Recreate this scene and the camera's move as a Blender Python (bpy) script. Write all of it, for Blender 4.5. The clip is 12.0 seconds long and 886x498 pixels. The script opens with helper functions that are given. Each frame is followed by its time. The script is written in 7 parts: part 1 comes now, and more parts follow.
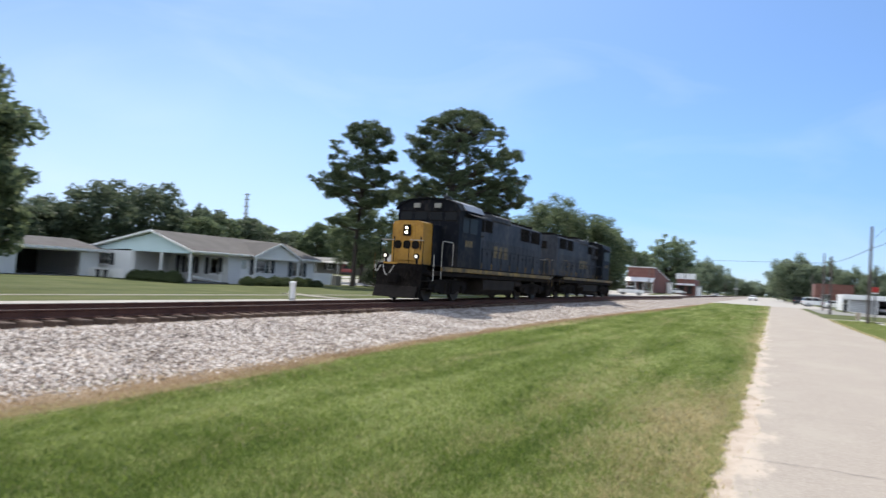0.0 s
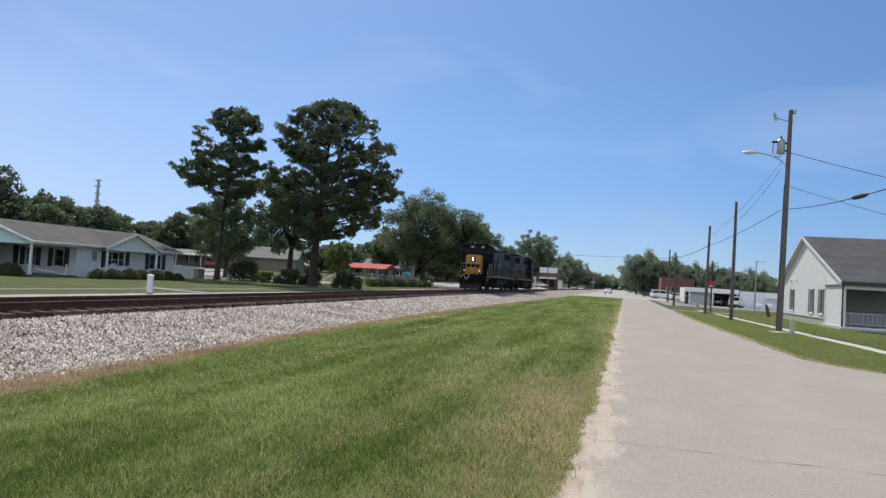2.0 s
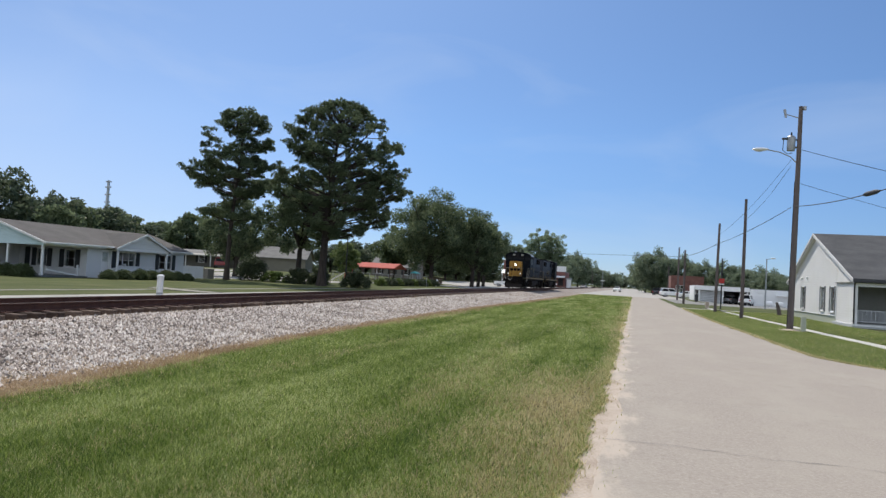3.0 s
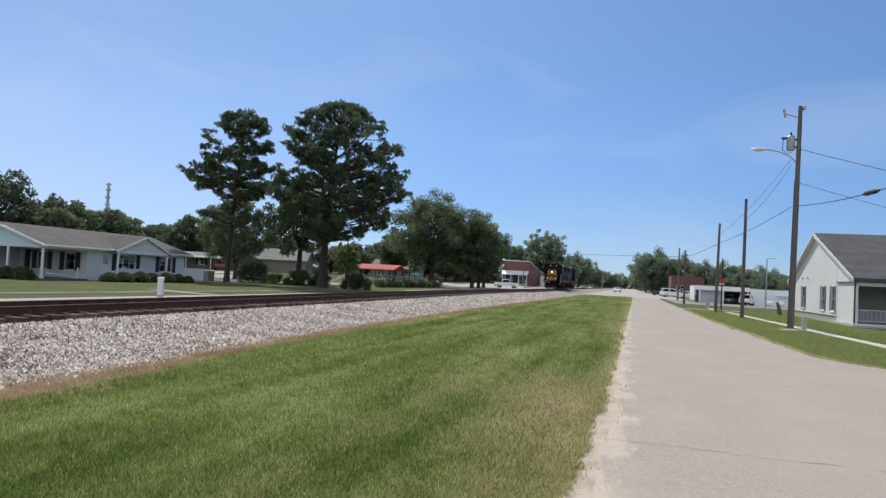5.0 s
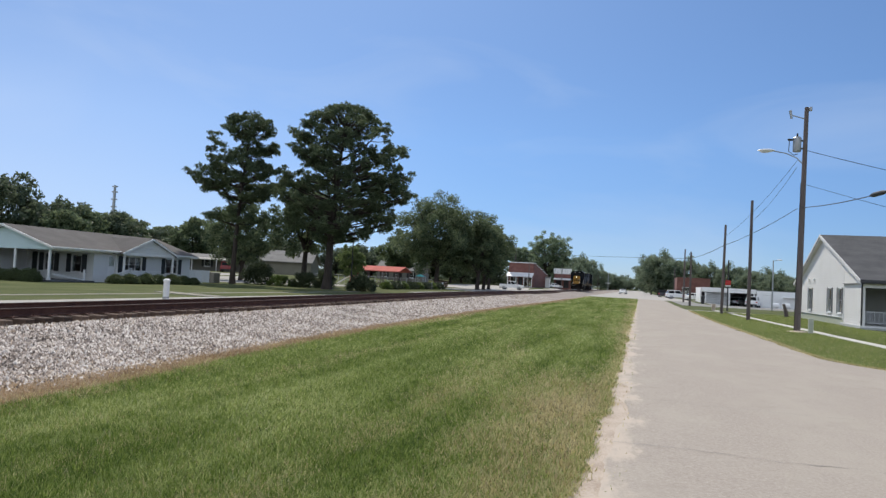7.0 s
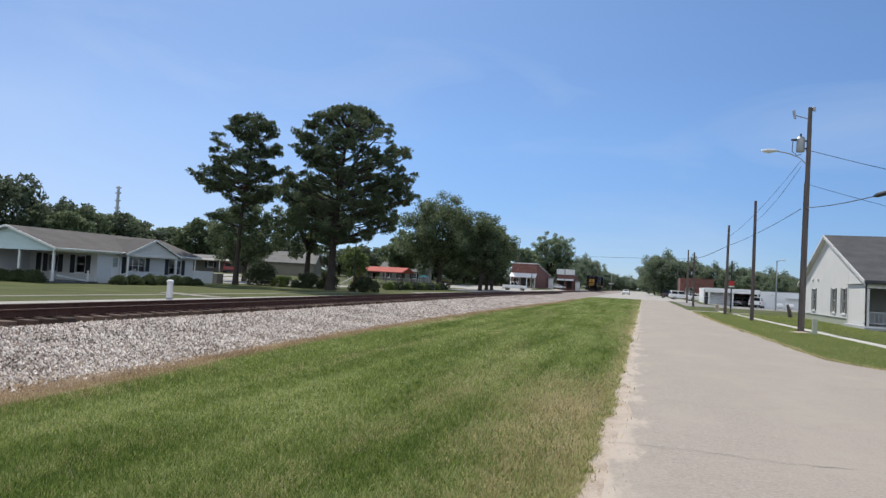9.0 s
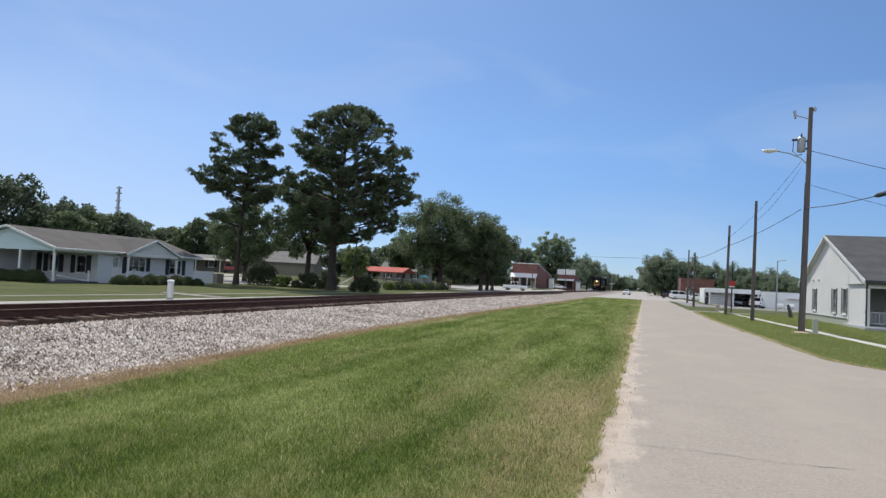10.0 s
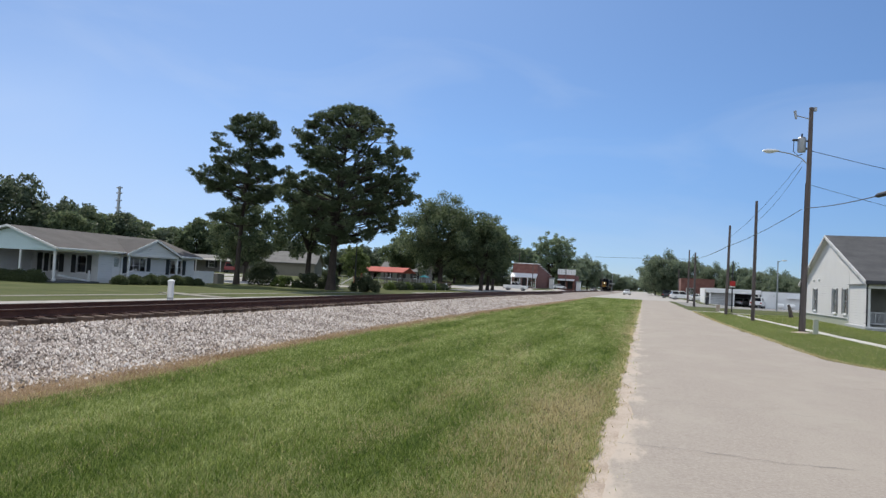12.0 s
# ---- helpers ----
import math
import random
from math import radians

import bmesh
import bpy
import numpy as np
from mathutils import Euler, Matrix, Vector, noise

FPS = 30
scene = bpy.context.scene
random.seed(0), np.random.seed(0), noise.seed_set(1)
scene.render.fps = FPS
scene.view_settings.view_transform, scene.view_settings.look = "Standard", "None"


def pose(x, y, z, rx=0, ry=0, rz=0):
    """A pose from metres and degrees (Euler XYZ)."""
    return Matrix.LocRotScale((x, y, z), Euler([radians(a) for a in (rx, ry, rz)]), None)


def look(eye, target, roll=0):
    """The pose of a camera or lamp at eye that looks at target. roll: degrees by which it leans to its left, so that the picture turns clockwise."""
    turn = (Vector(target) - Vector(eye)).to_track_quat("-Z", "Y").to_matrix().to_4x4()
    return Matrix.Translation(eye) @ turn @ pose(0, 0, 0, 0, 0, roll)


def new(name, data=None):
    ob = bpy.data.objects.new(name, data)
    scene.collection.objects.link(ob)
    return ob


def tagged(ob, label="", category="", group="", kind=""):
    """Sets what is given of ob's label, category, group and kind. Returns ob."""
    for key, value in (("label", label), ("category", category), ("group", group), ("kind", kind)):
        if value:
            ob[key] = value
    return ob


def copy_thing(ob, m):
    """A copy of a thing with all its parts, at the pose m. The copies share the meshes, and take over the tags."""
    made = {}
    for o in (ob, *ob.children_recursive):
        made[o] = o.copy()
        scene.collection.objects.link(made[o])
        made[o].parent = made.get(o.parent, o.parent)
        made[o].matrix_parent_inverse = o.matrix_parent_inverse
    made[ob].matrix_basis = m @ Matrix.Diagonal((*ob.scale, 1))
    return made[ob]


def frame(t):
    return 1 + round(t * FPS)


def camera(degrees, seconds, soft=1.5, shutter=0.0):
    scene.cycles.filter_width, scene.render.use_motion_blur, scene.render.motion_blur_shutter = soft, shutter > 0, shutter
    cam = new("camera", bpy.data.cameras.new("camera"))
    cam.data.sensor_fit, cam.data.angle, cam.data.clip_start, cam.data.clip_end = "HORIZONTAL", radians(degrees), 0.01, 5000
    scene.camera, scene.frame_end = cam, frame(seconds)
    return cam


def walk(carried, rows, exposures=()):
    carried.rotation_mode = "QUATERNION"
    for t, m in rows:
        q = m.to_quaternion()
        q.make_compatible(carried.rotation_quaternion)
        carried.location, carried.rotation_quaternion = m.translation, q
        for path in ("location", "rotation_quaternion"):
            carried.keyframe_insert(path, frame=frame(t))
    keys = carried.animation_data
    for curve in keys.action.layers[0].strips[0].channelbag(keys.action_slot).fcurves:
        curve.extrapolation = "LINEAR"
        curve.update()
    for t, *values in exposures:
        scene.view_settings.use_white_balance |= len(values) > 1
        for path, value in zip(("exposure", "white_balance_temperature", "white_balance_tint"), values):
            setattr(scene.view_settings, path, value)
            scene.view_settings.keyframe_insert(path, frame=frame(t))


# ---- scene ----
cam = camera(66.7, 12.0, soft=1.4, shutter=0.25)


def aim(yaw, pitch, lean):
    return pose(0, 0, 1.65, 90 + pitch, 0, yaw) @ pose(0, 0, 0, 0, 0, lean)


walk(cam, [
    (0.0, aim(26.04, 2.34, 3.39)), (0.2, aim(20.61, 2.60, 3.40)), (0.5, aim(15.66, 2.79, 3.49)),
    (0.75, aim(13.20, 2.76, 3.53)), (1.0, aim(13.39, 2.70, 3.56)), (1.5, aim(14.53, 2.59, 3.66)), (2.0, aim(15.11, 2.44, 3.50)),
    (2.5, aim(15.51, 2.33, 3.38)), (3.0, aim(15.82, 2.32, 3.26)), (5.0, aim(15.84, 2.42, 3.01)),
    (5.5, aim(15.87, 2.45, 3.04)), (6.0, aim(16.04, 2.50, 3.01)), (6.5, aim(16.17, 2.55, 2.99)),
    (7.0, aim(16.28, 2.55, 3.01)), (9.0, aim(16.53, 2.60, 2.97)), (10.0, aim(16.57, 2.60, 2.98)),
    (11.0, aim(16.59, 2.60, 2.99)), (12.0, aim(16.60, 2.60, 3.00)),
], exposures=[(0.0, 0.36), (0.2, 0.17), (0.5, 0.05), (1.0, -0.05), (2.0, -0.11), (12.0, -0.11)])

# ---- light: a high sun beyond the line, to its left, and a hazy blue sky ----
SUN = Vector((-0.43, 0.72, 1.0)).normalized()
world = bpy.data.worlds.new("sky")
scene.world = world
world.use_nodes = True
wt = world.node_tree
sky = wt.nodes.new("ShaderNodeTexSky")
sky.sky_type = "NISHITA"
sky.sun_disc = False
sky.sun_elevation = math.asin(SUN.z)
sky.sun_rotation = math.atan2(SUN.x, SUN.y)
sky.altitude = 400
sky.air_density, sky.dust_density, sky.ozone_density = 0.65, 0.42, 2.2
wt.nodes["Background"].inputs["Strength"].default_value = 0.145
tint = wt.nodes.new("ShaderNodeMix")
tint.data_type, tint.blend_type = "RGBA", "MULTIPLY"
tint.inputs[0].default_value = 1.0
tint.inputs[7].default_value = (0.835, 0.985, 1.085, 1)
wt.links.new(sky.outputs[0], tint.inputs[6])
# summer haze: a duller, bluer sky low down, and a thin veil of high cloud
direction, parts_of, haze = wt.nodes.new("ShaderNodeTexCoord"), wt.nodes.new("ShaderNodeSeparateXYZ"), wt.nodes.new("ShaderNodeValToRGB")
wt.links.new(direction.outputs["Generated"], parts_of.inputs[0])
wt.links.new(parts_of.outputs["Z"], haze.inputs[0])
while len(haze.color_ramp.elements) < 4:
    haze.color_ramp.elements.new(0.5)
for e, (p, c) in zip(haze.color_ramp.elements, ((0.0, (0.57, 0.565, 0.64)), (0.07, (0.615, 0.63, 0.685)), (0.20, (0.82, 0.85, 0.875)), (0.40, (1.0, 1.0, 1.0)))):
    e.position, e.color = p, (*c, 1)
low = wt.nodes.new("ShaderNodeMix")
low.data_type, low.blend_type = "RGBA", "MULTIPLY"
low.inputs[0].default_value = 1.0
wt.links.new(tint.outputs[2], low.inputs[6])
wt.links.new(haze.outputs[0], low.inputs[7])
stretch_sky, wisps, thin, veil = wt.nodes.new("ShaderNodeMapping"), wt.nodes.new("ShaderNodeTexNoise"), wt.nodes.new("ShaderNodeMapRange"), wt.nodes.new("ShaderNodeMix")
stretch_sky.inputs["Rotation"].default_value = (0, 0.35, 0.4)
stretch_sky.inputs["Scale"].default_value = (1.6, 1.6, 5.0)
wisps.inputs["Scale"].default_value, wisps.inputs["Detail"].default_value, wisps.inputs["Distortion"].default_value = 1.7, 6.0, 0.7
wt.links.new(direction.outputs["Generated"], stretch_sky.inputs["Vector"])
wt.links.new(stretch_sky.outputs[0], wisps.inputs["Vector"])
thin.inputs["From Min"].default_value, thin.inputs["From Max"].default_value = 0.50, 0.80
thin.inputs["To Min"].default_value, thin.inputs["To Max"].default_value = 0.0, 0.30
wt.links.new(wisps.outputs["Fac"], thin.inputs["Value"])
veil.data_type = "RGBA"
veil.inputs[7].default_value = (4.3, 5.1, 6.5, 1)
wt.links.new(thin.outputs["Result"], veil.inputs[0])
wt.links.new(low.outputs[2], veil.inputs[6])
# made-up bright fill over the unseen -Y half of the sky lifts shaded faces
fill_amount, sky_fill = wt.nodes.new("ShaderNodeMapRange"), wt.nodes.new("ShaderNodeMix")
fill_amount.interpolation_type = "SMOOTHSTEP"
fill_amount.inputs["From Min"].default_value, fill_amount.inputs["From Max"].default_value = 0.25, -0.75
fill_amount.inputs["To Min"].default_value, fill_amount.inputs["To Max"].default_value = 0.0, 0.75
wt.links.new(parts_of.outputs["Y"], fill_amount.inputs["Value"])
sky_fill.data_type = "RGBA"
sky_fill.inputs[7].default_value = (6.7, 7.3, 8.2, 1)
wt.links.new(fill_amount.outputs["Result"], sky_fill.inputs[0])
wt.links.new(veil.outputs[2], sky_fill.inputs[6])
# paler haze low in the sky on the sun's side
pale, milky = wt.nodes.new("ShaderNodeMapRange"), wt.nodes.new("ShaderNodeMix")
pale.interpolation_type = "SMOOTHSTEP"
pale.inputs["From Min"].default_value, pale.inputs["From Max"].default_value = -0.20, -0.85
pale.inputs["To Min"].default_value, pale.inputs["To Max"].default_value = 0.0, 0.50
wt.links.new(parts_of.outputs["X"], pale.inputs["Value"])
milky.data_type = "RGBA"
milky.inputs[7].default_value = (5.1, 6.0, 7.9, 1)
lower, both = wt.nodes.new("ShaderNodeMapRange"), wt.nodes.new("ShaderNodeMath")
lower.interpolation_type = "SMOOTHSTEP"
lower.inputs["From Min"].default_value, lower.inputs["From Max"].default_value = 0.02, 0.42
lower.inputs["To Min"].default_value, lower.inputs["To Max"].default_value = 1.0, 0.12
wt.links.new(parts_of.outputs["Z"], lower.inputs["Value"])
both.operation = "MULTIPLY"
wt.links.new(pale.outputs["Result"], both.inputs[0])
wt.links.new(lower.outputs["Result"], both.inputs[1])
wt.links.new(both.outputs[0], milky.inputs[0])
wt.links.new(sky_fill.outputs[2], milky.inputs[6])
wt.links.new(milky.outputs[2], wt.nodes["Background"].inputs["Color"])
sun = new("sun", bpy.data.lights.new("sun", "SUN"))
sun.data.energy, sun.data.angle, sun.data.color = 4.15, radians(0.53), (1.0, 0.94, 0.84)
sun.matrix_world = look(SUN * 200, (0, 0, 0))


# ---- materials ----
def material(name, stops, scale=3.0, fine=40.0, rough=0.8, bump=0.2, metal=0.0, vary=0.0, island=0.0, spec=0.5, dist=0.02, coat=0.0, stretch=(1, 1, 1)):
    """Two scales of noise over a ramp of colours, with relief. vary: by object; island: by loose piece."""
    m = bpy.data.materials.new(name)
    m.use_nodes = True
    n, l = m.node_tree.nodes, m.node_tree.links
    b = n["Principled BSDF"]
    b.inputs["Roughness"].default_value, b.inputs["Metallic"].default_value = rough, metal
    b.inputs["Specular IOR Level"].default_value = spec
    b.inputs["Coat Weight"].default_value = coat
    geo = n.new("ShaderNodeNewGeometry")
    mp = n.new("ShaderNodeMapping")
    mp.inputs["Scale"].default_value = stretch
    tc = n.new("ShaderNodeTexCoord")
    l.new(tc.outputs["Object"], mp.inputs["Vector"])
    big, small = n.new("ShaderNodeTexNoise"), n.new("ShaderNodeTexNoise")
    for t, s, d in ((big, scale, 4.0), (small, fine, 3.0)):
        t.inputs["Scale"].default_value, t.inputs["Detail"].default_value = s, d
        l.new(mp.outputs[0], t.inputs["Vector"])
    mix = n.new("ShaderNodeMix")
    mix.inputs[0].default_value = 0.42
    l.new(big.outputs["Fac"], mix.inputs[2])
    l.new(small.outputs["Fac"], mix.inputs[3])
    fac = mix.outputs[0]
    for amount, source in ((vary, n.new("ShaderNodeObjectInfo").outputs["Random"] if vary else None), (island, geo.outputs["Random Per Island"])):
        if amount:
            ma = n.new("ShaderNodeMath")
            ma.operation = "MULTIPLY_ADD"
            ma.inputs[1].default_value = amount
            l.new(source, ma.inputs[0])
            l.new(fac, ma.inputs[2])
            sb = n.new("ShaderNodeMath")
            sb.operation = "SUBTRACT"
            sb.inputs[1].default_value = amount / 2
            l.new(ma.outputs[0], sb.inputs[0])
            fac = sb.outputs[0]
    ramp = n.new("ShaderNodeValToRGB")
    while len(ramp.color_ramp.elements) < len(stops):
        ramp.color_ramp.elements.new(0.5)
    for e, (p, c) in zip(ramp.color_ramp.elements, stops):
        e.position, e.color = p, (*c, 1)
    l.new(fac, ramp.inputs[0])
    l.new(ramp.outputs[0], b.inputs["Base Color"])
    if bump:
        bp = n.new("ShaderNodeBump")
        bp.inputs["Strength"].default_value, bp.inputs["Distance"].default_value = bump, dist
        l.new(small.outputs["Fac"], bp.inputs["Height"])
        l.new(bp.outputs[0], b.inputs["Normal"])
    return m


def shades(c, spread=0.25):
    """A ramp of three shades round a colour."""
    return [(0.3, tuple(v * (1 - spread) for v in c)), (0.5, c), (0.72, tuple(min(1, v * (1 + spread)) for v in c))]


def leafy(name, dark, light, through_light=0.35, streaks=None, span=(0.25, 0.75), grain=0.55):
    m = bpy.data.materials.new(name)
    m.use_nodes = True
    n, l = m.node_tree.nodes, m.node_tree.links
    b = n["Principled BSDF"]
    b.inputs["Roughness"].default_value = 0.55
    b.inputs["Specular IOR Level"].default_value = 0.25
    geo, tex, tc = n.new("ShaderNodeNewGeometry"), n.new("ShaderNodeTexNoise"), n.new("ShaderNodeTexCoord")
    tex.inputs["Scale"].default_value, tex.inputs["Detail"].default_value = 0.5, 3.0
    mp = n.new("ShaderNodeMapping")
    mp.inputs["Scale"].default_value = streaks or (1, 1, 1)
    l.new(tc.outputs["Object"], mp.inputs["Vector"])
    l.new(mp.outputs[0], tex.inputs["Vector"])
    mix = n.new("ShaderNodeMix")
    mix.inputs[0].default_value = grain
    l.new(geo.outputs["Random Per Island"], mix.inputs[2])
    l.new(tex.outputs["Fac"], mix.inputs[3])
    ramp = n.new("ShaderNodeValToRGB")
    for e, (p, c) in zip(ramp.color_ramp.elements, ((span[0], dark), (span[1], light))):
        e.position, e.color = p, (*c, 1)
    l.new(mix.outputs[0], ramp.inputs[0])
    l.new(ramp.outputs[0], b.inputs["Base Color"])
    tr = n.new("ShaderNodeBsdfTranslucent")
    l.new(ramp.outputs[0], tr.inputs["Color"])
    ms = n.new("ShaderNodeMixShader")
    ms.inputs[0].default_value = through_light
    l.new(b.outputs[0], ms.inputs[1])
    l.new(tr.outputs[0], ms.inputs[2])
    l.new(ms.outputs[0], n["Material Output"].inputs["Surface"])
    return m


def glass(name, tint, clear=0.0):
    m = bpy.data.materials.new(name)
    m.use_nodes = True
    b = m.node_tree.nodes["Principled BSDF"]
    b.inputs["Base Color"].default_value = (*tint, 1)
    b.inputs["Roughness"].default_value = 0.02 if clear else 0.06
    b.inputs["Specular IOR Level"].default_value = 0.5
    b.inputs["Transmission Weight"].default_value = clear
    return m


def glowing(name, colour, strength):
    m = bpy.data.materials.new(name)
    m.use_nodes = True
    b = m.node_tree.nodes["Principled BSDF"]
    b.inputs["Base Color"].default_value = (*colour, 1)
    b.inputs["Emission Color"].default_value = (*colour, 1)
    b.inputs["Emission Strength"].default_value = strength
    return m


def ground_material():
    """Mown grass, greener and drier in patches, worn thin and straw-coloured towards the road's edge."""
    m = material("grass_ground", [(0.30, (0.050, 0.068, 0.020)), (0.46, (0.085, 0.100, 0.034)), (0.60, (0.122, 0.130, 0.052)), (0.78, (0.185, 0.165, 0.085))],
                 scale=0.35, fine=9.0, rough=0.95, bump=0.4, dist=0.03, spec=0.1)
    n, l = m.node_tree.nodes, m.node_tree.links
    b = n["Principled BSDF"]
    green = b.inputs["Base Color"].links[0].from_socket
    tc, sep, tex = n.new("ShaderNodeTexCoord"), n.new("ShaderNodeSeparateXYZ"), n.new("ShaderNodeTexNoise")
    tex.inputs["Scale"].default_value, tex.inputs["Detail"].default_value, tex.inputs["Roughness"].default_value = 1.1, 6.0, 0.7
    l.new(tc.outputs["Object"], sep.inputs[0])
    l.new(tc.outputs["Object"], tex.inputs["Vector"])

    def ramp(value, a, b, lo, hi):
        r = n.new("ShaderNodeMapRange")
        r.interpolation_type = "SMOOTHSTEP"
        for k, v in enumerate((a, b, lo, hi)):
            r.inputs[k + 1].default_value = v
        l.new(value, r.inputs[0])
        return r.outputs[0]

    def calc(kind, a, b):
        c = n.new("ShaderNodeMath")
        c.operation = kind
        for k, v in enumerate((a, b)):
            if hasattr(v, "links"):
                l.new(v, c.inputs[k])
            else:
                c.inputs[k].default_value = v
        return c.outputs[0]

    worn = calc("MULTIPLY", ramp(sep.outputs["X"], -3.6, -0.6, 0.0, 1.0), ramp(sep.outputs["Y"], 24.0, 7.0, 0.35, 1.0))
    worn = calc("MULTIPLY", worn, ramp(sep.outputs["X"], 2.0, 4.0, 1.0, 0.0))
    fac = ramp(calc("ADD", calc("MULTIPLY", worn, 0.38), tex.outputs["Fac"]), 0.60, 0.95, 0.0, 0.7)
    mix = n.new("ShaderNodeMix")
    mix.data_type = "RGBA"
    mix.inputs[7].default_value = (0.130, 0.098, 0.052, 1)
    l.new(fac, mix.inputs[0])
    l.new(green, mix.inputs[6])
    l.new(mix.outputs[2], b.inputs["Base Color"])
    return m


def lawn_blades():
    """Mown blades: each its own shade, in long mower streaks and broad greener or drier patches."""
    m = leafy("grass_blades", (0.1, 0.2, 0.04), (0.4, 0.46, 0.15), 0.5)
    n, l = m.node_tree.nodes, m.node_tree.links
    geo, tc = n.new("ShaderNodeNewGeometry"), n.new("ShaderNodeTexCoord")

    def layer(stretch, scale, detail):
        mp, t = n.new("ShaderNodeMapping"), n.new("ShaderNodeTexNoise")
        mp.inputs["Scale"].default_value, mp.inputs["Rotation"].default_value = stretch, (0, 0, 0.05)
        t.inputs["Scale"].default_value, t.inputs["Detail"].default_value = scale, detail
        l.new(tc.outputs["Object"], mp.inputs["Vector"])
        l.new(mp.outputs[0], t.inputs["Vector"])
        return t.outputs["Fac"]

    def times(value, by, plus):
        k = n.new("ShaderNodeMath")
        k.operation = "MULTIPLY_ADD"
        k.inputs[1].default_value = by
        l.new(value, k.inputs[0])
        if hasattr(plus, "links"):
            l.new(plus, k.inputs[2])
        else:
            k.inputs[2].default_value = plus
        return k.outputs[0]

    fac = times(geo.outputs["Random Per Island"], 0.48, -0.46)
    fac = times(layer((1.5, 0.10, 1), 0.9, 3.0), 0.55, fac)
    fac = times(layer((1.0, 0.45, 1), 0.55, 3.0), 0.50, fac)
    fac = times(layer((1.0, 0.8, 1), 4.0, 3.0), 0.35, fac)
    ramp = n.new("ShaderNodeValToRGB")
    stops = ((0.16, (0.064, 0.116, 0.017)), (0.38, (0.148, 0.220, 0.036)), (0.56, (0.290, 0.352, 0.088)), (0.78, (0.57, 0.600, 0.275)))
    while len(ramp.color_ramp.elements) < 4:
        ramp.color_ramp.elements.new(0.5)
    for e, (p, c) in zip(ramp.color_ramp.elements, stops):
        e.position, e.color = p, (*c, 1)
    l.new(fac, ramp.inputs[0])
    for node in n:
        if node.type == "BSDF_PRINCIPLED":
            l.new(ramp.outputs[0], node.inputs["Base Color"])
        elif node.type == "BSDF_TRANSLUCENT":
            l.new(ramp.outputs[0], node.inputs["Color"])
    return m


def road_material():
    """Old pale asphalt: open speckled grain, faint tyre-worn tracks, sand strewn in from the grass edge, hair cracks."""
    m = material("worn_pale_asphalt", [(0.28, (0.255, 0.218, 0.180)), (0.45, (0.352, 0.305, 0.258)), (0.56, (0.390, 0.340, 0.289)), (0.74, (0.505, 0.446, 0.384))],
                 scale=34.0, fine=130.0, rough=0.93, bump=0.3, dist=0.004, spec=0.2)
    n, l = m.node_tree.nodes, m.node_tree.links
    b = n["Principled BSDF"]
    asphalt = b.inputs["Base Color"].links[0].from_socket
    tc, sep = n.new("ShaderNodeTexCoord"), n.new("ShaderNodeSeparateXYZ")
    l.new(tc.outputs["Object"], sep.inputs[0])

    def noise_of(scale, detail, stretch):
        mp, t = n.new("ShaderNodeMapping"), n.new("ShaderNodeTexNoise")
        mp.inputs["Scale"].default_value = stretch
        t.inputs["Scale"].default_value, t.inputs["Detail"].default_value, t.inputs["Roughness"].default_value = scale, detail, 0.65
        l.new(tc.outputs["Object"], mp.inputs["Vector"])
        l.new(mp.outputs[0], t.inputs["Vector"])
        return t.outputs["Fac"]

    def spread(value, a, c, lo, hi):
        r = n.new("ShaderNodeMapRange")
        r.interpolation_type = "SMOOTHSTEP"
        for k, v in enumerate((a, c, lo, hi)):
            r.inputs[k + 1].default_value = v
        l.new(value, r.inputs[0])
        return r.outputs[0]

    def sums(kind, a, c):
        s = n.new("ShaderNodeMath")
        s.operation = kind
        l.new(a, s.inputs[0])
        l.new(c, s.inputs[1])
        return s.outputs[0]

    def over(fac, under, colour):
        x = n.new("ShaderNodeMix")
        x.data_type = "RGBA"
        x.inputs[7].default_value = (*colour, 1)
        l.new(fac, x.inputs[0])
        l.new(under, x.inputs[6])
        return x.outputs[2]

    sand = spread(sums("ADD", spread(sep.outputs["X"], -0.35, 0.45, 0.36, 0.0), noise_of(2.2, 9.0, (1, 0.40, 1))), 0.66, 0.84, 0.0, 0.85)
    worn = spread(noise_of(0.6, 6.0, (1.0, 0.5, 1)), 0.42, 0.66, 0.0, 0.55)
    dark = spread(noise_of(1.3, 9.0, (1.0, 1.0, 1)), 0.54, 0.74, 0.0, 0.42)
    out = over(worn, asphalt, (0.422, 0.375, 0.314))
    out = over(dark, out, (0.29, 0.25, 0.205))
    out = over(sand, out, (0.545, 0.462, 0.378))
    l.new(out, b.inputs["Base Color"])
    return m


def lapped(name, colour, board=0.14):
    """Painted clapboards: a shadowed lip at every board."""
    m = material(name, shades(colour, 0.05), scale=0.8, fine=22, rough=0.62, bump=0.08, spec=0.35)
    n, l = m.node_tree.nodes, m.node_tree.links
    tc, wave, bp = n.new("ShaderNodeTexCoord"), n.new("ShaderNodeTexWave"), n.new("ShaderNodeBump")
    wave.wave_profile, wave.bands_direction = "SAW", "Z"
    wave.inputs["Scale"].default_value = 1 / (board * 3.183)
    l.new(tc.outputs["Object"], wave.inputs["Vector"])
    bp.inputs["Strength"].default_value, bp.inputs["Distance"].default_value = 0.9, -0.02
    l.new(wave.outputs["Fac"], bp.inputs["Height"])
    l.new(bp.outputs[0], n["Principled BSDF"].inputs["Normal"])
    return m


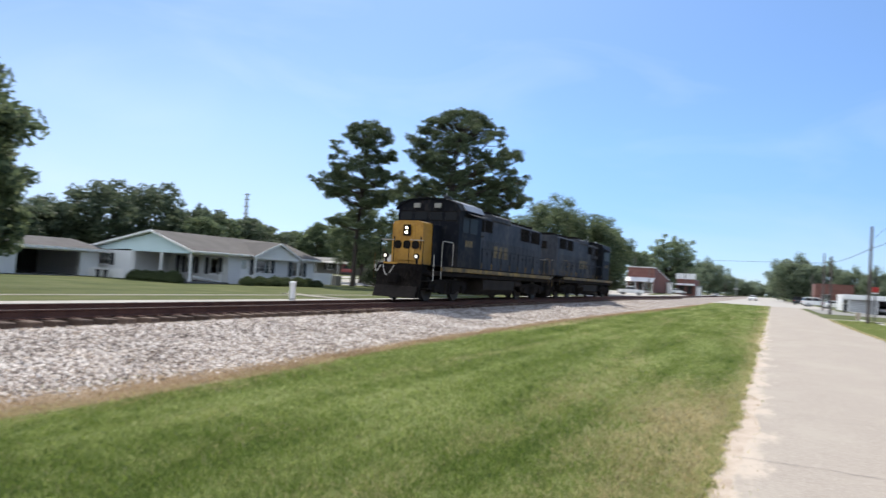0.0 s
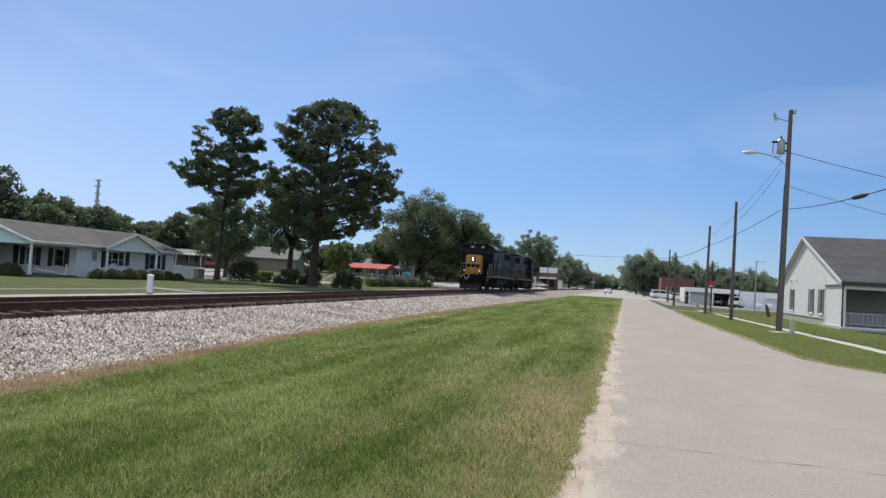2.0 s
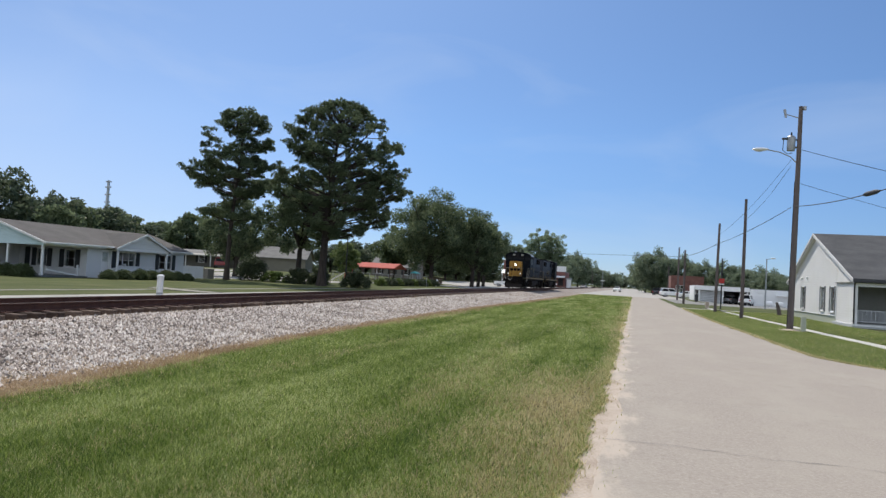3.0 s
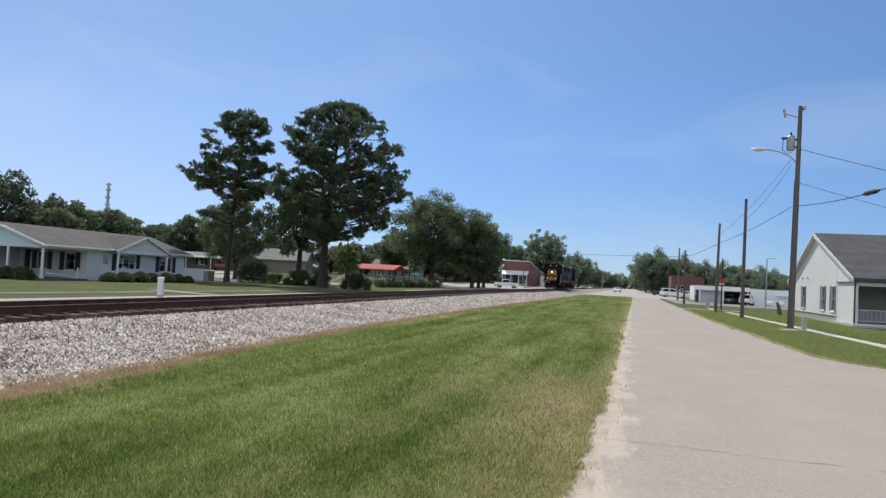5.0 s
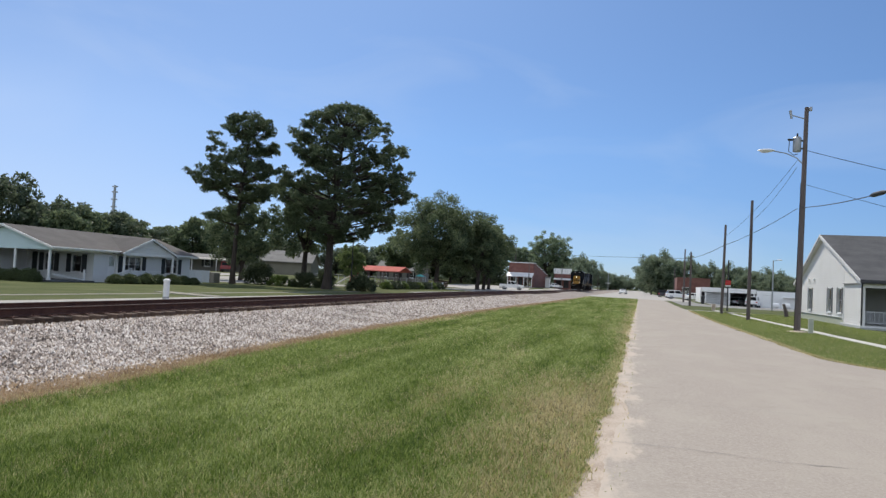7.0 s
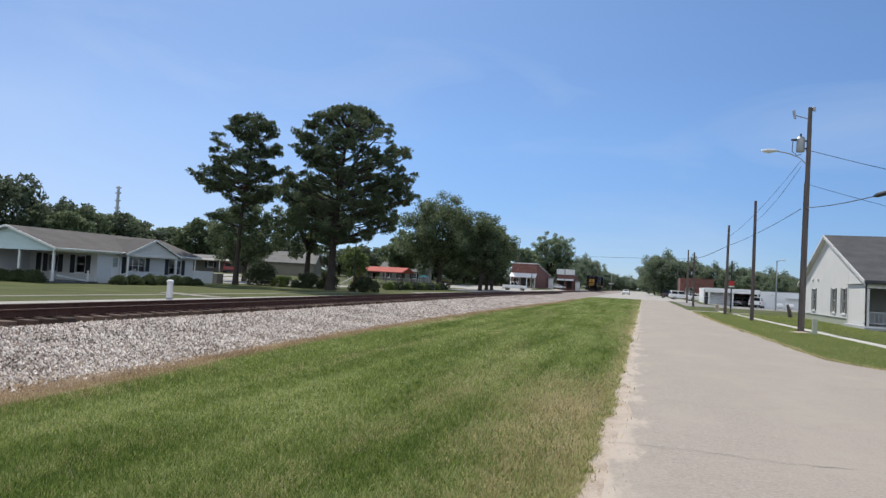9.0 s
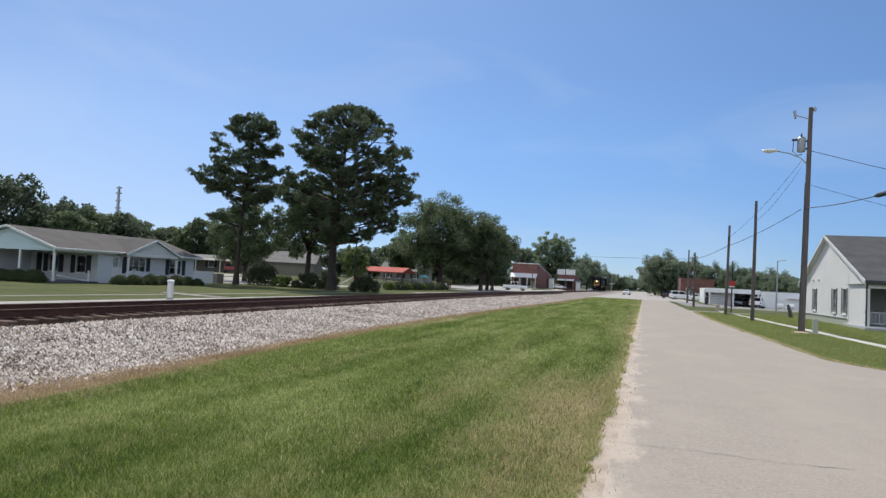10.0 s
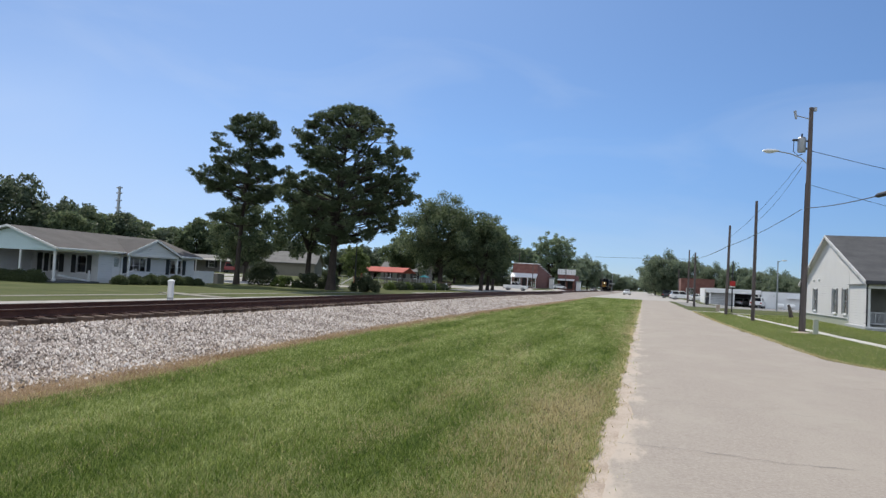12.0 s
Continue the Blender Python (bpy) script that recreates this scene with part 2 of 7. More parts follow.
M_SIDING = lapped("white_clapboards", (0.71, 0.715, 0.71), 0.18)
M_LAP = lapped("pale_grey_clapboards", (0.68, 0.67, 0.645), 0.16)
M_GRASS = ground_material()
M_BLADE = lawn_blades()
M_STRAWBLADE = leafy("dead_grass_blades", (0.25, 0.160, 0.078), (0.56, 0.41, 0.25), 0.35)
M_VERGEBLADE = leafy("verge_grass_blades", (0.160, 0.212, 0.050), (0.300, 0.355, 0.105), 0.5, (0.8, 0.8, 1))
M_DRYBLADE = leafy("dry_grass_blades", (0.32, 0.262, 0.108), (0.76, 0.66, 0.37), 0.4)
M_ROAD = road_material()
M_SAND = material("sandy_verge", [(0.3, (0.36, 0.285, 0.222)), (0.5, (0.505, 0.418, 0.338)), (0.7, (0.60, 0.518, 0.436))], scale=3.0, fine=36, rough=0.95, bump=0.9, dist=0.015, spec=0.1)
M_STRAW = material("dead_grass", [(0.3, (0.15, 0.105, 0.062)), (0.5, (0.26, 0.190, 0.120)), (0.7, (0.37, 0.295, 0.205))], scale=1.6, fine=30, rough=0.95, bump=0.7, dist=0.03, spec=0.1)
M_BALLAST = material("ballast_bed", [(0.30, (0.13, 0.108, 0.094)), (0.5, (0.31, 0.265, 0.232)), (0.68, (0.52, 0.465, 0.42))], scale=6.0, fine=17, rough=0.95, bump=1.0, dist=0.05, spec=0.2)
M_STONE = material("ballast_stone", [(0.14, (0.105, 0.086, 0.078)), (0.38, (0.29, 0.245, 0.220)), (0.58, (0.46, 0.408, 0.372)), (0.88, (0.72, 0.67, 0.63))], scale=0.7, fine=30, rough=0.9, bump=0.3, island=0.8, spec=0.15)
M_FINES = material("tan_fine_stone", [(0.2, (0.17, 0.12, 0.085)), (0.5, (0.38, 0.295, 0.225)), (0.8, (0.58, 0.50, 0.42))], scale=0.9, fine=30, rough=0.95, bump=0.3, island=0.7, spec=0.15)
M_GRAVEL = material("pale_gravel", [(0.3, (0.32, 0.30, 0.27)), (0.5, (0.42, 0.395, 0.36)), (0.7, (0.50, 0.475, 0.44))], scale=0.8, fine=25, rough=0.95, bump=0.6, dist=0.02, spec=0.2)
M_CONCRETE = material("pale_concrete", [(0.3, (0.33, 0.305, 0.27)), (0.5, (0.40, 0.375, 0.335)), (0.7, (0.46, 0.435, 0.39))], scale=1.0, fine=30, rough=0.9, bump=0.25, dist=0.005, spec=0.25)
M_OLDPATH = material("weathered_path_concrete", [(0.3, (0.20, 0.185, 0.145)), (0.5, (0.28, 0.262, 0.212)), (0.7, (0.34, 0.32, 0.265))], scale=1.4, fine=30, rough=0.95, bump=0.3, dist=0.008, spec=0.2)
M_PALECONCRETE = material("bleached_concrete", [(0.3, (0.42, 0.405, 0.36)), (0.5, (0.54, 0.52, 0.46)), (0.7, (0.62, 0.60, 0.53))], scale=1.0, fine=30, rough=0.9, bump=0.25, dist=0.005, spec=0.25)
M_STREET = material("street_asphalt", [(0.3, (0.20, 0.19, 0.175)), (0.5, (0.26, 0.25, 0.235)), (0.7, (0.31, 0.30, 0.285))], scale=0.5, fine=35, rough=0.93, bump=0.3, dist=0.01, spec=0.25)
M_RAIL = material("rusty_rail", [(0.3, (0.060, 0.025, 0.018)), (0.5, (0.095, 0.040, 0.028)), (0.7, (0.135, 0.062, 0.042))], scale=4, fine=40, rough=0.85, bump=0.25, metal=0.1)
M_RAILTOP = material("dull_rail_head", shades((0.060, 0.040, 0.032), 0.25), scale=4, fine=60, rough=0.7, bump=0.0, metal=0.2, spec=0.2)
M_TIE = material("weathered_timber", [(0.3, (0.046, 0.029, 0.021)), (0.5, (0.105, 0.068, 0.050)), (0.7, (0.19, 0.132, 0.098))], scale=4, fine=26, rough=0.95, bump=0.6, vary=0.3, stretch=(0.4, 2, 2))
M_POLE = material("weathered_pole_wood", [(0.3, (0.080, 0.064, 0.060)), (0.5, (0.125, 0.100, 0.094)), (0.7, (0.185, 0.152, 0.142))], scale=3, fine=30, rough=0.9, bump=0.5, stretch=(3, 3, 0.25), vary=0.15)
M_STEEL = material("galvanised_steel", shades((0.40, 0.41, 0.42), 0.15), scale=5, fine=50, rough=0.45, bump=0.05, metal=0.7)
M_DARKSTEEL = material("dark_painted_steel", shades((0.03, 0.03, 0.033), 0.3), scale=5, fine=40, rough=0.5, bump=0.1)
M_WIRE = material("black_cable", shades((0.02, 0.02, 0.022), 0.2), scale=5, fine=40, rough=0.6, bump=0.0)
M_WHITE = material("white_painted_siding", shades((0.85, 0.86, 0.86), 0.05), scale=0.8, fine=22, rough=0.6, bump=0.08, spec=0.35)
M_TRIM = material("white_trim_paint", shades((0.80, 0.80, 0.79), 0.04), scale=1.5, fine=30, rough=0.5, bump=0.05)
M_TEAL = material("turquoise_canvas", shades((0.10, 0.45, 0.48), 0.1), scale=2, fine=20, rough=0.6, bump=0.05)
M_GREENBOX = material("green_metal", shades((0.46, 0.48, 0.39), 0.12), scale=3, fine=20, rough=0.5, bump=0.05)
M_SHINGLE = material("grey_brown_shingles", [(0.3, (0.062, 0.056, 0.053)), (0.5, (0.088, 0.080, 0.076)), (0.7, (0.12, 0.112, 0.105))], scale=0.9, fine=14, rough=0.95, bump=0.5, dist=0.02)
M_DARKSHINGLE = material("charcoal_shingles", [(0.3, (0.050, 0.050, 0.053)), (0.5, (0.075, 0.075, 0.078)), (0.7, (0.105, 0.104, 0.106))], scale=1.1, fine=14, rough=0.95, bump=0.5, dist=0.02)
M_SHUTTER = material("black_shutter_paint", shades((0.018, 0.02, 0.022), 0.3), scale=3, fine=30, rough=0.55, bump=0.1)
M_SLATE = material("slate_grey_paint", shades((0.13, 0.135, 0.14), 0.15), scale=3, fine=30, rough=0.55, bump=0.1)
M_GLASS = glass("window_glass", (0.80, 0.84, 0.84), 1.0)
M_CURTAIN = material("grey_net_curtain", shades((0.15, 0.155, 0.155), 0.2), scale=3, fine=20, rough=0.9, bump=0.2, stretch=(6, 6, 0.5))
M_BRICK = material("red_brick", [(0.3, (0.135, 0.062, 0.052)), (0.5, (0.205, 0.092, 0.076)), (0.7, (0.28, 0.138, 0.115))], scale=1.2, fine=12, rough=0.9, bump=0.4)
M_REDROOF = material("red_metal_roof", shades((0.50, 0.145, 0.115), 0.15), scale=1.0, fine=15, rough=0.85, bump=0.1, spec=0.1)
M_WHITEMETAL = material("white_metal", shades((0.86, 0.86, 0.85), 0.04), scale=1.0, fine=15, rough=0.4, bump=0.05)
# tan lowered to include the tree shade on the houses behind the pines
M_TAN = material("shaded_tan_siding", shades((0.19, 0.178, 0.155), 0.12), scale=0.8, fine=14, rough=0.85, bump=0.2)
M_OLIVE = material("olive_tan_siding", shades((0.215, 0.200, 0.155), 0.12), scale=0.8, fine=14, rough=0.85, bump=0.2)
M_PALEROOF = material("pale_weathered_shingles", [(0.3, (0.15, 0.143, 0.132)), (0.5, (0.20, 0.192, 0.178)), (0.7, (0.25, 0.24, 0.225))], scale=0.9, fine=14, rough=0.95, bump=0.4, dist=0.02)
M_AQUA = lapped("pale_aqua_clapboards", (0.58, 0.72, 0.74), 0.18)
M_GREYWALL = material("grey_block_wall", shades((0.84, 0.845, 0.84), 0.05), scale=0.8, fine=14, rough=0.85, bump=0.2)
# grey darkened to hold the porch's shade; the number boards share it
M_PORCHWALL = material("shade_grey_porch_paint", shades((0.29, 0.29, 0.265), 0.1), scale=0.9, fine=14, rough=0.8, bump=0.15)
M_PANEL = material("mid_grey_panels", shades((0.50, 0.51, 0.52), 0.12), scale=1.2, fine=14, rough=0.8, bump=0.15)
# near-black in place of the shade inside garage, stores and carport
M_SHADEWALL = material("interior_shade", shades((0.05, 0.05, 0.05), 0.3), scale=2, fine=14, rough=0.9, bump=0.1)
M_PINE = leafy("pine_needles", (0.060, 0.088, 0.050), (0.195, 0.240, 0.132), 0.48)
M_OAK = leafy("oak_leaves", (0.070, 0.102, 0.058), (0.208, 0.252, 0.134), 0.54, None, (0.30, 0.68))
# leaf green lightened to carry the haze of distance
M_AIRY = leafy("haze_paled_airy_leaves", (0.140, 0.195, 0.120), (0.31, 0.37, 0.23), 0.7)
M_OAKLIGHT = leafy("light_green_leaves", (0.100, 0.150, 0.050), (0.23, 0.275, 0.115), 0.5)
M_FARLEAF = leafy("distant_leaves", (0.062, 0.089, 0.057), (0.168, 0.202, 0.124), 0.48, None, (0.3, 0.7))
# distance haze is mixed into this paler leaf colour
M_HAZELEAF = leafy("haze_paled_leaves", (0.122, 0.166, 0.110), (0.275, 0.325, 0.215), 0.58, None, (0.3, 0.7))
M_HEDGE = leafy("hedge_leaves", (0.034, 0.050, 0.028), (0.100, 0.120, 0.062), 0.35)
M_CLIPPED = leafy("clipped_shrub_leaves", (0.060, 0.085, 0.036), (0.165, 0.195, 0.090), 0.4)
M_BUSHLIGHT = leafy("light_bush_leaves", (0.070, 0.115, 0.028), (0.17, 0.22, 0.060), 0.4)
M_BARK = material("pine_bark", [(0.3, (0.026, 0.020, 0.017)), (0.5, (0.050, 0.039, 0.032)), (0.7, (0.085, 0.067, 0.055))], scale=2.5, fine=14, rough=0.95, bump=0.8, dist=0.05, stretch=(2, 2, 0.5))
# locomotive
# pale grey that stands for the sun's glint on the cab roof
M_ROOFGLINT = material("roof_glint_paint", [(0.3, (0.16, 0.17, 0.19)), (0.5, (0.26, 0.27, 0.29)), (0.7, (0.36, 0.37, 0.38))], scale=1.2, fine=10, rough=0.4, bump=0.05)
M_HOOD = material("dusty_blue_grey_hood_paint", [(0.3, (0.024, 0.028, 0.038)), (0.5, (0.056, 0.060, 0.072)), (0.70, (0.120, 0.115, 0.110))], scale=0.8, fine=7, spec=0.10, rough=0.65, bump=0.06, stretch=(1, 1, 0.4))
M_BLUE = material("dark_blue_locomotive_paint", [(0.3, (0.005, 0.006, 0.010)), (0.5, (0.010, 0.012, 0.017)), (0.66, (0.040, 0.036, 0.033))], scale=0.9, fine=8, spec=0.08, rough=0.6, bump=0.06, stretch=(1, 1, 0.5))
M_YELLOW = material("yellow_locomotive_paint", [(0.3, (0.25, 0.118, 0.014)), (0.5, (0.39, 0.195, 0.018)), (0.72, (0.50, 0.275, 0.04))], scale=1.3, fine=12, rough=0.45, bump=0.05)
M_GOLD = material("dirty_gold_stripe", [(0.36, (0.032, 0.025, 0.014)), (0.52, (0.155, 0.098, 0.024)), (0.68, (0.42, 0.255, 0.04))], scale=1.9, fine=7, rough=0.6, bump=0.1)
M_FRAME = material("grimy_black_frame", [(0.3, (0.007, 0.006, 0.006)), (0.5, (0.014, 0.012, 0.011)), (0.7, (0.034, 0.027, 0.022))], scale=1.6, fine=12, spec=0.08, rough=0.9, bump=0.2)
M_TANK = material("dusty_grey_tank", shades((0.026, 0.021, 0.018), 0.4), scale=1.5, fine=12, spec=0.15, rough=0.8, bump=0.1)
M_BOARD = material("white_number_board", shades((0.7, 0.7, 0.68), 0.04), scale=3, fine=20, rough=0.5, bump=0.0)
M_SILVER = material("pale_handrail", shades((0.42, 0.40, 0.36), 0.15), scale=3, fine=20, rough=0.5, bump=0.0)
M_FADED = material("faded_gold_marks", [(0.3, (0.04, 0.034, 0.024)), (0.5, (0.125, 0.088, 0.028)), (0.7, (0.24, 0.155, 0.035))], scale=2.5, fine=10, rough=0.6, bump=0.05)
M_CABGLASS = glass("cab_glass", (0.02, 0.022, 0.025))
M_CABGLASS.node_tree.nodes["Principled BSDF"].inputs["Specular IOR Level"].default_value = 0.06
M_CABGLASS.node_tree.nodes["Principled BSDF"].inputs["Roughness"].default_value = 0.3
M_LAMP = glowing("locomotive_headlight", (1.0, 0.86, 0.62), 16.0)
M_DITCH = glowing("locomotive_ditch_light", (1.0, 0.93, 0.80), 0.9)
M_WHEEL = material("steel_wheel", shades((0.035, 0.028, 0.024), 0.35), scale=3, fine=20, rough=0.6, bump=0.1, metal=0.4)
# cars
M_CARGLASS = glass("tinted_car_glass", (0.012, 0.013, 0.015))
M_CARGLASS.node_tree.nodes["Principled BSDF"].inputs["Specular IOR Level"].default_value = 0.1
M_CARRED = material("red_car_paint", shades((0.24, 0.025, 0.025), 0.1), scale=1, fine=10, rough=0.35, bump=0.0, coat=0.3)
M_CARWHITE = material("white_car_paint", shades((0.88, 0.88, 0.87), 0.02), scale=1, fine=10, rough=0.5, bump=0.0, coat=0.15)
M_CARDARK = material("dark_car_paint", shades((0.02, 0.02, 0.025), 0.2), scale=1, fine=10, rough=0.25, bump=0.0, coat=0.6)
M_CARSILVER = material("silver_car_paint", shades((0.42, 0.43, 0.45), 0.05), scale=1, fine=10, rough=0.3, bump=0.0, metal=0.5)
M_TYRE = material("black_tyre", shades((0.016, 0.016, 0.017), 0.3), scale=3, fine=20, rough=0.9, bump=0.1)
M_RED = material("red_plastic", shades((0.45, 0.03, 0.025), 0.15), scale=3, fine=20, rough=0.4, bump=0.0)


# ---- mesh building ----
class Geo:
    """Vertices and faces of one mesh."""

    def __init__(self):
        self.v, self.f = [], []
        self.weld = False

    def add(self, verts, faces):
        k = len(self.v)
        self.v += [tuple(p) for p in verts]
        self.f += [tuple(i + k for i in face) for face in faces]
        return self

    def box(self, lo, hi, b=0.0):
        (x0, y0, z0), (x1, y1, z1) = lo, hi
        b = min(b, 0.45 * min(x1 - x0, y1 - y0, z1 - z0))
        if b <= 0:
            v = [(x, y, z) for z in (z0, z1) for y in (y0, y1) for x in (x0, x1)]
            return self.add(v, [(0, 2, 3, 1), (4, 5, 7, 6), (0, 1, 5, 4), (2, 6, 7, 3), (0, 4, 6, 2), (1, 3, 7, 5)])
        v, ids = [], {}
        for k, (sx, sy, sz) in enumerate([(a, c, d) for a in (0, 1) for c in (0, 1) for d in (0, 1)]):
            p = [(x0, x1)[sx], (y0, y1)[sy], (z0, z1)[sz]]
            q = [p[0] + (b, -b)[sx], p[1] + (b, -b)[sy], p[2] + (b, -b)[sz]]
            for axis in range(3):
                r = list(q)
                r[axis] = p[axis]
                ids[(sx, sy, sz, axis)] = len(v)
                v.append(tuple(r))
        f = []
        for axis in range(3):
            o = [a for a in range(3) if a != axis]
            for s in (0, 1):
                ring = []
                for a, c in ((0, 0), (1, 0), (1, 1), (0, 1)):
                    key = [0, 0, 0]
                    key[axis], key[o[0]], key[o[1]] = s, a, c
                    ring.append(ids[(*key, axis)])
                f.append(tuple(ring))
            for a in (0, 1):
                for c in (0, 1):
                    k0, k1 = [0, 0, 0], [0, 0, 0]
                    k0[o[0]], k0[o[1]], k0[axis] = a, c, 0
                    k1[o[0]], k1[o[1]], k1[axis] = a, c, 1
                    f.append((ids[(*k0, o[0])], ids[(*k1, o[0])], ids[(*k1, o[1])], ids[(*k0, o[1])]))
        for a in (0, 1):
            for c in (0, 1):
                for d in (0, 1):
                    f.append((ids[(a, c, d, 0)], ids[(a, c, d, 1)], ids[(a, c, d, 2)]))
        return self.add(v, f)

    def tube(self, points, radii, n=8, caps=True):
        """A round bar along points; radii one number or one a point."""
        pts = [Vector(p) for p in points]
        if not hasattr(radii, "__len__"):
            radii = [radii] * len(pts)
        v, f = [], []
        for i, p in enumerate(pts):
            d = (pts[min(i + 1, len(pts) - 1)] - pts[max(i - 1, 0)]).normalized()
            a = d.cross(Vector((0, 0, 1)) if abs(d.z) < 0.9 else Vector((0, 1, 0))).normalized()
            c = d.cross(a)
            v += [p + (a * math.cos(w) + c * math.sin(w)) * radii[i] for w in [2 * math.pi * j / n for j in range(n)]]
        for i in range(len(pts) - 1):
            for j in range(n):
                k = (j + 1) % n
                f.append((i * n + j, i * n + k, i * n + n + k, i * n + n + j))
        if caps:
            f += [tuple(range(n))[::-1], tuple(range(len(v) - n, len(v)))]
        return self.add(v, f)

    def prism(self, outline, a, b, axis="y"):
        """An outline of two coordinates pushed from a to b along an axis: x takes (y, z), y takes (x, z), z takes (x, y)."""
        def put(p, w):
            return {"x": (w, p[0], p[1]), "y": (p[0], w, p[1]), "z": (p[0], p[1], w)}[axis]
        n = len(outline)
        v = [put(p, a) for p in outline] + [put(p, b) for p in outline]
        f = [tuple(range(n))[::-1], tuple(range(n, 2 * n))] + [(i, (i + 1) % n, n + (i + 1) % n, n + i) for i in range(n)]
        return self.add(v, f)

    def ball(self, c, r, n=10, m=6, jitter=0.0, rng=random):
        """A squashed ball; r three radii."""
        v, f = [], []
        for i in range(m + 1):
            t = math.pi * i / m
            for j in range(n):
                p = 2 * math.pi * j / n
                k = 1 + rng.uniform(-jitter, jitter)
                v.append((c[0] + r[0] * k * math.sin(t) * math.cos(p), c[1] + r[1] * k * math.sin(t) * math.sin(p), c[2] + r[2] * k * math.cos(t)))
        for i in range(m):
            for j in range(n):
                f.append((i * n + j, i * n + n + j, i * n + n + (j + 1) % n, i * n + (j + 1) % n))
        return self.add(v, f)

    def turned(self, m):
        self.v = [tuple(m @ Vector(p)) for p in self.v]
        return self


def mesh_of(name, geo, mat, smooth=False):
    me = bpy.data.meshes.new(name)
    me.from_pydata(geo.v, [], geo.f)
    for m in (mat if isinstance(mat, (list, tuple)) else [mat]):
        me.materials.append(m)
    bm = bmesh.new()
    bm.from_mesh(me)
    if geo.weld:
        bmesh.ops.remove_doubles(bm, verts=bm.verts, dist=0.0005)
    bmesh.ops.recalc_face_normals(bm, faces=bm.faces)
    bm.to_mesh(me)
    bm.free()
    if smooth:
        me.shade_smooth()
        me.set_sharp_from_angle(angle=radians(35))
    return me


def thing(name, label, category, place=(0, 0, 0), turn=0, group="", kind=""):
    ob = new(name)
    ob.empty_display_size = 0.2
    ob.matrix_basis = pose(*place, 0, 0, turn)
    return tagged(ob, label, category, group, kind)


def part(name, geo, mat, parent, label="", smooth=False, kind=""):
    ob = new(name, mesh_of(name, geo, mat, smooth))
    ob.parent = parent
    return tagged(ob, label=label, kind=kind)


def solo(name, geo, mat, label="", category="", kind="", group="", smooth=False):
    return tagged(new(name, mesh_of(name, geo, mat, smooth)), label, category, group, kind)


def arrays_mesh(name, verts, per_face, mat):
    """A mesh of loose faces, per_face vertices each, from one array."""
    me = bpy.data.meshes.new(name)
    n = len(verts)
    me.vertices.add(n)
    me.vertices.foreach_set("co", np.asarray(verts, dtype=np.float32).ravel())
    me.loops.add(n)
    me.loops.foreach_set("vertex_index", np.arange(n, dtype=np.int32))
    me.polygons.add(n // per_face)
    me.polygons.foreach_set("loop_start", np.arange(0, n, per_face, dtype=np.int32))
    me.materials.append(mat)
    me.update(calc_edges=True)
    return me


def step(a, b, v):
    v = min(1.0, max(0.0, (v - a) / (b - a)))
    return v * v * (3 - 2 * v)


def rail_z(y):
    """Height of the rail's head along the line: a gentle climb away from the camera."""
    return 0.54 + 0.14 * step(10, 60, y)


def ground_z(x, y):
    z = 0.06 * step(8.8, 11.5, x) * step(0, 20, y) * (1 - step(64, 80, y))
    z += 0.65 * step(20, 26, -x) * step(160, 188, y)
    z += 0.9 * step(70, 100, y) * step(45, 60, -x)
    z -= 0.35 * step(10, 15, x) * step(96, 116, y) * (1 - step(150, 180, y))
    return z


TRACK_X = -13.6


def edge_x(y):
    """Where the mown grass meets the foot of the ballast."""
    return np.interp(y, (-40, 5, 8, 10.6, 14, 20, 30, 42, 63, 114), (-6.4, -6.66, -6.80, -7.12, -7.42, -7.68, -7.86, -7.82, -7.35, -7.30))


def straw_width(y):
    """Width of the strip of dead grass between the lawn and the stones."""
    return np.interp(y, (5, 8, 11, 40), (0.80, 0.68, 0.42, 0.36))


# ---- ground, road, pavements ----
def build_ground():
    xs = sorted({*range(-60, 41, 2), *(-1500, -900, -500, -300, -200, -140, -100, -80, 60, 80, 110, 160, 240, 400, 800, 1500)})
    ys = sorted({*range(-20, 240, 4), *(-1500, -600, -200, -80, -40, 260, 300, 350, 420, 520, 700, 1000, 1600, 2500)})
    g = Geo()
    v = [(x, y, ground_z(x, y) - (0.006 if -20 < x < 6 else 0.0)) for y in ys for x in xs]
    n = len(xs)
    g.add(v, [(j * n + i, j * n + i + 1, j * n + n + i + 1, j * n + n + i) for j in range(len(ys) - 1) for i in range(n - 1)])
    solo("ground", g, M_GRASS, "mown grass ground with dry patches, reaching the horizon", "ground", "structure")


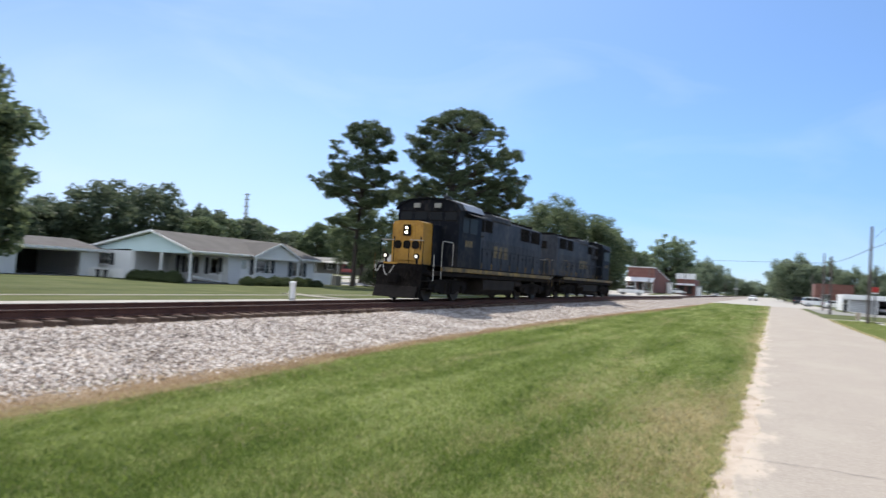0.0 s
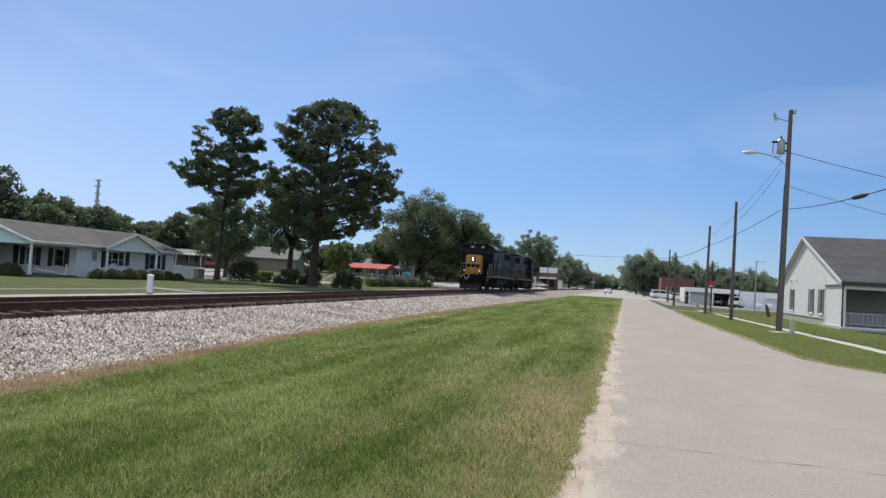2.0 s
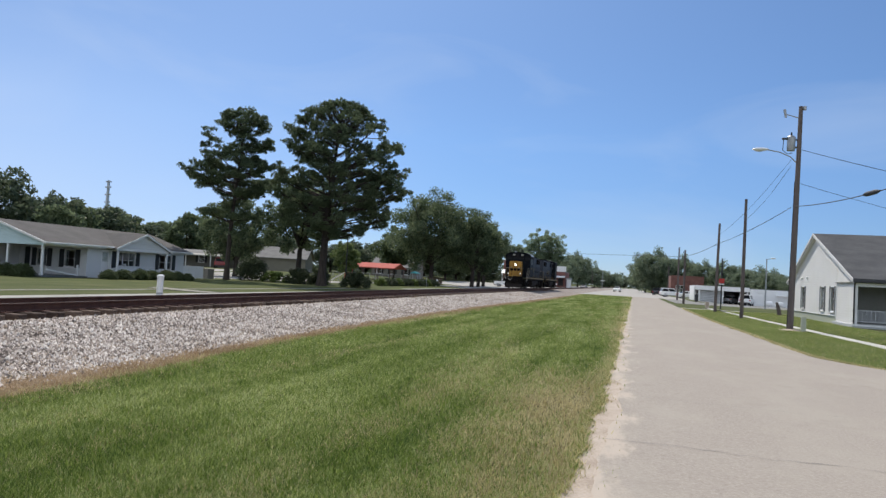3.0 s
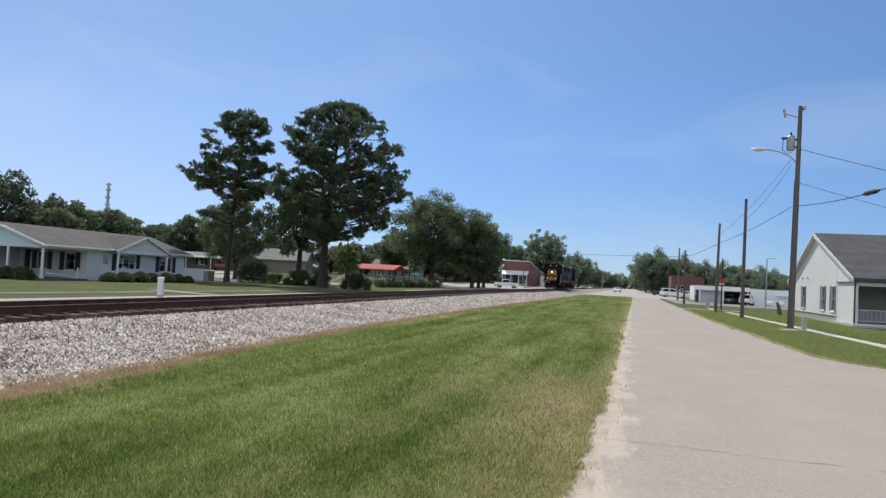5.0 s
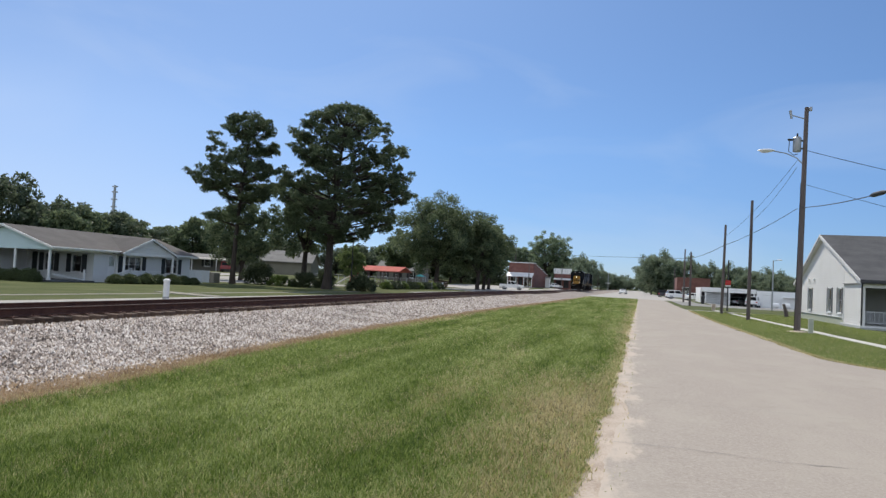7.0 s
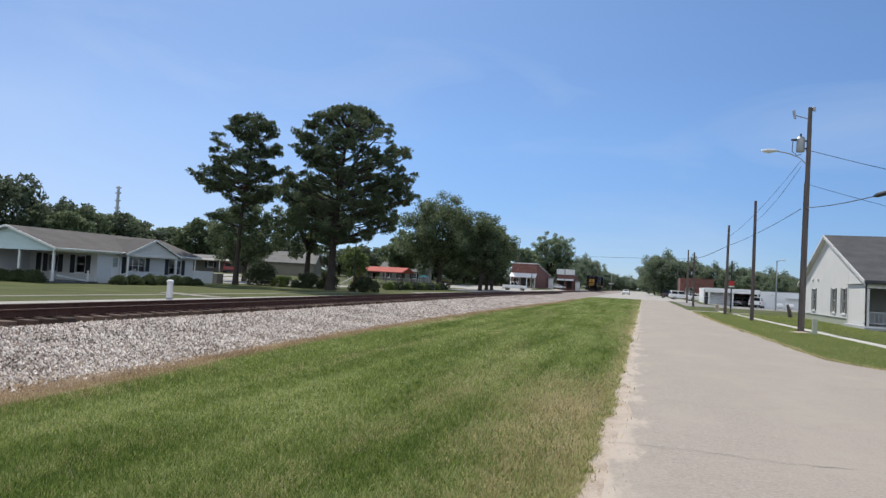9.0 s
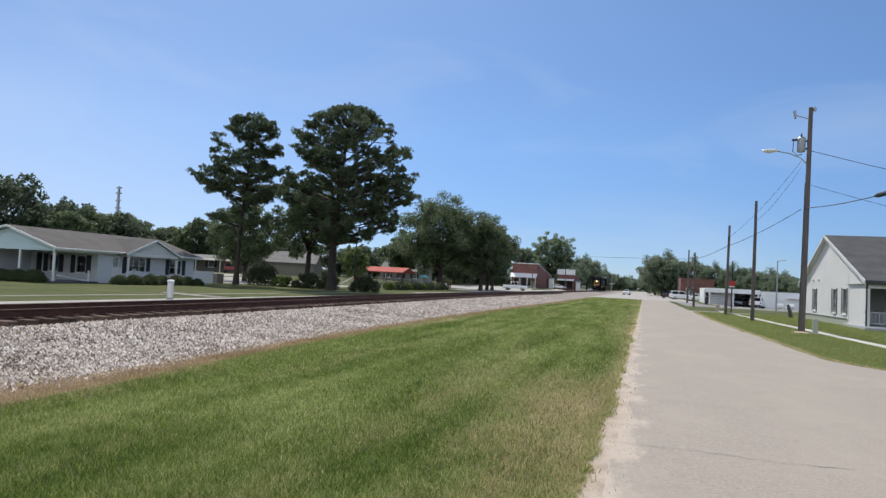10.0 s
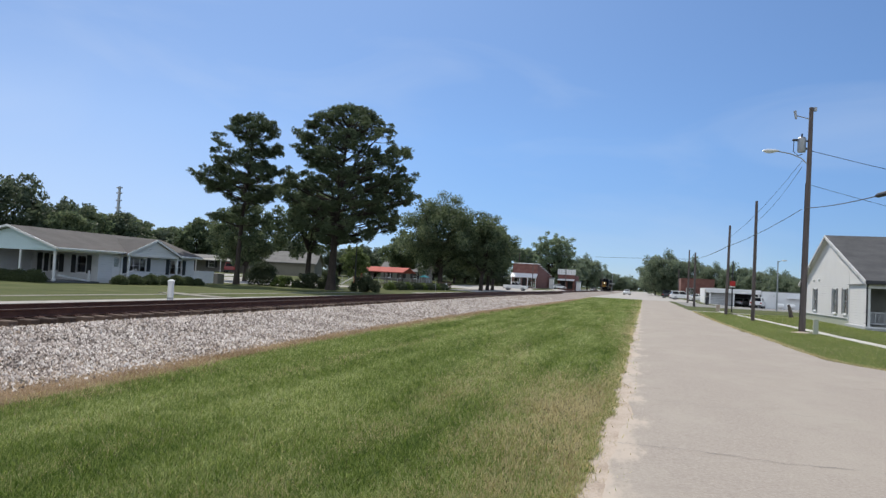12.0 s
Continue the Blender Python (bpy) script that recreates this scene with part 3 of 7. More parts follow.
def strip(name, left, right, ys, mat, label, category, wobble=0.0, lift=0.0, crown=0.0, seed=1, fine=0.0, thick=0.0):
    """A surface between two edges, each a function of y; the edges wander."""
    g, cols = Geo(), 8
    v = []
    for k, y in enumerate(ys):
        a = left(y) + wobble * noise.noise((seed * 7.3, y * 0.8, 0)) + fine * (noise.noise((seed * 3.1, y * 2.3, 5)) + 0.7 * noise.noise((seed * 3.1, y * 6.1, 15)) + 0.5 * noise.noise((seed * 3.1, y * 14.3, 25)))
        b = right(y) + wobble * noise.noise((seed * 11.9, y * 0.7, 3)) + fine * (noise.noise((seed * 5.7, y * 2.3, 9)) + 0.7 * noise.noise((seed * 5.7, y * 6.1, 19)) + 0.5 * noise.noise((seed * 5.7, y * 14.3, 29)))
        for c in range(cols + 1):
            s = c / cols
            x = a + (b - a) * s
            v.append((x, y, ground_z(x, y) + lift + crown * (1 - (2 * s - 1) ** 2)))
    n = cols + 1
    g.add(v, [(j * n + i, j * n + i + 1, j * n + n + i + 1, j * n + n + i) for j in range(len(ys) - 1) for i in range(cols)])
    if thick:
        k = len(g.v)
        g.v += [(x, y, z - thick) for x, y, z in v]
        for j in range(len(ys) - 1):
            for i in (0, cols):
                a, b = j * n + i, j * n + n + i
                g.f.append((a, b, b + k, a + k))
    return solo(name, g, mat, label, category, "structure")


def spaced(a, b, near, far):
    """Stations from a to b, close together near the camera."""
    out, y = [], a
    while y < b:
        out.append(y)
        y += near + (far - near) * min(1.0, max(0.0, (y - 8) / 100))
    return out + [b]


def road_right(y):
    return 4.25 + 0.5 * (1 - step(20, 45, y)) + 6.5 * (1 - step(12.5, 24, y)) ** 2.2


def sand_edge(y):
    """Ragged line where the grass gives way to the road's sandy border."""
    return -0.42 - 0.13 * (1 - step(4.5, 8.5, y)) + 0.004 * y + 0.13 * noise.noise((y * 0.55, 0.0, 3.0)) + 0.09 * noise.noise((y * 1.9, 0.0, 6.0)) + 0.06 * noise.noise((y * 6.0, 0.0, 9.0)) + 0.035 * noise.noise((y * 17.0, 0.0, 12.0))


def build_roads():
    strip("road", lambda y: -0.19 - 0.06 * step(8, 16, y) + 0.003 * y, road_right, spaced(-30, 118, 0.05, 2), M_ROAD, "worn pale grey asphalt road with crumbling edges", "road",
          wobble=0.20, fine=0.028, lift=0.007, crown=0.03, seed=2)
    strip("road_far", lambda y: -11.2 + 2 * step(118, 150, y), lambda y: 9 - 3.2 * step(140, 230, y), spaced(118, 620, 2, 6), M_GRAVEL,
          "pale gravel road running on beside the railway line", "road", wobble=0.3, lift=0.015, seed=4)
    strip("verge_road", lambda y: sand_edge(y) - 0.10, lambda y: 0.30 + 0.002 * y, spaced(-30, 110, 0.05, 2), M_SAND, "sandy strip along the broken edge of the asphalt", "verge",
          lift=0.0015, seed=6)
    strip("verge_ballast", lambda y: edge_x(y) - straw_width(y) - 0.40, lambda y: edge_x(y) + 0.08, spaced(-10, 100, 0.08, 2), M_STRAW, "strip of dead brown grass along the ballast", "verge",
          wobble=0.22, fine=0.12, lift=-0.002, seed=8)
    strip("street", lambda y: -22.4, lambda y: -17.9, spaced(-60, 70, 2, 3), M_GRAVEL, "pale street behind the railway embankment", "road", wobble=0.1, lift=0.012, seed=10)
    strip("street_far", lambda y: -24.5 - (9 * step(101, 112, y) + 14 * step(132, 150, y)) * (1 - step(178, 192, y)), lambda y: -17.6 - 3.4 * step(94, 106, y) * (1 - step(176, 190, y)), spaced(70, 420, 3, 6), M_GRAVEL, "pale gravel street beyond the lawn", "road", wobble=0.4, lift=0.012, seed=12)
    strip("pavement_lawn", lambda y: -26.1, lambda y: -25.5, spaced(-40, 60, 0.5, 2), M_OLDPATH, "narrow weathered concrete footpath across the lawn", "pavement", lift=0.012, thick=0.06, seed=14, wobble=0.10, fine=0.05)
    strip("pavement_right", lambda y: 8.42 - 0.036 * (y - 28.6), lambda y: 9.00 - 0.036 * (y - 28.6), spaced(10, 70, 1.5, 2), M_PALECONCRETE, "narrow concrete footpath beside the road", "pavement", lift=0.02, thick=0.06, seed=16, wobble=0.10, fine=0.04)
    strip("driveway_right", lambda y: 4.2, lambda y: 9.5, [61.0, 62.5, 64, 65.5], M_CONCRETE, "concrete driveway crossing the verge", "driveway", lift=0.02, seed=18)
    strip("car_park", lambda y: 5.2, lambda y: 30, spaced(86, 150, 3, 5), M_STREET, "asphalt car park in front of the white building", "car park", lift=0.010, seed=20)
    strip("yard", lambda y: -68, lambda y: min(-36.5, -43.8 + 0.5 * (y - 66)), spaced(66, 93, 3, 4), M_GRAVEL, "pale gravel yard behind the pines", "yard", lift=0.012, seed=22, wobble=0.4)
    # path from the street up to the long white house
    g = Geo()
    pts = [(-22.2, 32.6), (-24.6, 33.0), (-27.4, 34.2)]
    v = []
    for x, y in pts:
        v += [(x, y - 0.7, 0.036), (x, y + 0.7, 0.036), (x, y - 0.7, -0.02), (x, y + 0.7, -0.02)]
    f = []
    for i in range(len(pts) - 1):
        k = 4 * i
        f += [(k, k + 4, k + 5, k + 1), (k, k + 2, k + 6, k + 4), (k + 1, k + 5, k + 7, k + 3)]
    solo("driveway_left", g.add(v, f), M_OLDPATH, "short concrete path from the street to the lawn", "path", "structure")
    # cracks across the asphalt
    g = Geo()
    for y0, x0, x1, s in ((7.55, -0.28, 5.6, 3), (10.6, 0.2, 2.9, 5), (13.4, 2.6, 4.1, 9)):
        px, last = x0, None
        while px < x1:
            y = y0 + 0.16 * noise.noise((px * 1.1, s, 0)) + 0.05 * noise.noise((px * 6.0, s, 2)) - 0.05 * (px - x0)
            if last:
                w = max(0.0012, 0.0042 + 0.007 * noise.noise((px * 3, s, 4)))
                u = lambda X: 0.0115 + 0.03 * (1 - (2 * (X + 0.33) / (road_right(y) + 0.33) - 1) ** 2)
                g.add([(last[0], last[1] - w, u(last[0])), (px, y - w, u(px)), (px, y + w, u(px)), (last[0], last[1] + w, u(last[0]))], [(0, 1, 2, 3)])
            last = (px, y)
            px += 0.05
    solo("road_crack", g, M_STREET, "thin dark cracks across the asphalt", "crack", "structure")


# ---- railway track ----
def ballast_top(x, y):
    """Height of the ballast at x on the track's bed."""
    d, z = x - TRACK_X, rail_z(y)
    if d > 0:
        return (z - 0.32 + 0.02) * (1 - step(1.5, edge_x(y) - straw_width(y) - TRACK_X, d) ** 0.85) - 0.02
    return (z - 0.21) * (1 - step(1.7, 3.4, -d)) - 0.01


def build_track():
    g = Geo()
    ys = spaced(-60, 480, 1.0, 5)
    ds = [-3.6, -3.0, -2.4, -1.8, -1.2, -0.4, 0.4, 1.2, 1.8, 2.4, 3.0, 3.6, 4.2, 4.8, 5.3, 5.8, 6.4]
    v = []
    for y in ys:
        for d in ds:
            dd = d if d < 1.8 else 1.8 + (d - 1.8) * (edge_x(y) - straw_width(y) + 0.14 - TRACK_X - 1.8) / 4.6
            v.append((TRACK_X + dd, y, ballast_top(TRACK_X + dd, y) + 0.03 * noise.noise((d * 1.5, y * 0.9, 0))))
    n = len(ds)
    g.add(v, [(j * n + i, j * n + i + 1, j * n + n + i + 1, j * n + n + i) for j in range(len(ys) - 1) for i in range(n - 1)])
    solo("ballast", g, M_BALLAST, "bed of pale grey crushed stone under the track", "ballast", "structure")
    track = thing("railway_track", "single railway track with rusty rails on timber ties", "railway track")
    section = [(-0.07, -0.18), (0.07, -0.18), (0.07, -0.165), (0.012, -0.145), (0.010, -0.045), (0.036, -0.034), (0.036, -0.004), (-0.036, -0.004), (-0.036, -0.034), (-0.010, -0.045), (-0.012, -0.145), (-0.07, -0.165)]
    ys = spaced(-60, 600, 2.0, 8)
    for side in (-0.7535, 0.7535):
        for name, sec, mat in (("rail", section, M_RAIL), ("rail_head", [(-0.030, -0.004), (0.030, -0.004), (0.024, 0.0), (-0.024, 0.0)], M_RAILTOP)):
            g, m = Geo(), len(sec)
            for y in ys:
                g.v += [(TRACK_X + side + a, y, rail_z(y) + b) for a, b in sec]
            for j in range(len(ys) - 1):
                g.f += [(j * m + i, j * m + (i + 1) % m, j * m + m + (i + 1) % m, j * m + m + i) for i in range(m)]
            part(name, g, mat, track)
    # ties, one object each on a shared mesh
    tie = mesh_of("tie", Geo().box((-1.30, -0.115, -0.17), (1.30, 0.115, 0.0), 0.015), M_TIE)
    plate = mesh_of("tie_plate", Geo().box((-0.19, -0.10, 0.0), (0.19, 0.10, 0.022), 0.004).box((-0.12, -0.03, 0.022), (-0.08, 0.0, 0.05), 0.0).box((0.08, 0.0, 0.022), (0.12, 0.03, 0.05), 0.0), M_RAIL)
    rng = random.Random(4)
    y, k = -10.0, 0
    while k < 235:
        ob = new("tie", tie)
        ob.parent = track
        ob.matrix_basis = pose(TRACK_X + rng.uniform(-0.05, 0.05), y, rail_z(y) - 0.185 + rng.uniform(-0.008, 0.006), 0, 0, rng.uniform(-1.2, 1.2))
        for side in (-0.7535, 0.7535):
            if k < 100:
                pl = new("tie_plate", plate)
                pl.parent = track
                pl.matrix_basis = pose(TRACK_X + side, y, rail_z(y) - 0.19)
        y += 0.52 + rng.uniform(-0.03, 0.03)
        k += 1
    # loose stones
    loose_stones("ballast_stones", M_STONE, 135000, 3, (0.013, 0.027), 0.97, "loose pale grey crushed stones on the embankment")
    loose_stones("ballast_grit", M_FINES, 13000, 8, (0.012, 0.024), 3.2, "rust-stained brown stones beside the ties")
    loose_stones("ballast_fines", M_FINES, 30000, 5, (0.010, 0.016), 0.22, "small tan stones and grit at the embankment's foot")


def loose_stones(name, mat, n, seed, sizes, crowd, label):
    """Crushed stones strewn from the ties down to the foot of the slope; a low crowd heaps them at the foot."""
    rs = np.random.RandomState(seed)
    yy = np.where(rs.rand(n) < 0.12, -12 + 16 * rs.rand(n), 2.0 + 76 * rs.rand(n) ** 1.5)
    d = 1.33 + (edge_x(yy) - straw_width(yy) - 0.04 - TRACK_X - 1.33 + 0.15 * rs.normal(size=n)) * rs.rand(n) ** crowd
    zz = np.array([ballast_top(TRACK_X + a, b) for a, b in zip(d, yy)]) + 0.012
    size = (sizes[0] + sizes[1] * rs.rand(n) ** 1.6) * (1 + np.maximum(0, yy) / 110)
    base = np.array([(1, 0, -0.35), (-1, 0, -0.35), (0, 1, -0.35), (0, -1, -0.35), (0, 0, 1)], float)
    tri = np.array([(0, 2, 4), (2, 1, 4), (1, 3, 4), (3, 0, 4)])  # the buried underside stays open
    ang = rs.rand(n) * 6.283
    pts = base[None] * (0.45 + 0.9 * rs.rand(n, 5, 1)) + 0.75 * (rs.rand(n, 5, 3) - 0.5)
    pts *= size[:, None, None] * np.array([1.15, 0.95, 1.0])
    c, s = np.cos(ang)[:, None], np.sin(ang)[:, None]
    out = np.stack([pts[..., 0] * c - pts[..., 1] * s + (TRACK_X + d)[:, None], pts[..., 0] * s + pts[..., 1] * c + yy[:, None], pts[..., 2] + zz[:, None]], -1)
    me = bpy.data.meshes.new(name)
    me.vertices.add(n * 5)
    me.vertices.foreach_set("co", out.astype(np.float32).ravel())
    idx = (tri[None] + 5 * np.arange(n)[:, None, None]).astype(np.int32).ravel()
    me.loops.add(len(idx))
    me.loops.foreach_set("vertex_index", idx)
    me.polygons.add(len(idx) // 3)
    me.polygons.foreach_set("loop_start", np.arange(0, len(idx), 3, dtype=np.int32))
    me.materials.append(mat)
    me.update(calc_edges=True)
    tagged(new(name, me), label, "stones", kind="stuff")


def build_grass():
    """Short mown blades on the strip between the road and the ballast, thinner with distance, drier in patches and at the edges."""
    rs = np.random.RandomState(7)
    for name, mat, n, dry in (("grass", M_BLADE, 690000, False), ("dry_grass", M_DRYBLADE, 470000, True)):
        along = np.linspace(-9, 110, 2400)
        thick = np.where(along < 4, 0.14 + 0.86 * np.clip((along + 1) / 5, 0, 1) ** 2, (1 + np.maximum(0, along - 4) / 5) ** -1.45)
        y = np.interp(rs.rand(n), np.cumsum(thick) / thick.sum(), along)
        left = edge_x(y) - (0.40 if dry else -0.02)
        x = left + (-0.04 - left) * rs.rand(n)
        patch = np.array([0.8 * noise.noise((a * 0.5, b * 0.13, 2.0)) + 0.5 * noise.noise((a * 1.7, b * 0.8, 5.0)) + 0.55 * noise.noise((a * 2.1, b * 0.04, 8.0)) for a, b in zip(x, y)])
        near = np.exp(-np.maximum(0, y - 8.5) ** 2 / 14)
        edge = 0.9 * np.exp(-(x + 0.35) ** 2 / 0.30) + 0.9 * np.exp(-(x - left - 0.3) ** 2 / 0.10) + near * 0.80 * np.exp(-((x + 1.1) ** 2 / 1.5))
        blur = patch + edge + 0.30 * rs.normal(size=n) - 0.18 * np.clip((y - 10) / 12, 0, 1) - 0.20 * np.clip((-2.6 - x) / 1.5, 0, 1) * np.clip((22 - y) / 8, 0, 1)
        keep = (blur > 0.46) if dry else (blur < 0.92)
        # the border on the sand: tufts lean out over it, then stray blades
        border = np.array([sand_edge(b) for b in y])
        keep &= rs.rand(n) > 0.985 / (1 + np.exp(-(x - border - 0.02) / 0.022))
        x, y = x[keep], y[keep]
        extra = 16000 if dry else 14000
        ey = np.where(rs.rand(extra) < 0.14, -9 + 10.4 * rs.rand(extra), 1.2 + 22 * rs.rand(extra) ** 1.8)
        x = np.concatenate([x, np.array([sand_edge(b) for b in ey]) - 0.04 + 0.045 * rs.normal(size=extra)])
        y = np.concatenate([y, ey])
        m = len(x)
        far = np.maximum(0, y)
        h = (0.018 + 0.044 * rs.rand(m) ** 1.5) * (1 + far / 45)
        w = (0.0017 + 0.0022 * rs.rand(m)) * (1 + far / 7)
        a, lean = rs.rand(m) * 6.283, rs.rand(m) * 6.283
        bend = h * (0.3 + 1.4 * rs.rand(m))
        v = np.zeros((m, 3, 3))
        v[:, 0] = np.stack([x - w * np.sin(lean), y + w * np.cos(lean), np.full(m, -0.008)], -1)
        v[:, 1] = np.stack([x + w * np.sin(lean), y - w * np.cos(lean), np.full(m, -0.008)], -1)
        v[:, 2] = np.stack([x + bend * np.cos(lean), y + bend * np.sin(lean), h - 0.004], -1)
        me = arrays_mesh(name, v.reshape(-1, 3), 3, mat)
        tagged(new(name, me), "short mown grass blades" if not dry else "dry straw-coloured grass blades in patches", "grass", kind="stuff")
    # dead brown blades over the strip at the ballast's foot
    n = 90000
    y = -6 + 86 * rs.rand(n) ** 1.5
    x = edge_x(y) - 0.40 * straw_width(y) + 0.42 * straw_width(y) * rs.normal(size=n) * (1 + 0.5 * np.array([noise.noise((1.0, b * 0.5, 4.0)) for b in y])) + np.array([0.22 * noise.noise((3.0, b * 0.8, 1.0)) for b in y])
    h = (0.02 + 0.06 * rs.rand(n) ** 2) * (1 + np.maximum(0, y) / 60)
    w = (0.002 + 0.002 * rs.rand(n)) * (1 + np.maximum(0, y) / 12)
    lean = rs.rand(n) * 6.283
    bend = h * (0.4 + 1.6 * rs.rand(n))
    z0 = np.array([max(-0.006, ballast_top(a, b)) for a, b in zip(x, y)])
    v = np.zeros((n, 3, 3))
    v[:, 0] = np.stack([x - w * np.sin(lean), y + w * np.cos(lean), z0], -1)
    v[:, 1] = np.stack([x + w * np.sin(lean), y - w * np.cos(lean), z0], -1)
    v[:, 2] = np.stack([x + bend * np.cos(lean), y + bend * np.sin(lean), z0 + h], -1)
    tagged(new("dead_grass", arrays_mesh("dead_grass", v.reshape(-1, 3), 3, M_STRAWBLADE)), "dead brown grass along the embankment's foot", "grass", kind="stuff")
    # the verge and lawn on the other side of the road
    n = 240000
    y = 13.0 + 50 * rs.rand(n) ** 1.5
    near = np.array([road_right(b) for b in y])
    x = near + 0.03 + (13.0 - near) * rs.rand(n) ** 1.2
    keep = (x < 12.2) & ~((x > 8.36 - 0.036 * (y - 28.6)) & (x < 9.06 - 0.036 * (y - 28.6)))
    x, y, near = x[keep], y[keep], near[keep]
    m = len(x)
    h = (0.02 + 0.03 * rs.rand(m)) * (1 + y / 60)
    w = (0.003 + 0.003 * rs.rand(m)) * (1 + y / 25)
    lean = rs.rand(m) * 6.283
    bend = h * (0.4 + 1.6 * rs.rand(m))
    z0 = np.array([ground_z(a, b) for a, b in zip(x, y)]) - 0.006
    v = np.zeros((m, 3, 3))
    v[:, 0] = np.stack([x - w * np.sin(lean), y + w * np.cos(lean), z0], -1)
    v[:, 1] = np.stack([x + w * np.sin(lean), y - w * np.cos(lean), z0], -1)
    v[:, 2] = np.stack([x + bend * np.cos(lean), y + bend * np.sin(lean), z0 + h], -1)
    brown = (x - near < 0.10 + 0.25 * rs.rand(m)) | (rs.rand(m) < 0.08)
    for name, mat, pick in (("verge_grass", M_VERGEBLADE, ~brown), ("dry_verge_grass", M_DRYBLADE, brown)):
        tagged(new(name, arrays_mesh(name, v[pick].reshape(-1, 3), 3, mat)), "short grass blades on the verge" if mat is M_VERGEBLADE else "dry grass blades along the road's edge", "grass", kind="stuff")


# ---- trees and shrubs ----
def leaf_cloud(centres, radii, counts, size, rs, flat=0.6):
    """Loose leaf-shaped quads in squashed balls."""
    out = []
    for c, r, k in zip(centres, radii, counts):
        d = rs.normal(size=(k, 3))
        d /= np.linalg.norm(d, axis=1)[:, None]
        p = np.asarray(c) + d * (rs.rand(k, 1) ** 0.45) * np.array([r, r, r * flat])
        u = rs.normal(size=(k, 3))
        u /= np.linalg.norm(u, axis=1)[:, None]
        w = np.cross(u, rs.normal(size=(k, 3)))
        w /= np.linalg.norm(w, axis=1)[:, None]
        s = size * (0.6 + 0.8 * rs.rand(k, 1))
        out.append(np.stack([p - u * s, p + w * s * 0.45, p + u * s, p - w * s * 0.45], 1))
    return np.concatenate(out).reshape(-1, 3)


def tuft_cloud(centres, radii, count, width, rs):
    """Bundles of needles that spread outward and up from each twig's end."""
    c, r = np.repeat(np.asarray(centres), count, 0), np.repeat(np.asarray(radii), count)[:, None]
    d = rs.normal(size=(len(c), 3)) + np.array([0, 0, 0.35])
    d /= np.linalg.norm(d, axis=1)[:, None]
    w = np.cross(d, rs.normal(size=d.shape))
    w /= np.linalg.norm(w, axis=1)[:, None]
    r = r * (0.6 + 0.6 * rs.rand(len(c), 1))
    s = width * (0.6 + 0.8 * rs.rand(len(c), 1))
    return np.stack([c + d * r * 0.3 + w * s, c + d * r, c + d * r * 0.3 - w * s], 1).reshape(-1, 3)


def limb_path(base, tip, sag, n=5):
    b, t = Vector(base), Vector(tip)
    return [b.lerp(t, i / n) + Vector((0, 0, -sag * math.sin(math.pi * i / n))) for i in range(n + 1)]


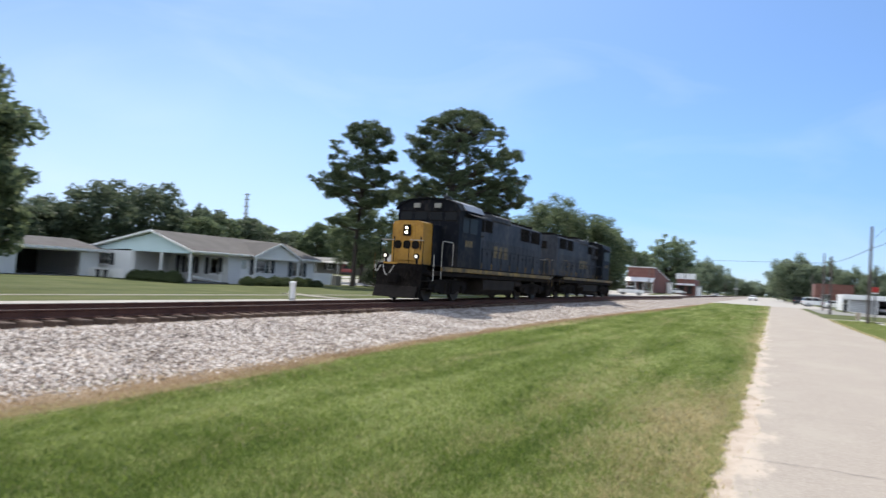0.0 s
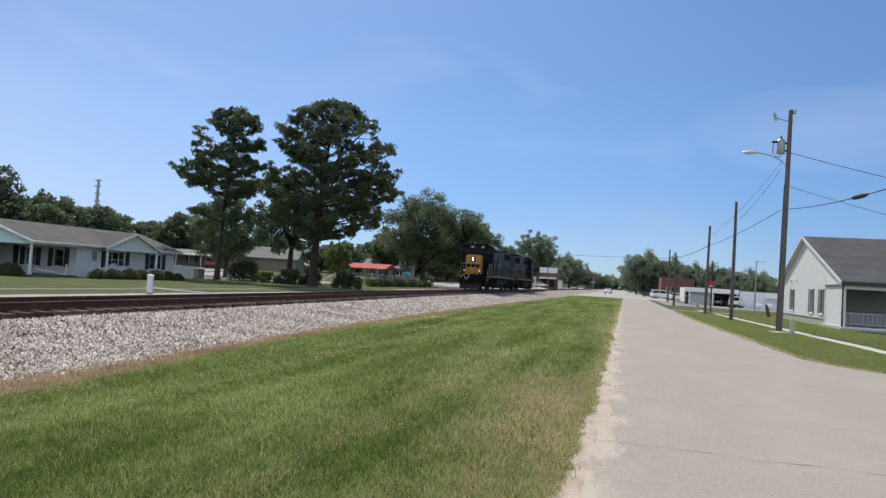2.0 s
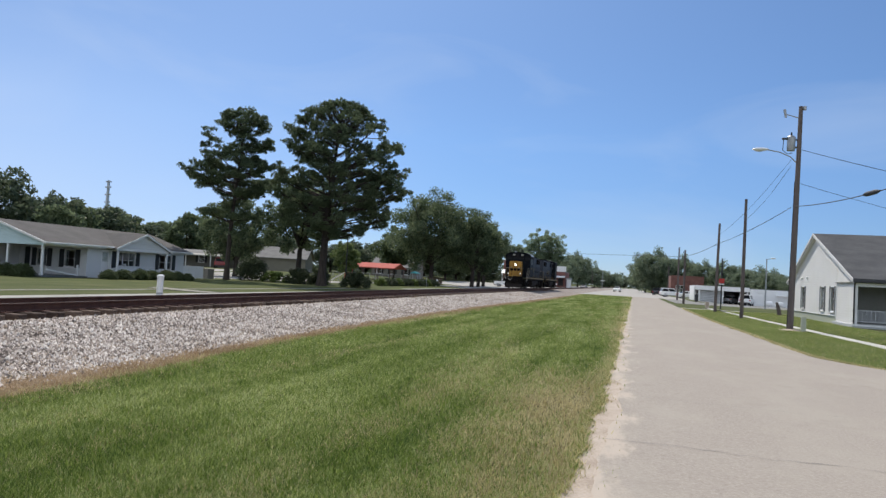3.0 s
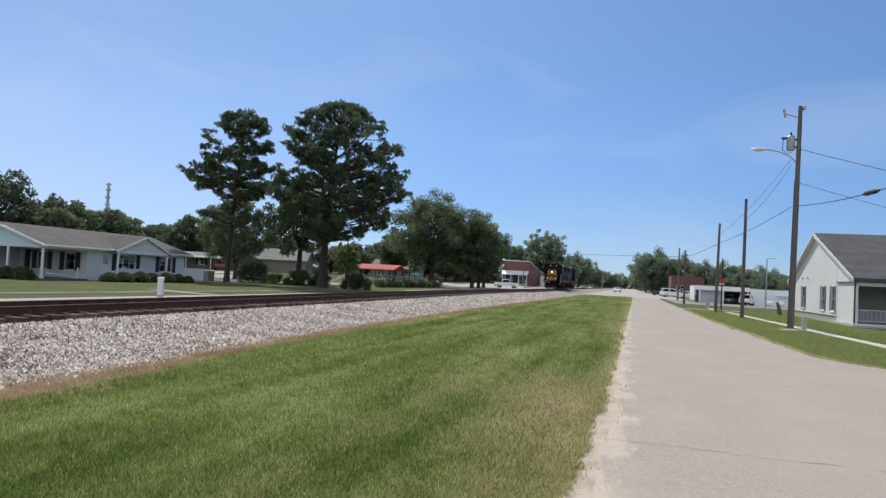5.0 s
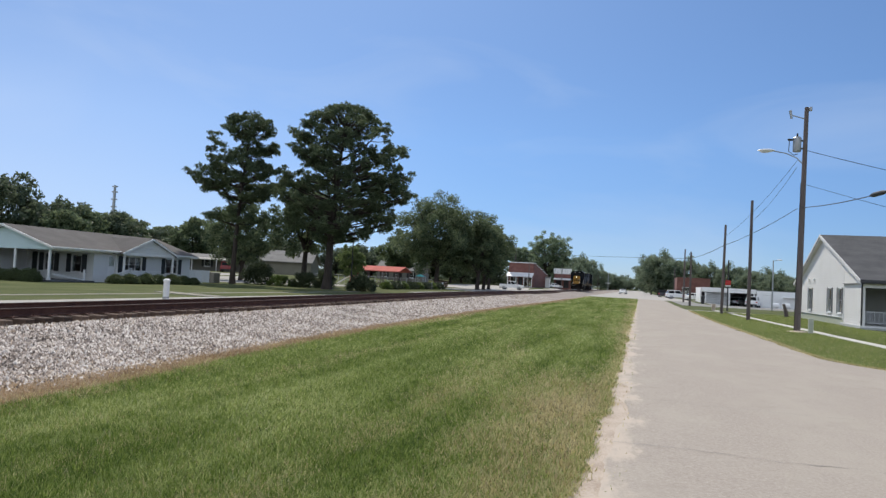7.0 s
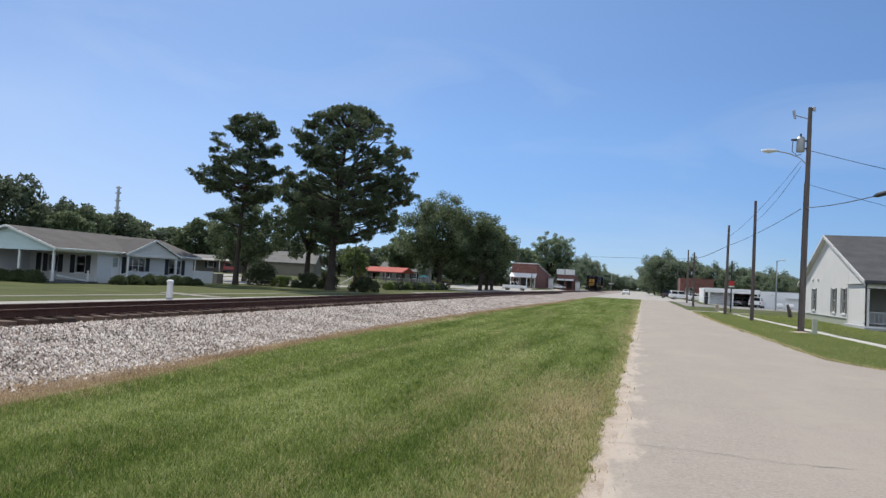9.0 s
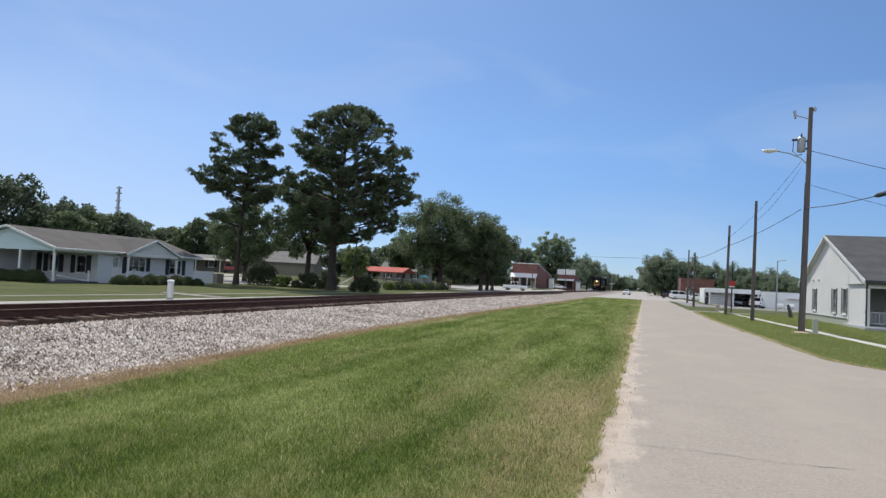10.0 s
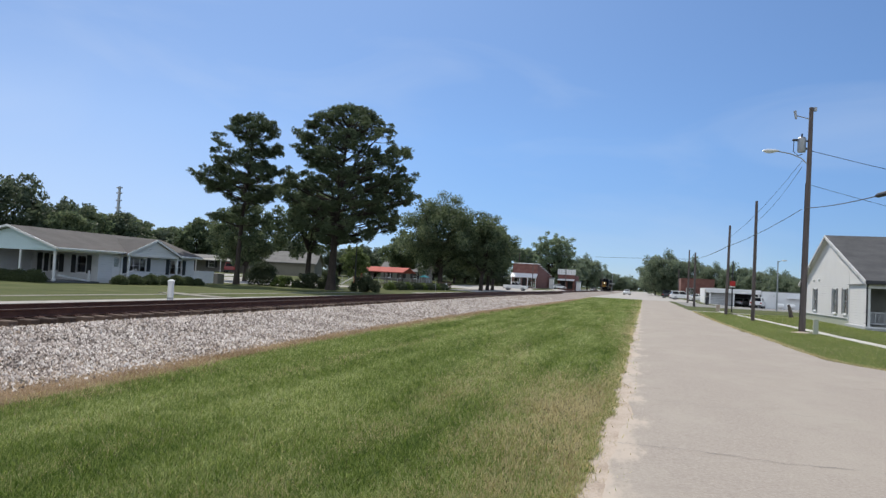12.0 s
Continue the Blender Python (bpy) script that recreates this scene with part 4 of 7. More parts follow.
def pine(place, height, profile, trunk_r, seed, label, limbs=46, lean=(0.0, 0.0), pull=(0.0, 0.0), needles=28):
    """A tall pine: bare trunk, rising limbs that fork again and again, round puffs of needle tufts at their ends with gaps between. profile: (share of height, reach); pull: (angle, share) by which one side reaches further."""
    rng, rs = random.Random(seed), np.random.RandomState(seed)
    tree = thing("pine_tree", label, "tree", place)
    spine = [Vector((lean[0] * s + 0.22 * math.sin(3 * s + seed), lean[1] * s + 0.2 * math.sin(4 * s + 2 * seed), height * 0.945 * s)) for s in [i / 12 for i in range(13)]]
    trunk = Geo().tube([(spine[0].x, spine[0].y, -0.15), (spine[0].x, spine[0].y, 0.15)] + [tuple(p) for p in spine[1:]], [trunk_r * 1.75, trunk_r * 1.3] + [trunk_r * (1 - 0.88 * (i / 12) ** 1.15) for i in range(1, 13)], 10)

    def stem(z):
        s = min(0.999, max(0.0, z / (height * 0.945))) * 12
        return spine[int(s)].lerp(spine[int(s) + 1], s - int(s))

    hs, reach = [p[0] for p in profile], [p[1] for p in profile]
    share = np.cumsum([0.5] + [max(0.15, (reach[i] + reach[i + 1]) / 2) ** 1.55 * (hs[i + 1] - hs[i]) * 10 for i in range(len(hs) - 1)])
    centres, radii = [], []

    def puff(c, r):
        """A round brush of tufts at a twig's end, fuller above than below."""
        for _ in range(int(8 + 38 * r * r)):
            d = Vector((rng.gauss(0, 1), rng.gauss(0, 1), rng.gauss(0.25, 0.9))).normalized()
            e = r * (0.35 + 0.65 * rng.random())
            centres.append((c.x + 1.15 * e * d.x, c.y + 1.15 * e * d.y, c.z + 0.60 * e * d.z))
            radii.append(rng.uniform(0.16, 0.26))

    for k in range(limbs):
        h = float(np.interp(share[0] + (share[-1] - share[0]) * (k + 0.5 + rng.uniform(-0.4, 0.4)) / limbs, share, hs))
        h = min(hs[-1], (round(h * height / 1.35) * 1.35 + rng.gauss(0, 0.13)) / height)
        a = k * 2.399 + rng.uniform(-0.6, 0.6)
        r = float(np.interp(h, hs, reach)) * rng.choice((0.62, 0.8, 0.92, 0.97, 1.0)) * rng.uniform(0.94, 1.03) * (1 + pull[1] * math.cos(a - pull[0]))
        rise = 0.20 + 0.75 * max(0.0, h - 0.35)
        base = stem(height * h - rise * r)
        tip = stem(height * h)
        tip = Vector((tip.x + r * math.cos(a), tip.y + r * math.sin(a), height * h + rng.uniform(-0.5, 0.4)))
        path = limb_path(base, tip, 0.06 * r)
        trunk.tube(path, [trunk_r * 0.27 * (1 - 0.78 * j / 5) * min(1, 0.35 + r / 6) for j in range(6)], 5)
        out, side = Vector((math.cos(a), math.sin(a), 0)), Vector((-math.sin(a), math.cos(a), 0))
        puff(tip, rng.uniform(0.48, 0.68))
        forks = max(3, int(r * 1.05) + 2)
        for j in range(forks):
            s = rng.uniform(0.52, 0.99) if r > 2 else rng.uniform(0.25, 0.9)
            root = base.lerp(tip, s) + Vector((0, 0, -0.06 * r * math.sin(math.pi * s)))
            d = (1 if j % 2 else -1) * rng.uniform(0.25, 0.40 + 0.22 * r)
            end = root + side * d + out * rng.uniform(0.0, 0.6) + Vector((0, 0, rng.uniform(-0.15, 0.55)))
            trunk.tube([root, root.lerp(end, 0.5) + Vector((0, 0, -0.07)), end], [0.045, 0.032, 0.014], 4)
            puff(end, rng.uniform(0.40, 0.62))
            if rng.random() < 0.35:
                twig = end + Vector((rng.uniform(-0.55, 0.55), rng.uniform(-0.55, 0.55), rng.uniform(-0.1, 0.6)))
                trunk.tube([root.lerp(end, 0.6), twig], [0.025, 0.010], 4)
                puff(twig, rng.uniform(0.28, 0.44))
    # rounded top: short rising branches
    dome, k0 = float(np.interp(0.90, hs, reach)) * 0.97, int(12 + 3.2 * float(np.interp(0.90, hs, reach)) ** 2)
    for k in range(k0):
        e, w = dome * math.sqrt((k + 0.4) / k0), k * 2.399 + rng.uniform(-0.3, 0.3)
        foot = stem(height * (0.90 - 0.10 * e / dome))
        end = Vector((foot.x + e * math.cos(w), foot.y + e * math.sin(w), height * 0.975 - height * 0.085 * (e / dome) ** 2.4 + rng.uniform(-0.35, 0.15)))
        trunk.tube([foot, foot.lerp(end, 0.6) + Vector((0, 0, -0.12)), end], [0.05, 0.035, 0.014], 4)
        puff(end, rng.uniform(0.46, 0.66))
    part("trunk", trunk, M_BARK, tree, smooth=True)
    ob = new("crown", arrays_mesh("crown", tuft_cloud(centres, radii, needles, 0.030, rs), 3, M_PINE))
    ob.parent = tree
    return tree


def broadleaf(place, height, width, seed, label, leaves=16000, leaf=0.26, mat=None, base=0.18, lumps=70, name="oak_tree", fat=1.0):
    """A spreading tree: short trunk, limbs, a lumpy crown of leaf clumps with gaps."""
    rng, rs = random.Random(seed), np.random.RandomState(seed)
    tree = thing(name, label, "tree", place)
    tr = 0.028 * height
    fork = height * (base + 0.10)
    trunk = Geo().tube([(0, 0, -0.15), (0, 0, 0.2), (0.1, 0.05, fork)], [tr * 1.4, tr, tr * 0.75], 9)
    centres, radii = [], []
    mid, half = height * (1 + base) / 2, height * (1 - base) / 2
    for k in range(lumps):
        t = 1 - 2 * (k + 0.5) / lumps
        a = k * 2.399 + rng.uniform(-0.5, 0.5)
        q = math.sqrt(max(0, 1 - t * t))
        s = rng.uniform(0.50, 1.0) * (1 + 0.34 * noise.noise((seed + math.cos(a) * 1.4, math.sin(a) * 1.4, t * 1.6)))
        c = (width / 2 * q * s * math.cos(a), width / 2 * q * s * math.sin(a), mid + half * t * s * (1.0 if t > 0 else 0.85))
        centres.append(c)
        radii.append(width * rng.uniform(0.070, 0.130) * fat)
        if k % 4 == 0:
            trunk.tube(limb_path((0.1, 0.05, fork * 0.95), c, -0.03 * height), [tr * 0.42, tr * 0.34, tr * 0.26, tr * 0.18, tr * 0.12, tr * 0.06], 5)
    vol = np.array(radii) ** 2
    counts = np.maximum(12, (leaves * vol / vol.sum()).astype(int))
    part("trunk", trunk, M_BARK, tree, smooth=True)
    ob = new("crown", arrays_mesh("crown", leaf_cloud(centres, radii, counts, leaf, rs, 0.8), 4, mat or M_OAK))
    ob.parent = tree
    return tree


def shrub(place, size, seed, label, mat, name="shrub", leaves=1600, leaf=0.07, group="", lumps=9):
    """A low dense bush down to the ground: woody stems under a mound of small leaves. size: half widths and height."""
    rng, rs = random.Random(seed), np.random.RandomState(seed)
    sx, sy, sz = size
    ob = thing(name, label, "shrub", place, group=group)
    stem, centres, radii, counts = Geo(), [], [], []
    lumps = lumps * 2
    for k in range(lumps):
        a = k * 2.399 + rng.uniform(-0.3, 0.3)
        t = (k + 0.5) / lumps
        q = math.sqrt(1 - (1 - t) ** 2) if t < 1 else 1.0
        r = 0.30 * min(sx, sy, 0.7 * sz) * rng.uniform(0.85, 1.2) + 0.05
        c = ((sx - r) * q * math.cos(a), (sy - r) * q * math.sin(a), max(r * 0.75, (sz - r) * (1 - t) * 0.95 + 0.12 * sz * rng.uniform(0, 1)))
        centres.append(c)
        radii.append(r)
        counts.append(leaves // lumps)
        if k % 3 == 0:
            stem.tube([(0.2 * c[0], 0.2 * c[1], -0.05), c], [0.03, 0.012], 5)
    centres.append((0, 0, 0.42 * sz))
    radii.append(0.55 * min(sx, sy, sz))
    counts.append(leaves // 4)
    part("stems", stem, M_BARK, ob)
    core = new("foliage", arrays_mesh("foliage", leaf_cloud(centres, radii, counts, leaf, rs, 0.9), 4, mat))
    core.parent = ob
    return ob


# ---- locomotives ----
def locomotive(label):
    """A four-axle road switcher. Its own space: rail head at z 0, the pilot at y 0, the long hood towards +y."""
    L, F = 17.9, 0.92
    loco = thing("locomotive", label, "locomotive", group="coupled locomotives")
    part("underframe", Geo().box((-1.45, F + 1.0, 1.06), (1.45, L - 0.15, 1.27), 0.03).box((-1.02, F + 0.1, 1.06), (1.02, F + 1.02, 1.27), 0.02).box((-0.55, 1.2, 0.75), (0.55, L - 1.2, 1.08), 0.04), M_FRAME, loco)
    part("walkway", Geo().box((-1.52, F + 1.0, 1.45), (1.52, L - 0.1, 1.50), 0.01).box((-1.02, F + 0.05, 1.45), (1.02, F + 1.02, 1.50), 0.01), M_FRAME, loco)
    for s in (-1, 1):
        part("sill_stripe", Geo().box((min(s * 1.46, s * 1.53), F + 0.9, 1.27), (max(s * 1.46, s * 1.53), L - 1.1, 1.448), 0.012), M_GOLD, loco, "dirty yellow stripe along the sill")
    # short hood
    part("short_hood", Geo().prism([(-0.74, 1.5), (0.70, 1.5), (0.70, 3.14), (0.64, 3.25), (0.45, 3.30), (-0.45, 3.30), (-0.68, 3.25), (-0.74, 3.14)], 1.55, 2.40), M_YELLOW, loco, "bright yellow nose", smooth=True)
    part("nose_side", Geo().prism([(-0.736, 1.5), (0.736, 1.5), (0.736, 3.13), (0.675, 3.245), (0.45, 3.295), (-0.45, 3.295), (-0.675, 3.245), (-0.736, 3.13)], 2.40, 3.35), M_BLUE, loco, smooth=True)
    part("platform_lip", Geo().box((-0.74, F + 0.02, 1.46), (-0.1, F + 0.06, 1.53)), M_YELLOW, loco, "yellow platform edge")
    part("nose_panel", Geo().box((-0.36, 1.515, 1.62), (0.36, 1.55, 3.18), 0.015), M_YELLOW, loco)
    for x in (-0.42, 0.0, 0.40):
        part("nose_emblem", Geo().prism([(x - 0.17, 2.20), (x - 0.09, 2.12), (x + 0.09, 2.12), (x + 0.17, 2.20), (x + 0.17, 2.38), (x + 0.09, 2.46), (x - 0.09, 2.46), (x - 0.17, 2.38)], 1.495, 1.512), M_FRAME, loco, "plain dark block on the nose")
    for x in (-0.66, 0.60):
        part("emblem_bracket", Geo().box((x, 1.530, 2.10), (x + 0.06, 1.545, 2.64), 0.004), M_BLUE, loco)
    lamp_box = part("headlight", Geo().box((-0.17, 1.40, 2.66), (0.17, 1.53, 3.12), 0.03), M_FRAME, loco, "dark headlight housing with two lamps")
    for z in (2.79, 2.99):
        part("lens", Geo().tube([(0, 1.395, z), (0, 1.37, z)], [0.052, 0.045], 14), M_LAMP, lamp_box, "lit round lens")
    for x in (-0.74, 0.70):
        y = F + 0.26
        d = part("ditch_light", Geo().tube([(x, y, 1.80), (x, y - 0.12, 1.80)], [0.11, 0.125], 14).box((x - 0.04, y - 0.06, 1.5), (x + 0.04, y, 1.72), 0.01), M_FRAME, loco)
        part("lens", Geo().tube([(x, y - 0.123, 1.80), (x, y - 0.135, 1.80)], [0.066, 0.058], 14), M_DITCH, d, "lit ditch light lens")
    # cab
    cab = part("cab", Geo().prism([(-1.52, 1.5), (1.52, 1.5), (1.52, 3.95), (1.36, 4.20), (0.85, 4.38), (0, 4.44), (-0.85, 4.38), (-1.36, 4.20), (-1.52, 3.95)], 3.30, 5.75), M_BLUE, loco, "dark blue cab with arched roof", smooth=True)
    part("cab_roof", Geo().prism([(-1.60, 3.93), (-1.42, 4.24), (-0.88, 4.42), (0, 4.48), (0.88, 4.42), (1.42, 4.24), (1.60, 3.93), (1.55, 3.93), (1.36, 4.205), (0.85, 4.385), (0, 4.445), (-0.85, 4.385), (-1.36, 4.205), (-1.55, 3.93)], 3.15, 5.9), M_BLUE, cab, smooth=True)
    # thin added strip: the roof's highlight as a paler colour
    part("roof_glint", Geo().prism([(0.90, 4.425), (1.40, 4.255), (1.58, 3.98), (1.61, 3.99), (1.43, 4.27), (0.91, 4.445)], 3.7, 5.88), M_ROOFGLINT, cab, "pale grey strip painted as the sun's glint", smooth=True)
    part("antenna_dome", Geo().tube([(-0.5, 4.2, 4.44), (-0.5, 4.2, 4.56)], [0.16, 0.10], 12), M_BOARD, cab, "small white antenna dome")
    part("whip_antenna", Geo().tube([(-0.1, 5.2, 4.44), (-0.1, 5.2, 4.95)], 0.012, 5), M_BOARD, cab)
    for x0, x1 in ((-1.36, -0.82), (-0.66, -0.08), (0.08, 0.66), (0.82, 1.36)):
        part("cab_window", Geo().box((x0, 3.275, 3.50), (x1, 3.30, 3.86), 0.01), M_CABGLASS, cab)
        for z in (3.46, 3.86):
            part("window_frame", Geo().box((x0 - 0.04, 3.283, z), (x1 + 0.04, 3.298, z + 0.04)), M_FRAME, cab)
    for s in (-1, 1):
        for y0, y1 in ((3.65, 4.30), (4.42, 5.25)):
            part("cab_window", Geo().box((min(s * 1.515, s * 1.535), y0, 3.02), (max(s * 1.515, s * 1.535), y1, 3.72), 0.008), M_CABGLASS, cab)
        part("sunshade", Geo().prism([(s * 1.53, 3.88), (s * 1.95, 3.74), (s * 1.95, 3.76), (s * 1.53, 3.91)], 3.9, 5.4), M_BLUE, cab, "dark side window awning")
        part("number_board", Geo().box((min(s * 0.36, s * 0.66), 3.10, 4.02), (max(s * 0.36, s * 0.66), 3.20, 4.22), 0.01), M_PORCHWALL, cab, "dull grey number board")
    part("horn", Geo().tube([(0.3, 4.6, 4.45), (0.3, 4.6, 4.62)], 0.03, 6).tube([(0.3, 4.75, 4.64), (0.3, 4.2, 4.66)], [0.03, 0.09], 8).tube([(0.42, 4.75, 4.60), (0.42, 4.3, 4.62)], [0.03, 0.08], 8), M_DARKSTEEL, cab)
    # long hood
    hood_outline = [(-0.95, 1.5), (0.95, 1.5), (0.95, 3.95), (0.86, 4.10), (0.62, 4.17), (-0.62, 4.17), (-0.86, 4.10), (-0.95, 3.95)]
    hood = part("long_hood", Geo().prism(hood_outline, 5.75, 16.6), M_HOOD, loco, "long dark blue engine hood with grimy panels", smooth=True)
    part("blower_box", Geo().box((-1.12, 5.8, 3.05), (1.12, 7.2, 4.05), 0.06), M_HOOD, hood)
    part("roof_hatch", Geo().prism([(-0.95, 3.95), (0.95, 3.95), (1.02, 4.02), (1.02, 4.22), (0.8, 4.32), (-0.8, 4.32), (-1.02, 4.22), (-1.02, 4.02)], 8.6, 11.0), M_HOOD, hood, smooth=True)
    part("exhaust", Geo().box((-0.22, 7.7, 4.15), (0.22, 8.3, 4.42), 0.03), M_FRAME, hood)
    for y in (9.2, 10.3, 13.2, 14.5, 15.8):
        zt = 4.32 if y < 11.2 else 4.17
        part("roof_fan", Geo().tube([(0, y, zt), (0, y, zt + 0.16)], [0.58, 0.58], 20), M_FRAME, hood)
    for s in (-1, 1):
        x0, x1 = sorted((s * 0.945, s * 0.975))
        for y0, y1, z0, z1 in ((7.35, 8.50, 3.36, 3.95), (12.8, 14.3, 3.30, 4.00), (14.6, 16.2, 3.30, 4.00), (5.95, 7.05, 3.30, 3.90)):
            off = 0.175 if y0 == 5.95 else 0.0
            gr = part("grille", Geo().box((x0 + s * off, y0, z0), (x1 + s * off, y1, z1), 0.008), M_FRAME, hood, "black ventilation grille")
            sl = Geo()
            for k in range(int((y1 - y0) / 0.14)):
                y = y0 + 0.08 + 0.14 * k
                a, b = sorted((s * (0.972 + off), s * (0.990 + off)))
                sl.box((a, y - 0.02, z0 + 0.04), (b, y + 0.02, z1 - 0.04))
            part("grille_slats", sl, M_FRAME, gr)
        for k in range(13):
            y = 7.35 + 0.66 * k
            a, b = sorted((s * 0.95, s * 0.966))
            part("access_door", Geo().box((a, y, 1.62), (b, y + 0.60, 2.95), 0.008), M_HOOD, hood)
            part("door_latch", Geo().box((min(s * 0.965, s * 0.985), y + 0.52, 2.2), (max(s * 0.965, s * 0.985), y + 0.56, 2.34)), M_FRAME, hood)
        a, b = sorted((s * 0.968, s * 0.974))
        for y in (8.8, 9.55, 10.3):
            part("side_emblem", Geo().box((a, y, 2.15), (b, y + 0.5, 2.75)), M_FADED, hood, "faded gold block mark on the hood")
    part("rear_headlight", Geo().box((-0.2, 16.6, 3.3), (0.2, 16.72, 3.75), 0.02), M_FRAME, hood)
    # handrails
    for s in (-1, 1):
        rail = Geo().tube([(s * 1.47, 6.0, 2.45), (s * 1.47, 17.2, 2.45)], 0.018, 6)
        for k in range(9):
            y = 6.1 + 1.25 * k
            rail.tube([(s * 1.47, y, 1.80), (s * 1.47, y, 2.45)], 0.018, 6)
            part("stanchion_foot", Geo().tube([(s * 1.47, y, 1.42), (s * 1.47, y, 1.80)], 0.022, 6), M_GOLD, loco, "dirty yellow stanchion foot")
        part("side_handrail", rail, M_BLUE, loco)
        for k in range(4):
            a, b = sorted((s * 1.522, s * 1.528))
            part("number_bar", Geo().box((a, 4.02 + 0.2 * k, 2.42), (b, 4.16 + 0.2 * k, 2.70)), M_FADED, cab, "faded gold bar on the cab side")
        for y0, d in ((F + 0.12, 1), (17.60, -1)):
            reach = 1.28 if s < 0 and d > 0 else 1.48
            grab = Geo().tube([(s * reach, y0 + d * 0.80, 0.95), (s * reach, y0 + d * 0.80, 2.40), (s * reach, y0 + d * 0.92, 2.50), (s * reach, y0 + d * 1.75, 2.50), (s * reach, y0 + d * 1.85, 2.40), (s * reach, y0 + d * 1.85, 1.50)], 0.016, 6)
            grab.tube([(s * reach, y0 + d * 0.10, 0.85), (s * reach, y0 + d * 0.10, 1.9)], 0.017, 6)
            part("step_handrail", grab, M_SILVER if d > 0 and s > 0 else M_GOLD, loco, "worn step handrail")
            steps = Geo()
            for z in (0.50, 0.80, 1.10):
                steps.box((min(s * 0.95, s * 1.30), y0 + 0.12 * d - 0.10, z), (max(s * 0.95, s * 1.30), y0 + 0.45 * d + 0.10, z + 0.04))
            steps.box((min(s * 0.92, s * 0.96), min(y0, y0 + 0.6 * d), 0.45), (max(s * 0.92, s * 0.96), max(y0, y0 + 0.6 * d), 1.45))
            part("steps", steps, M_FRAME, loco)
    for y in (F + 0.15, L - 0.22):
        for a, b in ((-0.98, -0.35), (0.35, 1.0)):
            for x in (a, b):
                part("end_handrail_post", Geo().tube([(x, y, 1.5), (x, y, 2.44)], 0.016, 6), M_FRAME, loco)
            part("end_rail_bar", Geo().tube([(a, y, 2.46), (b, y, 2.46)], 0.018, 6), M_SILVER, loco, "pale end handrail bar")
    # ends: pilot, coupler, hoses
    for y, d in ((F, 1), (L, -1)):
        part("pilot", Geo().prism([(y - d * 0.10, 0.16), (y + d * 0.02, 0.12), (y + d * 0.22, 1.45), (y + d * 0.05, 1.45), (y + d * 0.02, 0.75)], -1.04, 1.04, "x"), M_FRAME, loco)
        part("plow", Geo().prism([(y - d * 0.34, 0.12), (y - d * 0.29, 0.12), (y - d * 0.10, 0.42), (y - d * 0.09, 0.58), (y - d * 0.15, 0.58)], -0.96, 0.96, "x"), M_TANK, loco, "grimy grey snow plow")
        part("coupler", Geo().box((-0.14, min(y - d * 0.52, y), 0.74), (0.14, max(y - d * 0.52, y), 1.02), 0.03).box((-0.22, min(y - d * 0.56, y - d * 0.30), 0.66), (0.22, max(y - d * 0.56, y - d * 0.30), 1.08), 0.06), M_FRAME, loco)
        for x, span, sag in ((-1.06, 0.26, 0.26), (-0.70, 0.52, 0.40), (0.30, 0.22, 0.50), (0.62, 0.20, 0.48)):
            path = [(x + span * i / 10, y - d * (0.06 + 0.12 * math.sin(math.pi * i / 10)), 1.40 - sag * math.sin(math.pi * i / 10)) for i in range(11)]
            part("air_hose", Geo().tube(path, 0.028, 6), M_SILVER if x < 0 else M_FRAME, loco, "pale air hose" if x < 0 else "")
        for x in (-0.95, -0.55, 0.55, 0.95):
            part("uncoupling_bracket", Geo().box((x - 0.03, min(y - d * 0.10, y), 1.20), (x + 0.03, max(y - d * 0.10, y), 1.34), 0.005), M_FRAME, loco)
        part("uncoupling_lever", Geo().tube([(-1.15, y - d * 0.12, 1.12), (-1.0, y - d * 0.14, 1.27), (1.0, y - d * 0.14, 1.27), (1.15, y - d * 0.12, 1.12)], 0.016, 6), M_FRAME, loco)
    # fuel tank
    part("fuel_tank", Geo().prism([(-1.36, 0.55), (-1.05, 0.28), (1.05, 0.28), (1.36, 0.55), (1.36, 1.0), (1.2, 1.08), (-1.2, 1.08), (-1.36, 1.0)], 6.7, 11.0), M_TANK, loco, "dusty grey fuel tank", smooth=True)
    for s in (-1, 1):
        part("air_tank", Geo().tube([(s * 1.15, 11.2, 0.92), (s * 1.15, 12.2, 0.92)], 0.19, 12), M_TANK, loco)
    # trucks and wheels
    axles = []
    for yc in (3.3, 14.5):
        truck = part("truck", Geo().box((-0.9, yc - 0.25, 0.55), (0.9, yc + 0.25, 0.98), 0.05), M_FRAME, loco)
        for s in (-1, 1):
            a, b = sorted((s * 0.98, s * 1.16))
            part("side_frame", Geo().prism([(yc - 1.95, 0.62), (yc - 1.7, 0.42), (yc - 0.95, 0.42), (yc - 0.6, 0.30), (yc + 0.6, 0.30), (yc + 0.95, 0.42), (yc + 1.7, 0.42), (yc + 1.95, 0.62), (yc + 1.8, 0.86), (yc + 0.6, 0.94), (yc - 0.6, 0.94), (yc - 1.8, 0.86)], a, b, "x"), M_FRAME, truck)
            for w in (-1.37, 1.37):
                part("journal_box", Geo().box((min(s * 1.12, s * 1.27), yc + w - 0.17, 0.36), (max(s * 1.12, s * 1.27), yc + w + 0.17, 0.68), 0.03), M_FRAME, truck)
            for w in (-0.32, 0.0, 0.32):
                part("spring", Geo().tube([(s * 1.12, yc + w, 0.36), (s * 1.12, yc + w, 0.80)], 0.10, 10), M_FRAME, truck)
